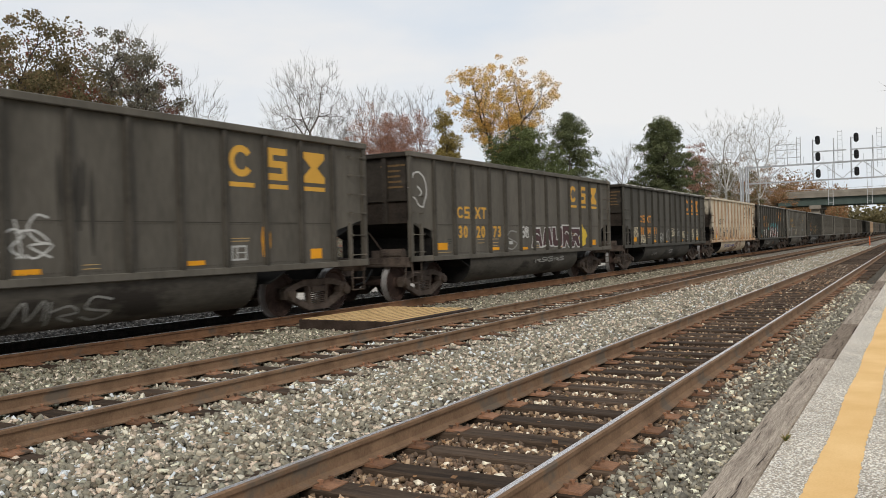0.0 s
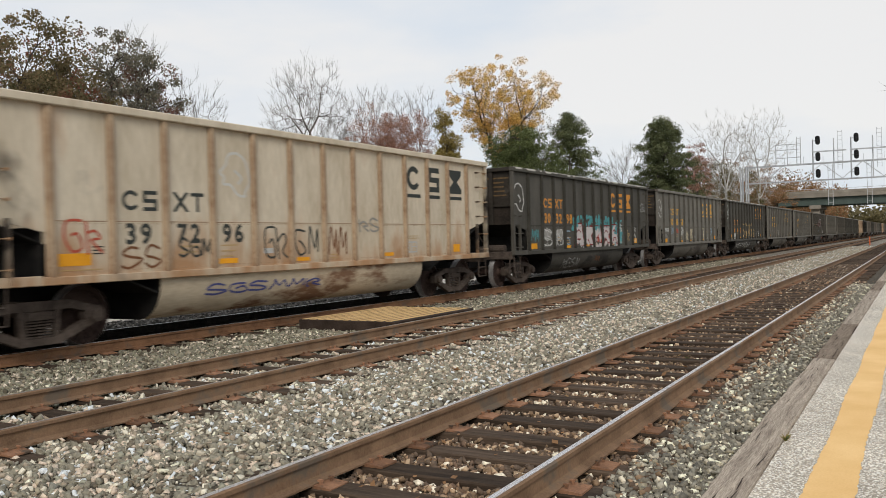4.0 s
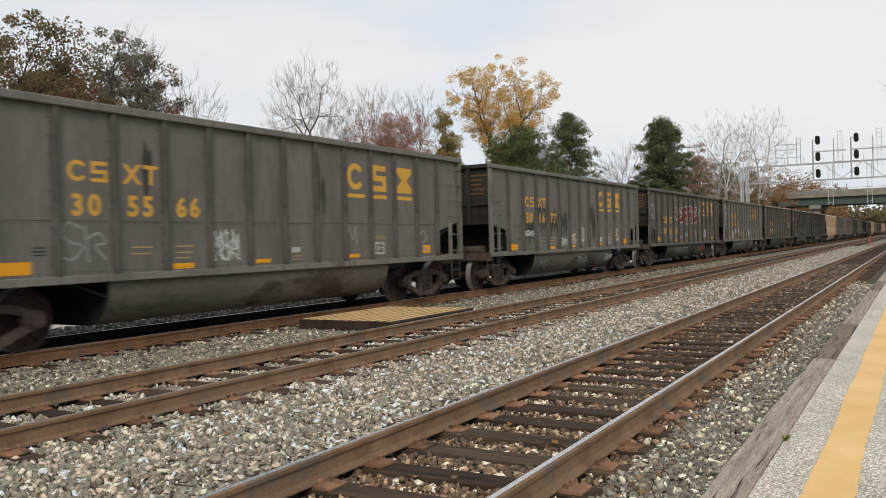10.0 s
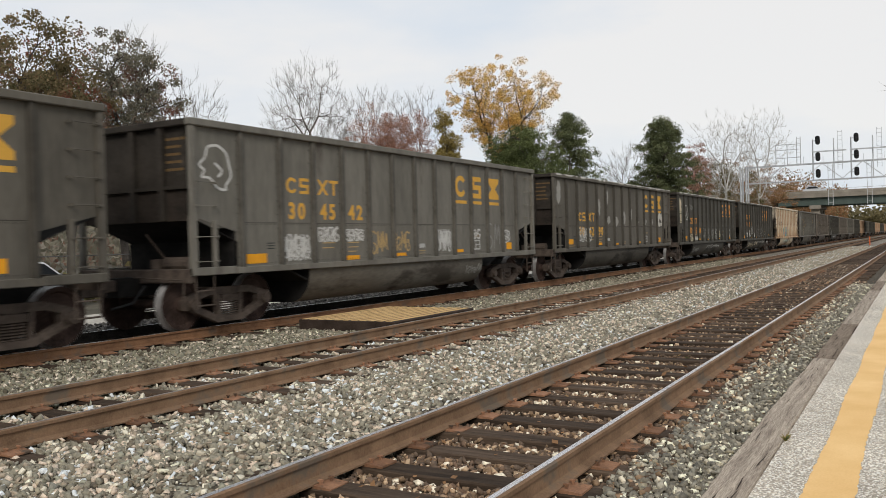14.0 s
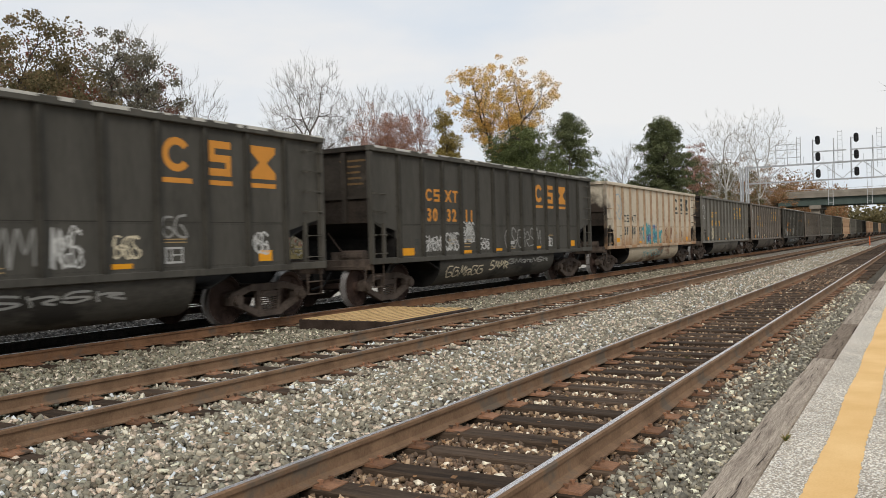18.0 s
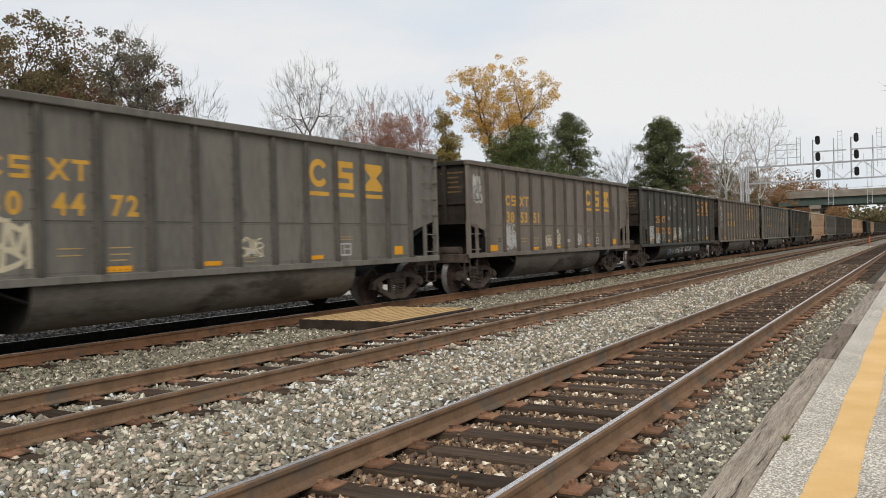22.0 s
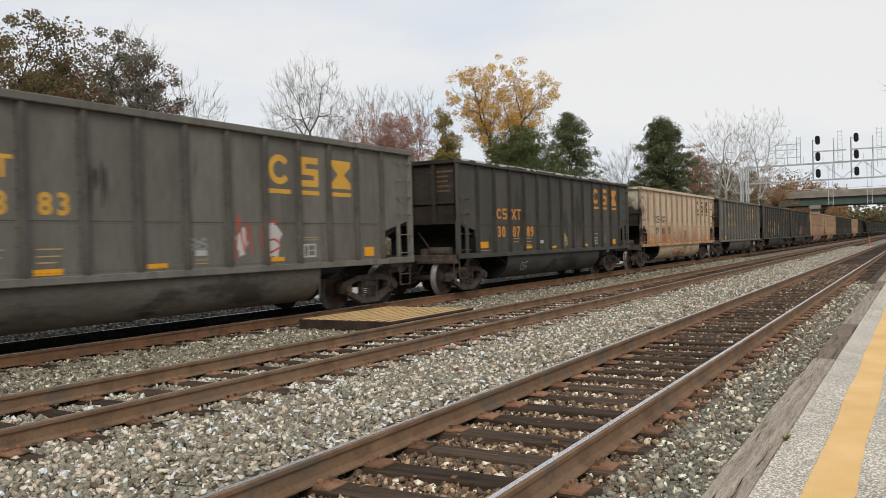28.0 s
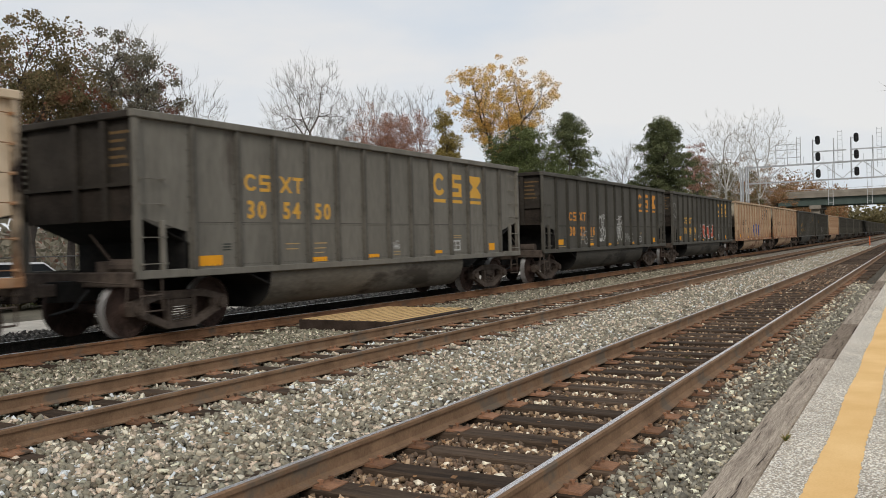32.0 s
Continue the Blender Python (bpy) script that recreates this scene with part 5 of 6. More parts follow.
    14: ("398051", "dark", 0, [("d", "sky", 1.72, 2.7, 1.25, 0, 0), ("c", "teal", 5.0, 7.9, 1.15, 1.75, 75), ("c", "teal", 4.9, 6.0, 1.3, 2.0, 22), ("c", "maroon", 5.3, 6.4, 1.4, 1.95, 14), ("p", "blue", 5.2, 7.2, 1.15, 1.95, 3, "sky"), ("v", "soot", 3.3, 3.5, 1.2, 2.0, 1), ("v", "soot", 8.0, 8.15, 1.3, 1.9, 1), ("s", "rust", 8.2, 8.8, 1.2, 1.8, 2), ("s", "rust", 10.9, 11.5, 1.2, 1.7, 2), ("s", "dim", 4.3, 4.9, 1.2, 1.6, 2), ("t", "teal", 5.0, 8.0, 0.55, 0.82, 7), ("v", "rust", 9.2, 9.6, 1.2, 1.9, 1)]),
    15: ("304472", "yellow", 0, [("d", "white", 0.72, 2.75, 0.95, 0, 0), ("s", "cream", 2.25, 3.1, 1.2, 1.9, 1, 0.075), ("s", "cream", 7.2, 7.8, 1.25, 1.6, 2)]),
    16: ("305351", "yellow", 0, [("s", "flake", 0.38, 0.80, 2.75, 3.25, 2, 0.06), ("s", "flake", 0.45, 0.95, 2.5, 3.0, 2, 0.06), ("s", "dim", 0.38, 0.9, 2.5, 3.2, 3, 0.05), ("s", "white", 2.3, 3.1, 1.25, 1.95, 3), ("s", "white", 2.4, 3.1, 1.15, 1.6, 2), ("s", "cream", 5.3, 5.9, 1.2, 1.55, 3), ("s", "cream", 6.3, 6.7, 1.25, 1.75, 2), ("s", "white", 8.2, 8.7, 1.2, 1.6, 2), ("s", "dim", 9.2, 9.6, 1.25, 1.75, 2)]),
    17: ("300202", "orange", 1, [("s", "white", 1.25, 2.15, 1.3, 1.9, 4), ("s", "white", 1.3, 2.1, 1.3, 1.8, 3), ("s", "dim", 1.4, 2.1, 1.1, 1.25, 4), ("s", "white", 2.3, 3.1, 1.1, 1.55, 4), ("s", "dim", 3.4, 4.1, 1.2, 1.6, 3), ("s", "cream", 5.2, 5.95, 1.2, 1.85, 3), ("s", "white", 6.2, 6.9, 1.25, 1.9, 3), ("s", "dim", 7.2, 7.9, 1.3, 1.85, 2), ("s", "dim", 8.2, 8.8, 1.5, 1.8, 3), ("s", "white", 10.1, 10.6, 1.65, 1.9, 3), ("s", "dim", 11.0, 11.5, 1.2, 1.7, 1), ("s", "white", 12.0, 12.5, 1.4, 1.9, 2), ("v", "grey", 1.3, 1.5, 2.5, 3.2, 1), ("v", "grey", 4.1, 4.3, 2.2, 3.3, 1), ("v", "grey", 3.9, 4.05, 2.7, 3.2, 1), ("v", "grey", 5.2, 5.35, 2.0, 3.1, 1), ("v", "grey", 6.05, 6.2, 2.2, 3.2, 1), ("v", "grey", 7.1, 7.25, 2.5, 3.2, 1), ("c", "grey", 4.0, 8.0, 2.0, 3.3, 16), ("t", "sky", 4.6, 5.6, 0.5, 0.75, 3), ("t", "white", 5.9, 7.4, 0.55, 0.82, 5), ("t", "white", 7.7, 9.0, 0.6, 0.84, 5), ("t", "dim", 9.4, 10.8, 0.55, 0.82, 5)]),
    18: ("303768", "yellow", 0, [("d", "white", 0.75, 2.75, 0.95, 0, 0), ("s", "cream", 7.2, 7.6, 1.25, 1.7, 2), ("s", "cream", 9.2, 9.7, 1.2, 1.6, 2), ("s", "dim", 10.2, 10.6, 1.25, 1.7, 2), ("s", "white", 12.0, 12.5, 1.3, 1.75, 2)]),
    19: ("303883", "yellow", 0, [("v", "soot", 5.3, 5.6, 1.9, 2.9, 1), ("s", "coral", 8.2, 8.7, 1.15, 2.0, 1), ("b", "pink", 9.3, 1.55, 0.26, 0.35, 0), ("b", "pink", 8.45, 1.5, 0.16, 0.28, 0), ("s", "coral", 8.9, 9.5, 1.3, 1.9, 1), ("s", "dark", 2.4, 3.0, 1.3, 1.5, 4), ("s", "dim", 7.2, 7.6, 1.4, 1.6, 3)]),
    20: ("300789", "orange", 1, [("v", "soot", 3.6, 4.1, 1.1, 3.3, 1), ("v", "soot", 7.2, 7.6, 1.2, 2.6, 1), ("s", "gold", 7.3, 7.6, 1.2, 1.6, 2), ("v", "soot", 8.2, 8.8, 1.2, 3.0, 1), ("s", "dim", 11.0, 11.4, 1.2, 1.5, 1), ("t", "dim", 4.0, 4.5, 0.5, 0.75, 2)]),
    21: ("398079", "dark", 0, [("d", "rust", 0.62, 2.7, 1.25, 0, 0), ("s", "coral", 5.3, 5.9, 1.2, 1.8, 3), ("s", "dim", 6.3, 6.9, 1.25, 1.8, 2), ("s", "dark", 3.5, 4.0, 2.0, 2.2, 1), ("s", "rust", 7.2, 7.8, 1.2, 1.7, 2), ("s", "coral", 9.2, 9.6, 1.2, 1.6, 2), ("s", "coral", 3.4, 4.1, 1.2, 1.5, 3), ("s", "dim", 11.0, 11.5, 1.2, 1.7, 2), ("t", "coral", 5.2, 7.2, 0.55, 0.8, 5)]),
    22: ("305450", "yellow", 0, [("s", "dim", 7.2, 7.6, 1.3, 1.5, 2)]),
    23: ("302216", "orange", 0, [("s", "white", 5.3, 6.0, 1.3, 2.3, 2), ("s", "white", 7.2, 8.0, 1.3, 2.3, 2), ("s", "dim", 3.4, 4.1, 1.2, 1.7, 2), ("s", "dim", 8.3, 9.4, 1.2, 1.6, 3)]),
    24: ("301874", "yellow", 0, [("p", "coral", 6.0, 9.0, 1.2, 2.0, 3, "pink"), ("d", "dim", 0.7, 2.7, 0.9, 0, 0)]),
    25: ("398112", "dark", 0, [("p", "blue", 6.0, 9.5, 1.2, 2.2, 3, "dim")]),
    26: ("397640", "dark", 0, []),
    27: ("303055", "yellow", 0, []),
    28: ("304419", "yellow", 0, [("s", "white", 6, 8, 1.2, 2.0, 3)]),
    29: ("398330", "dark", 0, []),
    30: ("305182", "yellow", 0, []),
}


def dress(k):
    """Paint marks of car k."""
    number, ink, dust, spray = SPEC.get(k, ( f"30{(k * 1373) % 10000:04d}", "yellow", 0, []))
    skin, car = LOOKS.get(k, "coal"), cars[k]
    make = "A" if k in TYPE_A else "B"
    grow = (POSTS[make][12] - POSTS[make][0]) / 11.76
    shift = POSTS[make][0] - 1.2 * grow
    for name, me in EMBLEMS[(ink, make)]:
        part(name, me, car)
    for i, c in enumerate(number):
        y = POSTS[make][1 + i // 2] + 0.24 + (i % 2) * 0.29
        part("number", DIGITS[(c, ink)], car, m=Matrix.Translation((0, y, 1.96 if make == "A" else 1.53)) @ UPRIGHT)
    for name, me, label in STENCILS[make]:
        mark = part(name, me, car, label)
        if name in ("small_print", "test_box", "vent"):
            mark["kind"] = "stuff"
    if skin not in ("tan", "sand", "rusty"):
        part("end_print", END_PRINT, car, "faded print on the end")["kind"] = "stuff"
    part("lap_seam", SEAMS[(skin, make)], car)["kind"] = "stuff"
    if dust:
        part("chord_dust", CHORD_DUST[make], car, "pale flaking paint along the top chord")["kind"] = "stuff"
    for j, row in enumerate(spray):
        kind, c, a, b, d, e, n = row[:7]
        seed = k * 100 + j
        a = a * grow + shift
        if kind in "stpv":
            b = b * grow + shift
        if kind == "s":
            lines = scrawl(seed, a, b, d, e, n)
            if c in ("white", "cream"):
                lines += scrawl(seed + 50, a, b, d, e, n + 1)
            part("graffiti", ribbon("graffiti", c, lines, row[7] if len(row) > 7 else 0.030 if c in ("white", "cream") else 0.040), car, "sprayed scrawl")
        elif kind == "t":
            part("graffiti", ribbon("graffiti", c, scrawl(seed, a, b, d, e, n), 0.035, tub=True), car, "sprayed scrawl on the tub")
        elif kind == "d":
            part("graffiti", ribbon("graffiti", c, doodle(seed, a, b, d), 0.045), car, "sprayed loop outline")
        elif kind == "c":
            r = random.Random(seed)
            puffs = [blotch(seed + q, r.uniform(a, b * grow + shift), r.uniform(d, e), r.uniform(0.05, 0.17), r.uniform(0.05, 0.15), 11) for q in range(n)]
            part("spray_haze", flat("spray_haze", c, puffs, 0.002), car, "overlapping puffs of sprayed paint")["kind"] = "stuff"
        elif kind == "b":
            part("paint_patch", flat("paint_patch", c, [blotch(seed, a, b, d, e)], 0.003), car, "blotch of bare or sprayed paint")
        elif kind == "v":
            r = random.Random(seed)
            drips, y = [], a
            while y < b:
                w = r.uniform(0.05, 0.16)
                z0, z1 = d + r.uniform(0, 0.5) * (e - d), e - r.uniform(0, 0.3) * (e - d)
                drips.append([(y + w * 0.4, z0), (y + w * 0.62, z0), (y + w, z0 * 0.6 + z1 * 0.4), (y + w * 0.9, z0 * 0.2 + z1 * 0.8), (y + w * 0.5, z1), (y + w * 0.1, z0 * 0.25 + z1 * 0.75), (y, z0 * 0.5 + z1 * 0.5)])
                y += w * r.uniform(0.55, 1.3)
            part("streak", flat("streak", c, drips, 0.003), car, "dark streaks down the side")["kind"] = "stuff"
        else:
            piece(k, car, seed, a, b, d, e, n, c, row[7])


def chord_dust(long):
    r, s, y = random.Random(5), Shape(), 0.1
    while y < long - 0.3:
        n = r.uniform(0.15, 0.9)
        s.box(HALF - 0.095, HALF + 0.024, y, min(y + n, long), TOP - 0.004, TOP + 0.006)
        s.box(HALF + 0.02, HALF + 0.0335, y + 0.1 * n, min(y + n * 0.85, long), TOP - 0.05 * r.uniform(0.3, 1.2), TOP + 0.002)
        y += n + r.uniform(0.0, 0.25)
    return s.mesh("chord_dust", INKS["flake"])


CHORD_DUST = {make: chord_dust(LENGTH[make]) for make in "AB"}
for k in range(CARS):
    dress(k)


# ---- crushed stone ----
stones("ballast_stones", "loose pale grey crushed stones between the tracks", STONE, [
    (T2 + 0.82, T1 - 0.80, -6, 1.6, -0.212, 9000),     (T2 + 0.82, T1 - 0.80, 1.6, 10, -0.212, 20125), (T2 + 0.82, T1 - 0.80, 10, 22, -0.212, 20125), (T2 + 0.82, T1 - 0.80, 22, 50, -0.20, 15750), (T2 + 0.82, T1 - 0.80, 50, 95, -0.19, 9000),
    (T2 - 0.70, T2 + 0.70, 3, 12, -0.232, 9625), (T2 - 0.70, T2 + 0.70, 12, 26, -0.232, 9625)], 0.0225, 11)
stones("olive_stones", "dull olive-grey crushed stones beside the train track", STONE_OLIVE, [
    (T3 + 0.82, T2 - 0.80, 4.5, 14, -0.222, 19250), (T3 + 0.82, T2 - 0.80, 14, 30, -0.222, 17500), (T3 + 0.82, T2 - 0.80, 30, 60, -0.215, 10500)], 0.0225, 14)
stones("sooty_shaded_stones", "dark sooty ballast stones behind the train track, colour includes shade", STONE_SOOTY_SHADED, [(-16.3, -14.2, 6, 32, -0.24, 9000), (-16.3, -14.2, 32, 60, -0.24, 4000)], 0.028, 15)
stones("rusty_stones", "brownish crushed stones between the rails", STONE_BROWN, [
    (T1 - 0.70, T1 + 1.2, -6, 1.6, -0.236, 7000),     (T1 - 0.70, T1 + 0.70, 1.6, 10, -0.236, 11375), (T1 - 0.70, T1 + 0.70, 10, 24, -0.236, 11375), (T1 - 0.70, T1 + 0.70, 24, 45, -0.22, 7000), (T1 + 0.80, T1 + 1.25, 2, 12, -0.222, 4200), (T1 + 0.80, T1 + 1.3, 12, 30, -0.222, 3600), (T1 + 1.0, T1 + 1.3, 2, 24, -0.190, 1100),
    (T1 - 1.1, T1 - 0.80, 2, 20, -0.195, 700)], 0.0205, 12)
stones("dark_stones", "darker crushed stones along the platform edge", STONE_DARK, [
    (T1 + 1.02, -1.12, 1.6, 10, -0.200, 7600), (T1 + 1.02, -1.12, 10, 28, -0.200, 7600), (T2 + 0.9, T1 - 0.9, 1.6, 22, -0.20, 3000), (T3 + 0.9, T2 - 0.9, 5, 25, -0.21, 4375)], 0.0200, 13)


# ---- trees ----
LEAF = {
    "oak": leafy("leaf_oak_brown", (0.080, 0.085, 0.036), (0.29, 0.205, 0.11), 0.38, (0.26, 0.10, 0.065)),
    "oak_grey": leafy("leaf_oak_grey", (0.115, 0.115, 0.080), (0.30, 0.26, 0.195), 0.35, (0.24, 0.12, 0.09)),
    "yellow": leafy("leaf_yellow", (0.54, 0.32, 0.075), (0.90, 0.59, 0.17), 0.45, (0.42, 0.32, 0.13)),
    "olive": leafy("leaf_olive", (0.14, 0.12, 0.05), (0.46, 0.34, 0.10), 0.35),
    "red": leafy("leaf_red", (0.27, 0.13, 0.09), (0.52, 0.30, 0.21), 0.4),
    "green": leafy("leaf_evergreen", (0.048, 0.066, 0.024), (0.19, 0.215, 0.080), 0.3),
    "pine": leafy("leaf_pine", (0.050, 0.066, 0.030), (0.22, 0.235, 0.115), 0.3),
    "rust": leafy("leaf_rust", (0.18, 0.10, 0.055), (0.44, 0.24, 0.11), 0.35, (0.17, 0.17, 0.08)),
    "brush": leafy("leaf_brush", (0.08, 0.07, 0.032), (0.26, 0.21, 0.10), 0.3),
}
BARK_BARE = paint("bare_twig_bark", (0.10, 0.085, 0.072), (0.21, 0.185, 0.16), 2, 0.95, 0.3, 15)
BARK_RED = paint("reddish_twigs", (0.11, 0.06, 0.05), (0.22, 0.13, 0.11), 2, 0.95, 0.3, 15)


def crown_points(rg, n, half, low, high, form):
    """Places for the clumps of a crown within an uneven round, wide or vase-shaped envelope."""
    wave = rg.normal(size=(5, 3)) * 1.6
    phase = rg.uniform(0, 6.3, 5)
    out = []
    while len(out) < n:
        d = rg.normal(size=3)
        d /= np.linalg.norm(d)
        lump = 0.95 + 0.06 * np.sin(wave @ d * 1.7 + phase).sum()
        p = d * rg.uniform(0.05, 1) ** 0.42 * min(1.1, lump)
        h = (p[2] + 1) / 2
        wide = {"round": 1.0, "wide": 1.0 if h < 0.4 else 1.04, "vase": 0.45 + 0.75 * min(1.0, h * 1.3)}[form]
        if form == "wide" and p[2] < -0.75:
            continue
        out.append((p[0] * wide * half, p[1] * wide * half, low + (high - low) * h))
    return np.array(out)


def limbs_to(rg, points, foot, trunk, twig):
    """Limbs that fork from a foot towards all the points: rows of start, end and their radii."""
    rows = []
    grow = (trunk / twig) ** 1.0 / len(points) ** 0.5
    def thick(n):
        return twig * max(1.0, grow * n ** 0.5) if n > 1 else twig
    stack = [(np.array(foot, float), points, 0)]
    while stack:
        at, pts, level = stack.pop()
        n = len(pts)
        mid = pts.mean(0)
        share = 1.0 if n == 1 else 0.30 if level == 0 else rg.uniform(0.36, 0.56)
        end = at + (mid - at) * share
        if level == 0:
            end = np.array([at[0], at[1], end[2]]) + rg.normal(0, 0.06, 3)
        span = np.linalg.norm(end - at)
        knee = (at + end) / 2 + rg.normal(0, 0.035, 3) * span
        knee[2] -= 0.04 * span if level else 0
        r0 = thick(n)
        rows += [(at, knee, r0, r0 * 0.93, level), (knee, end, r0 * 0.93, r0 * (0.82 if n > 1 else 0.6), level)]
        if n == 1:
            continue
        off = pts - mid
        axis = np.linalg.svd(off + rg.normal(0, 0.12, off.shape) * np.abs(off).max(), full_matrices=False)[2][0]
        key = off @ axis
        cut = np.quantile(key, rg.uniform(0.32, 0.68)) if n > 3 else np.median(key)
        side = key > cut
        if side.all() or not side.any():
            side = np.arange(n) < n // 2
        stack += [(end, pts[side], level + 1), (end, pts[~side], level + 1)]
    return rows


def tree(name, label, x, y, height, half, base, seed, bark, leaf=None, clumps=150, per=22, size=0.16, cluster=0.55, trunk=0.22, form="round", twig=0.012):
    """A tree whose limbs fork out to the clumps of its crown; leaves in loose clumps, or none and fine twigs."""
    rg = np.random.default_rng(seed)
    t = thing(name, label, "tree", m=pose(x, y, GROUND - 0.35))
    tr, br = Shape(), Shape()
    if form == "cone":
        tr.tube((0, 0, 0), (0, 0, height * 0.93), trunk, 0.03, 8)
        tips = []
        for i in range(clumps):
            h = (i + rg.uniform(0, 1)) / clumps
            f = i * 2.4 + rg.uniform(-0.5, 0.5)
            w = (1 - h) ** 0.75 + 0.04
            n = half * w * rg.uniform(0.5, 1.15)
            z = base + (height - base) * h
            end = np.array([n * math.cos(f), n * math.sin(f), z + rg.uniform(-0.05, 0.22) * n])
            br.tube((0, 0, z), tuple(end), 0.035, 0.01, 3, caps=False)
            for u in (0.4, 0.72, 0.98):
                tips.append(np.array([0, 0, z]) * (1 - u) + end * u + rg.normal(0, 0.08, 3))
        tips = np.array(tips)
    elif form == "lobed":
        # boughs that end in uneven rounded lobes, fewer and narrower towards the top
        tr.tube((0, 0, 0), (0, 0, height * 0.9), trunk, 0.04, 8)
        tips, lobes = [], max(9, clumps // 16)
        for i in range(lobes):
            h = (i + rg.uniform(0.1, 0.9)) / lobes
            f = i * 2.4 + rg.uniform(-0.6, 0.6)
            wide = half * (0.9 - 0.62 * h ** 1.6) * rg.uniform(0.2, 0.85)
            ball = half * (0.46 - 0.20 * h) * rg.uniform(0.75, 1.25)
            mid = np.array([wide * math.cos(f), wide * math.sin(f), base + (height - base - ball) * h])
            br.tube((0, 0, mid[2] - 0.5 * wide), tuple(mid), 0.06, 0.025, 4, caps=False)
            for _ in range(clumps // lobes):
                d = rg.normal(size=3)
                p = mid + d / np.linalg.norm(d) * ball * np.array([1.15, 1.15, 0.8]) * rg.uniform(0.35, 1.1)
                br.tube(tuple(mid), tuple(p), 0.02, 0.008, 3, caps=False)
                tips.append(p)
        tips = np.array(tips)
    else:
        tips = crown_points(rg, clumps, half, base, height, form)
        for a, b, r0, r1, level in limbs_to(rg, tips, (0, 0, 0), trunk, twig):
            (tr if level == 0 else br).tube(tuple(a), tuple(b), r0, r1, 7 if r0 > 0.05 else 3, caps=False)
        if not leaf or per < 8:
            for p in tips:
                d = p - np.array([0, 0, base + (height - base) * 0.2])
                d /= np.linalg.norm(d)
                for _ in range(5):
                    e = p + (d + rg.normal(0, 0.42, 3)) * rg.uniform(0.25, 0.6)
                    br.tube(tuple(p - d * rg.uniform(0, 0.4)), tuple(e), twig * 0.75, twig * 0.4, 3, caps=False)
    part("trunk", tr.mesh("trunk", bark, True), t)
    part("branching", br.mesh("branching", bark), t)
    if leaf:
        n = len(tips) * per
        d = rg.normal(size=(n, 3))
        d *= (rg.uniform(0, 1, n) ** 0.40 / np.linalg.norm(d, axis=1))[:, None]
        swell = np.repeat(rg.uniform(0.55, 1.3, len(tips)), per)[:, None]
        c = np.repeat(tips, per, 0) + d * swell * cluster * np.array([1, 1, 0.72])
        a = rg.normal(size=(n, 3))
        a /= np.linalg.norm(a, axis=1)[:, None]
        b = np.cross(a, rg.normal(size=(n, 3)))
        b /= np.linalg.norm(b, axis=1)[:, None]
        s = size * rg.uniform(0.6, 1.3, (n, 1))
        bend = np.cross(a, b) * s * 0.25
        quad = np.stack([c - a * s, c + b * s * 0.6 + bend, c + a * s, c - b * s * 0.6 + bend], 1)
        part("crown", fast_mesh("crown", quad.reshape(-1, 3), np.arange(n * 4).reshape(-1, 4), LEAF[leaf]), t)
    return t


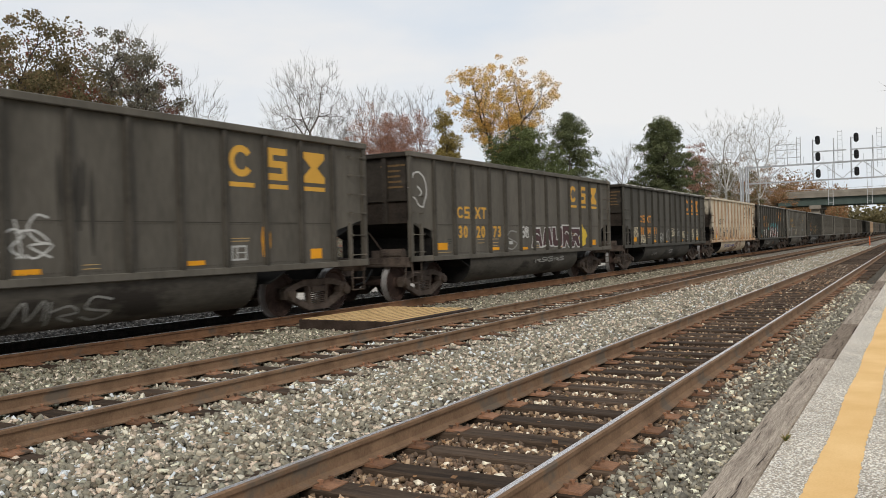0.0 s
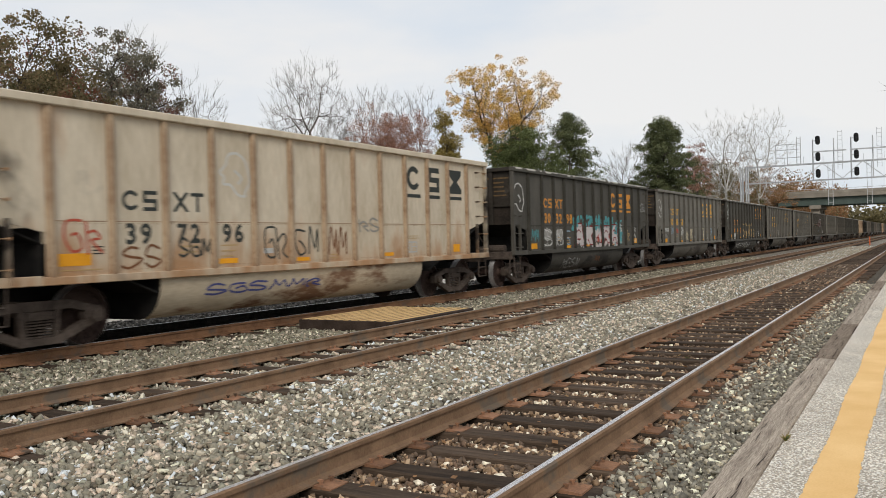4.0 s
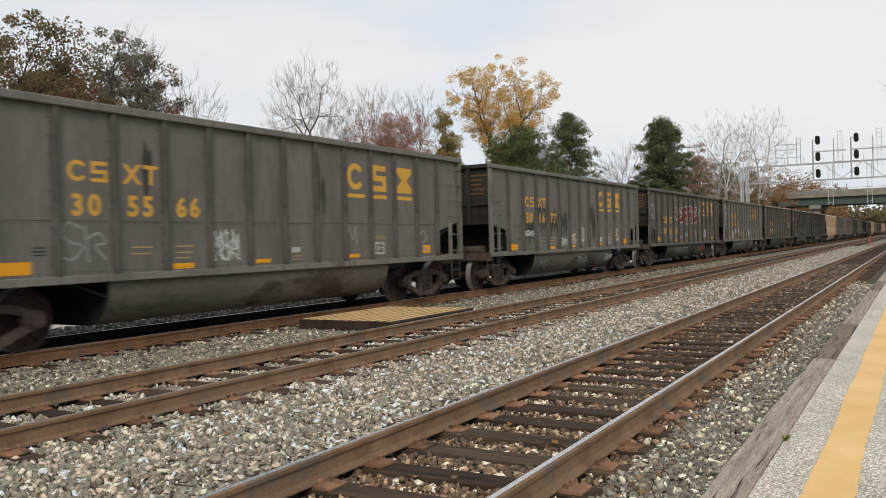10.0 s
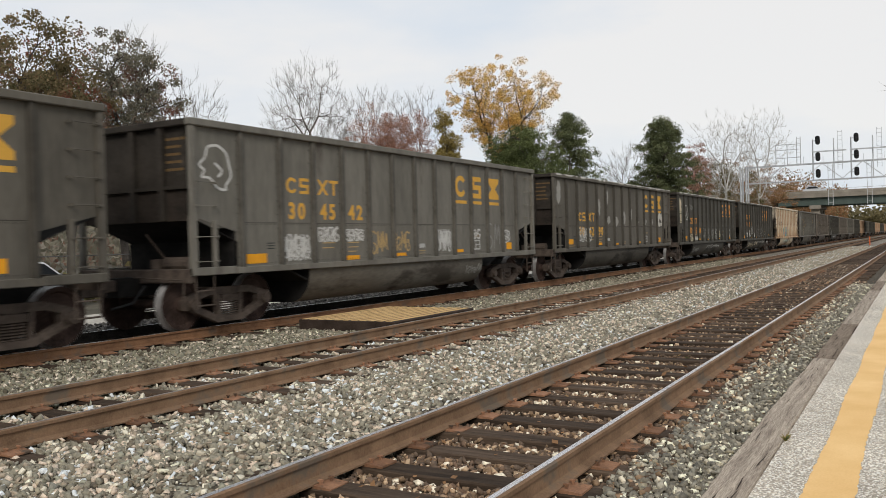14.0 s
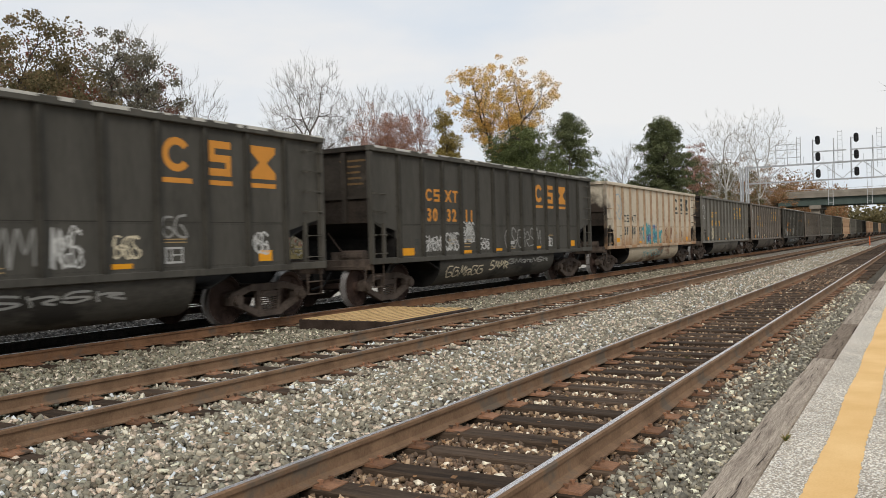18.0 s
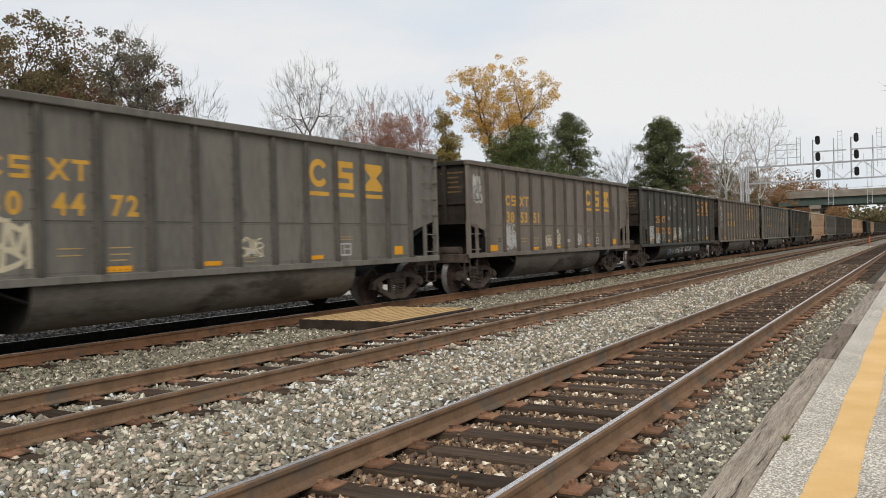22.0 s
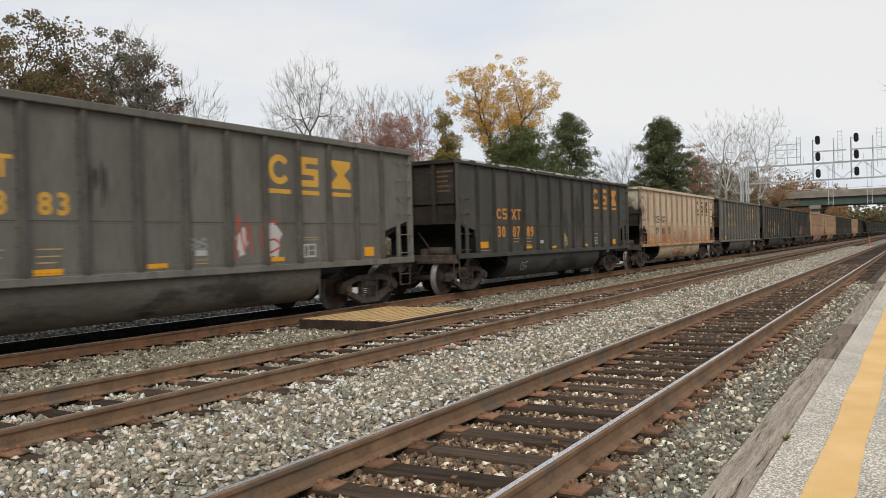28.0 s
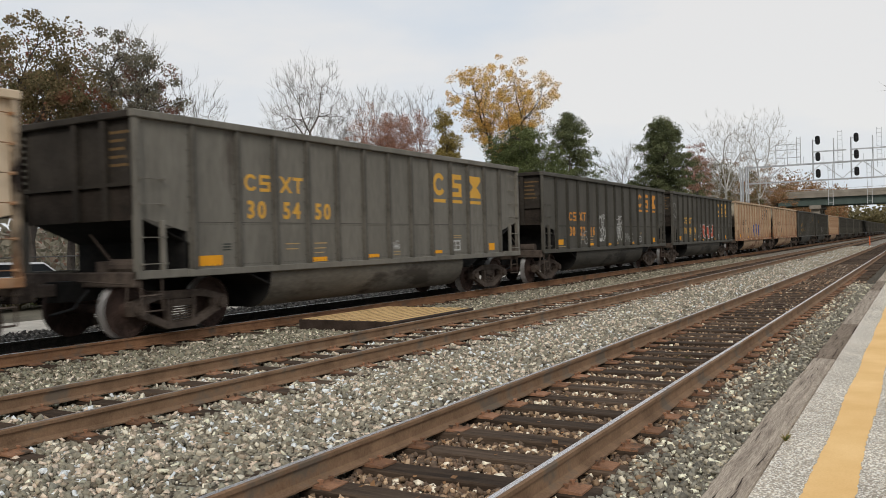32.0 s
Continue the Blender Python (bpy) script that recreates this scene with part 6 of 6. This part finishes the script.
# name, label, x, y, height, half width of the crown, its base as a share, bark, leaf, depth, leaves a cluster, leaf size, cluster size, trunk, form
TREES = [
    ("oak_tree", "large oak with brown and dull green autumn leaves", -33.2, 22.1, 12.4, 3.8, 0.22, BARK, "oak", 230, 120, 0.074, 0.62, 0.28, "wide"),
    ("oak_tree", "oak with thin grey-brown autumn leaves", -35.0, 28.5, 13.5, 3.3, 0.3, BARK, "oak_grey", 190, 110, 0.072, 0.52, 0.24, "wide"),
    ("oak_tree", "lower oak with rusty brown leaves", -37.0, 26.9, 11.8, 3.26, 0.3, BARK, "oak", 110, 100, 0.080, 0.58, 0.22, "wide"),
    ("bare_tree", "leafless tree behind the oaks", -40.0, 33.5, 15.6, 2.06, 0.3, BARK_BARE, None, 240, 0, 0.1, 0.5, 0.16, "vase"),
    ("bare_tree", "slender leafless tree behind the train", -40.0, 37.7, 13.4, 2.50, 0.2, BARK_BARE, None, 260, 0, 0.1, 0.5, 0.13, "vase"),
    ("bare_tree", "leafless tree with forked brown limbs", -38.0, 47.3, 15.0, 3.34, 0.25, BARK_BARE, None, 560, 0, 0.1, 0.5, 0.2, "vase"),
    ("bare_tree", "leafless tree with fine pale twigs", -42.0, 60.1, 17.0, 4.21, 0.2, BARK_BARE, "oak_grey", 420, 1, 0.05, 0.3, 0.14, "round"),
    ("bare_tree", "leafless tree with fine grey twigs", -42.0, 68.1, 18.3, 4.07, 0.2, BARK_BARE, None, 380, 0, 0.07, 0.3, 0.13, "round"),
    ("maple_tree", "round maple with fine dull red leaves and twigs", -33.3, 50.7, 12.6, 3.5, 0.2, BARK_RED, "red", 660, 80, 0.045, 0.52, 0.14, "round"),
    ("slim_tree", "slim tree with olive and yellow leaves", -31.2, 55.5, 12.6, 1.25, 0.2, BARK, "olive", 150, 100, 0.070, 0.45, 0.12, "round"),
    ("poplar_tree", "tall tree with golden yellow autumn leaves", -31.1, 64.8, 17.9, 4.7, 0.47, BARK, "yellow", 340, 88, 0.068, 0.60, 0.26, "vase"),
    ("bare_tree", "half-bare tree with a few yellow leaves", -33.0, 76.5, 17.4, 3.26, 0.2, BARK, "olive", 200, 14, 0.06, 0.5, 0.14, "round"),
    ("evergreen_tree", "broad dark green evergreen", -24.6, 54.1, 10.5, 5.6, 0.03, BARK, "green", 680, 90, 0.075, 0.62, 0.18, "lobed"),
    ("evergreen_tree", "dark green evergreen with a ragged outline", -26.0, 67.5, 12.5, 5.6, 0.05, BARK, "pine", 170, 85, 0.075, 0.52, 0.18, "cone"),
    ("pine_tree", "dense dark green pine with rounded boughs", -21.1, 79.1, 13.6, 3.8, 0.28, BARK, "pine", 560, 95, 0.082, 0.55, 0.2, "lobed"),
    ("maple_tree", "small tree with red autumn leaves", -25.0, 109.7, 14.9, 2.63, 0.3, BARK, "red", 120, 70, 0.075, 0.62, 0.13, "round"),
    ("bare_tree", "leafless brown tree by the fence", -27.0, 86.8, 12.7, 2.77, 0.2, BARK_BARE, None, 260, 0, 0.1, 0.4, 0.13, "vase"),
    ("brown_tree", "low tree with rusty brown leaves", -26.0, 121.4, 13.3, 6.82, 0.1, BARK, "brush", 190, 110, 0.1, 0.85, 0.16, "wide"),
    ("sycamore_tree", "pale leafless sycamore with white limbs", -21.0, 108.3, 17.6, 4.54, 0.25, BARK_PALE, None, 400, 0, 0.1, 0.4, 0.2, "vase"),
    ("sycamore_tree", "tall pale leafless sycamore beside the gantry", -20.0, 126.6, 20.2, 4.72, 0.25, BARK_PALE, "rust", 400, 1, 0.06, 0.4, 0.2, "vase"),
    ("brown_tree", "brown autumn tree near the gantry", -28.0, 166.2, 16.0, 9.67, 0.1, BARK, "rust", 230, 110, 0.12, 1.1, 0.18, "wide"),
    ("brown_tree", "brown autumn tree beyond the gantry", -34.0, 319.4, 21.8, 15.98, 0.1, BARK, "rust", 230, 110, 0.18, 1.6, 0.2, "wide"),
]
for i, (n, l, x, y, h, w, b, bark, leaf, tg, per, size, cl, tk, form) in enumerate(TREES):
    tree(n, l, x, y, h, w, h * b + 0.3, 31 + i, bark, leaf, tg, per, size, cl, tk, form, twig=0.011 if bark == BARK_PALE else 0.010)
tree("bare_tree", "leafless tree with a few dry leaves beyond the platform", 5.0, 70.0, 17.0, 6.5, 9.0, 77, BARK_BARE, "oak_grey", 150, 1, 0.10, 0.3, 0.2, "wide")


# ---- signal gantry ----
GY = 100.0
gantry = thing("signal_gantry", "galvanised steel lattice signal gantry across the tracks", "signal gantry")
for x in (-17.78, -17.18):
    for y in (GY, GY + 1.3):
        part("column", Shape().tube((x, y, GROUND - 0.3), (x, y, 9.1), 0.095, sides=8).mesh("column", GALVANISED), gantry)
for x in (12.0, 12.9):
    part("column", Shape().tube((x, GY, GROUND - 0.3), (x, GY, 9.1), 0.095, sides=8).mesh("column", GALVANISED), gantry)
for y in (GY, GY + 1.3):
    for z in (7.15, 9.0):
        part("chord", Shape().box(-17.3, 13.0, y - 0.045, y + 0.045, z - 0.045, z + 0.045).mesh("chord", GALVANISED), gantry)
for i in range(15):
    x = -17.2 + i * 2.0
    part("brace", Shape().tube((x, GY, 7.2 if i % 2 else 8.95), (x + 2.0, GY, 8.95 if i % 2 else 7.2), 0.045, sides=4).mesh("brace", GALVANISED), gantry)
    part("brace", Shape().tube((x, GY, 7.15), (x, GY + 1.3, 7.15), 0.04, sides=4).mesh("brace", GALVANISED), gantry)
    part("railing_post", Shape().tube((x, GY + 1.3, 9.0), (x, GY + 1.3, 9.9), 0.025, sides=4).mesh("railing_post", GALVANISED), gantry)


def signal(x, red):
    """A mast with three round black heads, a landing, and a hanging ladder beside it."""
    s = thing("railway_signal", "three black colour-light signal heads on a galvanised mast", "railway signal", "signals on the gantry")
    part("mast", Shape().tube((x - 0.55, GY - 0.1, 7.1), (x - 0.55, GY - 0.1, 11.6), 0.07, sides=8).mesh("mast", GALVANISED), s)
    part("mast", Shape().tube((x + 1.55, GY - 0.1, 7.1), (x + 1.55, GY - 0.1, 11.6), 0.06, sides=8).mesh("mast", GALVANISED), s)
    part("landing", Shape().box(x - 0.6, x + 2.8, GY - 0.5, GY - 0.3, 10.15, 10.28).mesh("landing", GALVANISED), s)
    for i, z in enumerate((11.45, 9.65, 7.82)):
        sh = Shape()
        n = 16
        ring = [(x + 0.24 * math.cos(2 * math.pi * k / n), z + 0.26 * math.sin(2 * math.pi * k / n) + (0.22 if math.sin(2 * math.pi * k / n) > 0 else -0.22)) for k in range(n)]
        sh.prism(ring, "y", GY - 0.75, GY - 0.35)
        head = part("signal_head", bevelled(sh, "signal_head", BLACK, 0.03), s, "black oval signal head")
        for dz in (0.28, 0.0, -0.28):
            part("hood", Shape().tube((x, GY - 1.0, z + dz), (x, GY - 0.75, z + dz), 0.11, sides=10).mesh("hood", BLACK), head)
        part("arm", Shape().tube((x - 0.55, GY - 0.1, z), (x, GY - 0.4, z), 0.04, sides=5).mesh("arm", GALVANISED), s)
    for dx in (1.95, 2.4):
        part("ladder_rail", Shape().tube((x + dx - 1.0, GY - 0.2, 4.3), (x + dx - 1.0, GY - 0.2, 9.0), 0.032, sides=5).mesh("ladder_rail", GALVANISED), s)
        part("ladder_rail", Shape().tube((x + dx, GY - 0.2, 8.2), (x + dx, GY - 0.2, 12.4), 0.025, sides=5).mesh("ladder_rail", GALVANISED), s)
    for i in range(9):
        part("rung", Shape().tube((x + 1.95, GY - 0.2, 8.65 + i * 0.45), (x + 2.4, GY - 0.2, 8.65 + i * 0.45), 0.02, sides=4).mesh("rung", GALVANISED), s)
        part("rung", Shape().tube((x + 0.95, GY - 0.2, 4.6 + i * 0.5), (x + 1.4, GY - 0.2, 4.6 + i * 0.5), 0.02, sides=4).mesh("rung", GALVANISED), s)


signal(-9.55, False)
signal(-5.76, True)
back = thing("signal_ladder", "galvanised ladder and landing frame on the gantry", "ladder frame")
for x in (-14.1, -12.9, -11.9, -11.5):
    part("post", Shape().tube((x, GY + 1.3, 9.0), (x, GY + 1.3, 11.4 if x < -12 else 12.2), 0.045, sides=5).mesh("post", GALVANISED), back)
for z in (9.9, 10.8, 11.4):
    part("rail", Shape().tube((-14.1, GY + 1.3, z), (-11.5, GY + 1.3, z), 0.035, sides=5).mesh("rail", GALVANISED), back)
for i in range(8):
    part("rung", Shape().tube((-11.9, GY + 1.3, 9.2 + i * 0.4), (-11.5, GY + 1.3, 9.2 + i * 0.4), 0.02, sides=4).mesh("rung", GALVANISED), back)

# ---- road bridge ----
BY = 188.0
bridge = thing("road_bridge", "concrete road bridge on dark green steel girders over the tracks", "bridge")
part("parapet", bevelled(Shape().box(-430, 420, BY - 0.3, BY, 9.3, 9.95), "parapet", CONCRETE, 0.05), bridge, "pale concrete parapet")
part("deck", Shape().box(-430, 420, BY - 0.5, BY + 14, 8.55, 9.3).mesh("deck", CONCRETE), bridge)
for i in range(5):
    y = BY + 0.3 + i * 2.7
    g = Shape().box(-26, 60, y - 0.03, y + 0.03, 7.0, 8.55).box(-26, 60, y - 0.22, y + 0.22, 6.95, 7.02).box(-26, 60, y - 0.22, y + 0.22, 8.5, 8.56)
    part("girder", g.mesh("girder", GIRDER), bridge, "dark green steel girder")
for i in range(3):
    part("pier", bevelled(Shape().box(-19.6, -18.0, BY + 0.6 + i * 4.5, BY + 2.1 + i * 4.5, -0.6, 6.3), "pier", CONCRETE, 0.05), bridge)
part("pier_cap", bevelled(Shape().box(-19.9, -17.7, BY - 0.2, BY + 12, 6.2, 6.94), "pier_cap", CONCRETE, 0.05), bridge)
part("abutment", Shape().prism([(-430, -0.9), (-24.5, -0.9), (-27.5, 6.9), (-27.5, 8.5), (-430, 8.5)], "y", BY + 0.2, BY + 13.5).mesh("abutment", CONCRETE), bridge)
for i in range(30):
    part("railing_post", Shape().box(-40 + i * 2.4, -39.92 + i * 2.4, BY - 0.2, BY - 0.1, 9.95, 10.3).mesh("railing_post", GALVANISED), bridge)
for z in (10.3,):
    part("railing", Shape().box(-40, 32, BY - 0.18, BY - 0.12, z - 0.04, z + 0.04).mesh("railing", GALVANISED), bridge)


# ---- brush, woods, what shows between the cars ----
def brush(name, label, strips, leaf, size, seed):
    """Thickets of small leaves in strips (x0, x1, y0, y1, height, number), with an uneven top."""
    rg = np.random.default_rng(seed)
    cs = []
    for x0, x1, y0, y1, h, n in strips:
        x, y = rg.uniform(x0, x1, n), rg.uniform(y0, y1, n)
        top = h * (0.62 + 0.3 * np.sin(x * 0.31 + y * 0.23 + seed) * np.sin(y * 0.11 + seed * 2) + 0.16 * np.sin(y * 0.9 + x))
        cs.append(np.stack([x, y, GROUND - 0.4 + np.maximum(0.2, top) * rg.uniform(0, 1, n) ** 0.7], 1))
    c = np.concatenate(cs)
    n = len(c)
    a = rg.normal(size=(n, 3))
    a /= np.linalg.norm(a, axis=1)[:, None]
    b = np.cross(a, rg.normal(size=(n, 3)))
    b /= np.linalg.norm(b, axis=1)[:, None]
    s = size * rg.uniform(0.5, 1.4, (n, 1))
    quad = np.stack([c - a * s, c + b * s * 0.6, c + a * s, c - b * s * 0.6], 1)
    return thing(name, label, "bushes", kind="stuff", me=fast_mesh(name, quad.reshape(-1, 3), np.arange(n * 4).reshape(-1, 4), LEAF[leaf]))


for word, spots in (("orange maple leaf on the rail", ((-2.05, 11.9, -0.03, 0.10),)), ("brown leaf on the ballast", ((-6.25, 10.4, -0.17, 0.09), (-5.05, 9.0, -0.175, 0.07), (-6.9, 8.1, -0.175, 0.06)))):
    for x, y, z, size in spots:
        blade = Shape()
        blade.v = [(size * (1.0 if k % 2 == 0 else 0.45) * math.cos(math.pi * k / 5), size * (1.0 if k % 2 == 0 else 0.45) * math.sin(math.pi * k / 5), 0.02 + 0.012 * (k % 3)) for k in range(10)] + [(0, 0, 0)]
        blade.f = [(k, (k + 1) % 10, 10) for k in range(10)]
        thing("fallen_leaf", f"dry curled {word}", "leaf", "large fallen leaves", me=blade.mesh("fallen_leaf", LEAF["rust"]), m=pose(x, y, z, 8, -6, 40 * x))
brush("brush", "brown and green roadside brush behind the tracks", [(-30, -24, 4, 40, 2.6, 9000), (-27, -20, 40, 110, 3.2, 9000), (-22, -17, 110, 180, 3.5, 5000)], "brush", 0.14, 3)
brush("green_brush", "low green bushes behind the tracks", [(-29, -25, 5, 60, 1.8, 4000), (-24, -19, 60, 150, 2.5, 3500)], "pine", 0.13, 4)
brush("far_woods", "distant autumn woods along the horizon", [(-110, -70, -40, 120, 8, 14000), (-90, -45, 120, 260, 11, 16000)], "oak_grey", 0.5, 5)
brush("orange_woods", "distant orange and rust autumn woods beyond the bridge", [(-70, -16.5, 215, 250, 16.5, 60000), (4, 80, 215, 250, 20, 20000)], "rust", 0.30, 6)
brush("end_woods", "far green and brown trees at the end of the line", [(-80, 60, 690, 760, 26, 9000)], "brush", 1.6, 7)

road = thing("service_road", "pale grey gravel service road beyond the tracks", "road", kind="structure", me=Shape().box(-19.4, -16.2, -60, 240, GROUND - 0.4, GROUND - 0.02).mesh("service_road", ROADWAY))


def parked_car(x, y, turn, colour, word, z=GROUND - 0.02, label="parked car on the gravel road", group="parked cars", tall=1.0):
    p = paint(f"car_paint_{word}", tuple(v * 0.85 for v in colour), colour, 0.7, 0.3, 0.0, 20)
    c = thing("car", f"{word} {label}", "car", group, m=pose(x, y, z, 0, 0, turn))
    ring = [(-2.2, 0.35), (2.2, 0.35), (2.25, 0.75), (1.9, 0.95), (1.0, 1.0), (0.4, 1.42), (-1.2, 1.45), (-1.8, 1.02), (-2.25, 0.95)]
    ring = [(a * (0.9 + 0.1 * tall), b * tall) for a, b in ring]
    part("body", bevelled(Shape().prism(ring, "x", -0.87, 0.87), "body", p, 0.06), c)
    glass = paint(f"car_glass_{word}", (0.02, 0.022, 0.025), (0.04, 0.043, 0.046), 1, 0.1, 0.0, 20)
    for s in (-1, 1):
        part("window", Shape().prism([(a, b * tall) for a, b in ((0.85, 1.02), (0.36, 1.36), (-1.12, 1.38), (-1.6, 1.03))], "x", s * 0.86, s * 0.878).mesh("window", glass), c)
        for wy in (-1.35, 1.35):
            part("wheel", Shape().tube((s * 0.70, wy, 0.31), (s * 0.89, wy, 0.31), 0.31, sides=16).mesh("wheel", BLACK), c)
    part("windscreen", Shape().prism([(a, b * tall) for a, b in ((0.98, 1.02), (0.42, 1.405), (0.40, 1.395), (0.96, 1.01))], "x", -0.72, 0.72).mesh("windscreen", glass), c)
    return c


part("far_abutment", Shape().prism([(420, -0.9), (38, -0.9), (36, 6.9), (36, 8.5), (420, 8.5)], "y", BY + 0.2, BY + 13.5).mesh("abutment", CONCRETE), bridge)
parked_car(-24.3, 8.3, 0, (0.30, 0.03, 0.03), "red")
parked_car(-24.0, 15.5, 0, (0.60, 0.60, 0.60), "white")
parked_car(-24.2, 26.0, 0, (0.30, 0.31, 0.33), "silver")
# cars that cross the bridge: the lane, and when each is over the tracks
crossing_cars = []
for word, colour, lane, when in (("white", (0.75, 0.75, 0.74), 2.0, 9.42), ("pale silver", (0.55, 0.56, 0.57), 5.0, 14.2), ("light grey", (0.45, 0.46, 0.47), 8.0, 25.2), ("cream white", (0.70, 0.68, 0.62), 11.0, 6.0)):
    crossing_cars.append((parked_car(-420, BY + lane, -90, colour, word, 9.3, "car driving across the road bridge", "cars on the bridge", 1.3), lane, when))

marker = thing("marker_post", "small orange marker post between the tracks", "marker post", me=Shape().tube((-4.9, 104.0, GROUND - 0.1), (-4.9, 104.0, 0.75), 0.06, sides=8).mesh("marker_post", plain("marker_orange", (0.75, 0.16, 0.05))))
weed = thing("weed_tuft", "small green weed tuft at the platform edge", "weed", m=pose(-0.86, 6.35, PLAT_Z))
for i in range(26):
    r = random.Random(i)
    a, n = r.uniform(0, 6.28), r.uniform(0.03, 0.075)
    sh = Shape()
    sh.v = [(0.01 * math.cos(a + 1.5), 0.03 * math.sin(i) + 0.01 * math.sin(a + 1.5), 0), (-0.01 * math.cos(a + 1.5), 0.03 * math.sin(i) - 0.01 * math.sin(a + 1.5), 0), (n * 0.7 * math.cos(a), 0.03 * math.sin(i) + n * 0.7 * math.sin(a), n * 0.6)]
    sh.f = [(0, 1, 2)]
    part("blade", sh.mesh("blade", LEAF["olive"] if i % 3 else LEAF["green"]), weed)
rg = np.random.default_rng(21)
n = 900
c = np.stack([np.concatenate([rg.uniform(T1 - 0.7, -1.2, n // 2), rg.uniform(-9.0, T1 - 0.9, n - n // 2)]), rg.uniform(3, 30, n), rg.normal(-0.185, 0.01, n)], 1)
a = rg.normal(size=(n, 3)) * (1, 1, 0.3)
a /= np.linalg.norm(a, axis=1)[:, None]
b = np.cross(a, np.tile((0, 0, 1.0), (n, 1)) + rg.normal(0, 0.4, (n, 3)))
sz = 0.028 * rg.uniform(0.5, 1.5, (n, 1))
thing("fallen_leaves", "scattered dry brown leaves on the ballast", "leaves", kind="stuff", me=fast_mesh("fallen_leaves", np.stack([c - a * sz, c + b * sz * 0.6, c + a * sz, c - b * sz * 0.6], 1).reshape(-1, 3), np.arange(n * 4).reshape(-1, 4), LEAF["rust"]))
fence = thing("chain_fence", "galvanised post and rail fence along the service road", "fence")
FENCE = paint("fence_steel", (0.06, 0.058, 0.055), (0.12, 0.117, 0.11), 2, 0.6, 0.1, 30)
for i in range(24):
    part("fence_post", Shape().tube((-22.9, 2 + i * 3.0, GROUND - 0.4), (-22.9, 2 + i * 3.0, 1.35), 0.035, sides=6).mesh("fence_post", FENCE), fence)
for z in (0.5, 1.3):
    part("fence_rail", Shape().tube((-22.9, 2, z), (-22.9, 71, z), 0.02, sides=5).mesh("fence_rail", FENCE), fence)


# ---- what moves ----
def motions():
    for k, car in enumerate(cars):
        y = car_start(k) + FORWARD["A" if k in TYPE_A else "B"]
        walk(car, [(t, pose(T3, y - train_way(t), 0)) for t in (0.0, 16.0, 32.0)])
    for car, lane, when in crossing_cars:
        place = lambda t: pose(min(410.0, max(-425.0, -13.5 + 31.0 * (t - when))), BY + lane, 9.3, 0, 0, -90)
        begin, end = max(0.0, when - 13.27), min(32.0, when + 13.66)
        walk(car, [(t, place(t)) for t in sorted({0.0, 32.0, round(begin, 2), round(end, 2), when - 3, when, when + 3})])
    for k, ws, w in wheelsets:
        # turned while the car is near enough for its wheels to show
        start = car_start(k)
        near = [i / 30 for i in range(961) if -14 < start - train_way(i / 30) < 34]
        rows = [(t, pose(0, w, 0.457) @ Matrix.Rotation(train_way(t) / 0.457, 4, "X")) for t in near]
        if rows:
            if near[0] > 0:
                rows.insert(0, (0.0, rows[0][1]))
            if near[-1] < 32:
                rows.append((32.0, rows[-1][1]))
            walk(ws, rows)


motions()
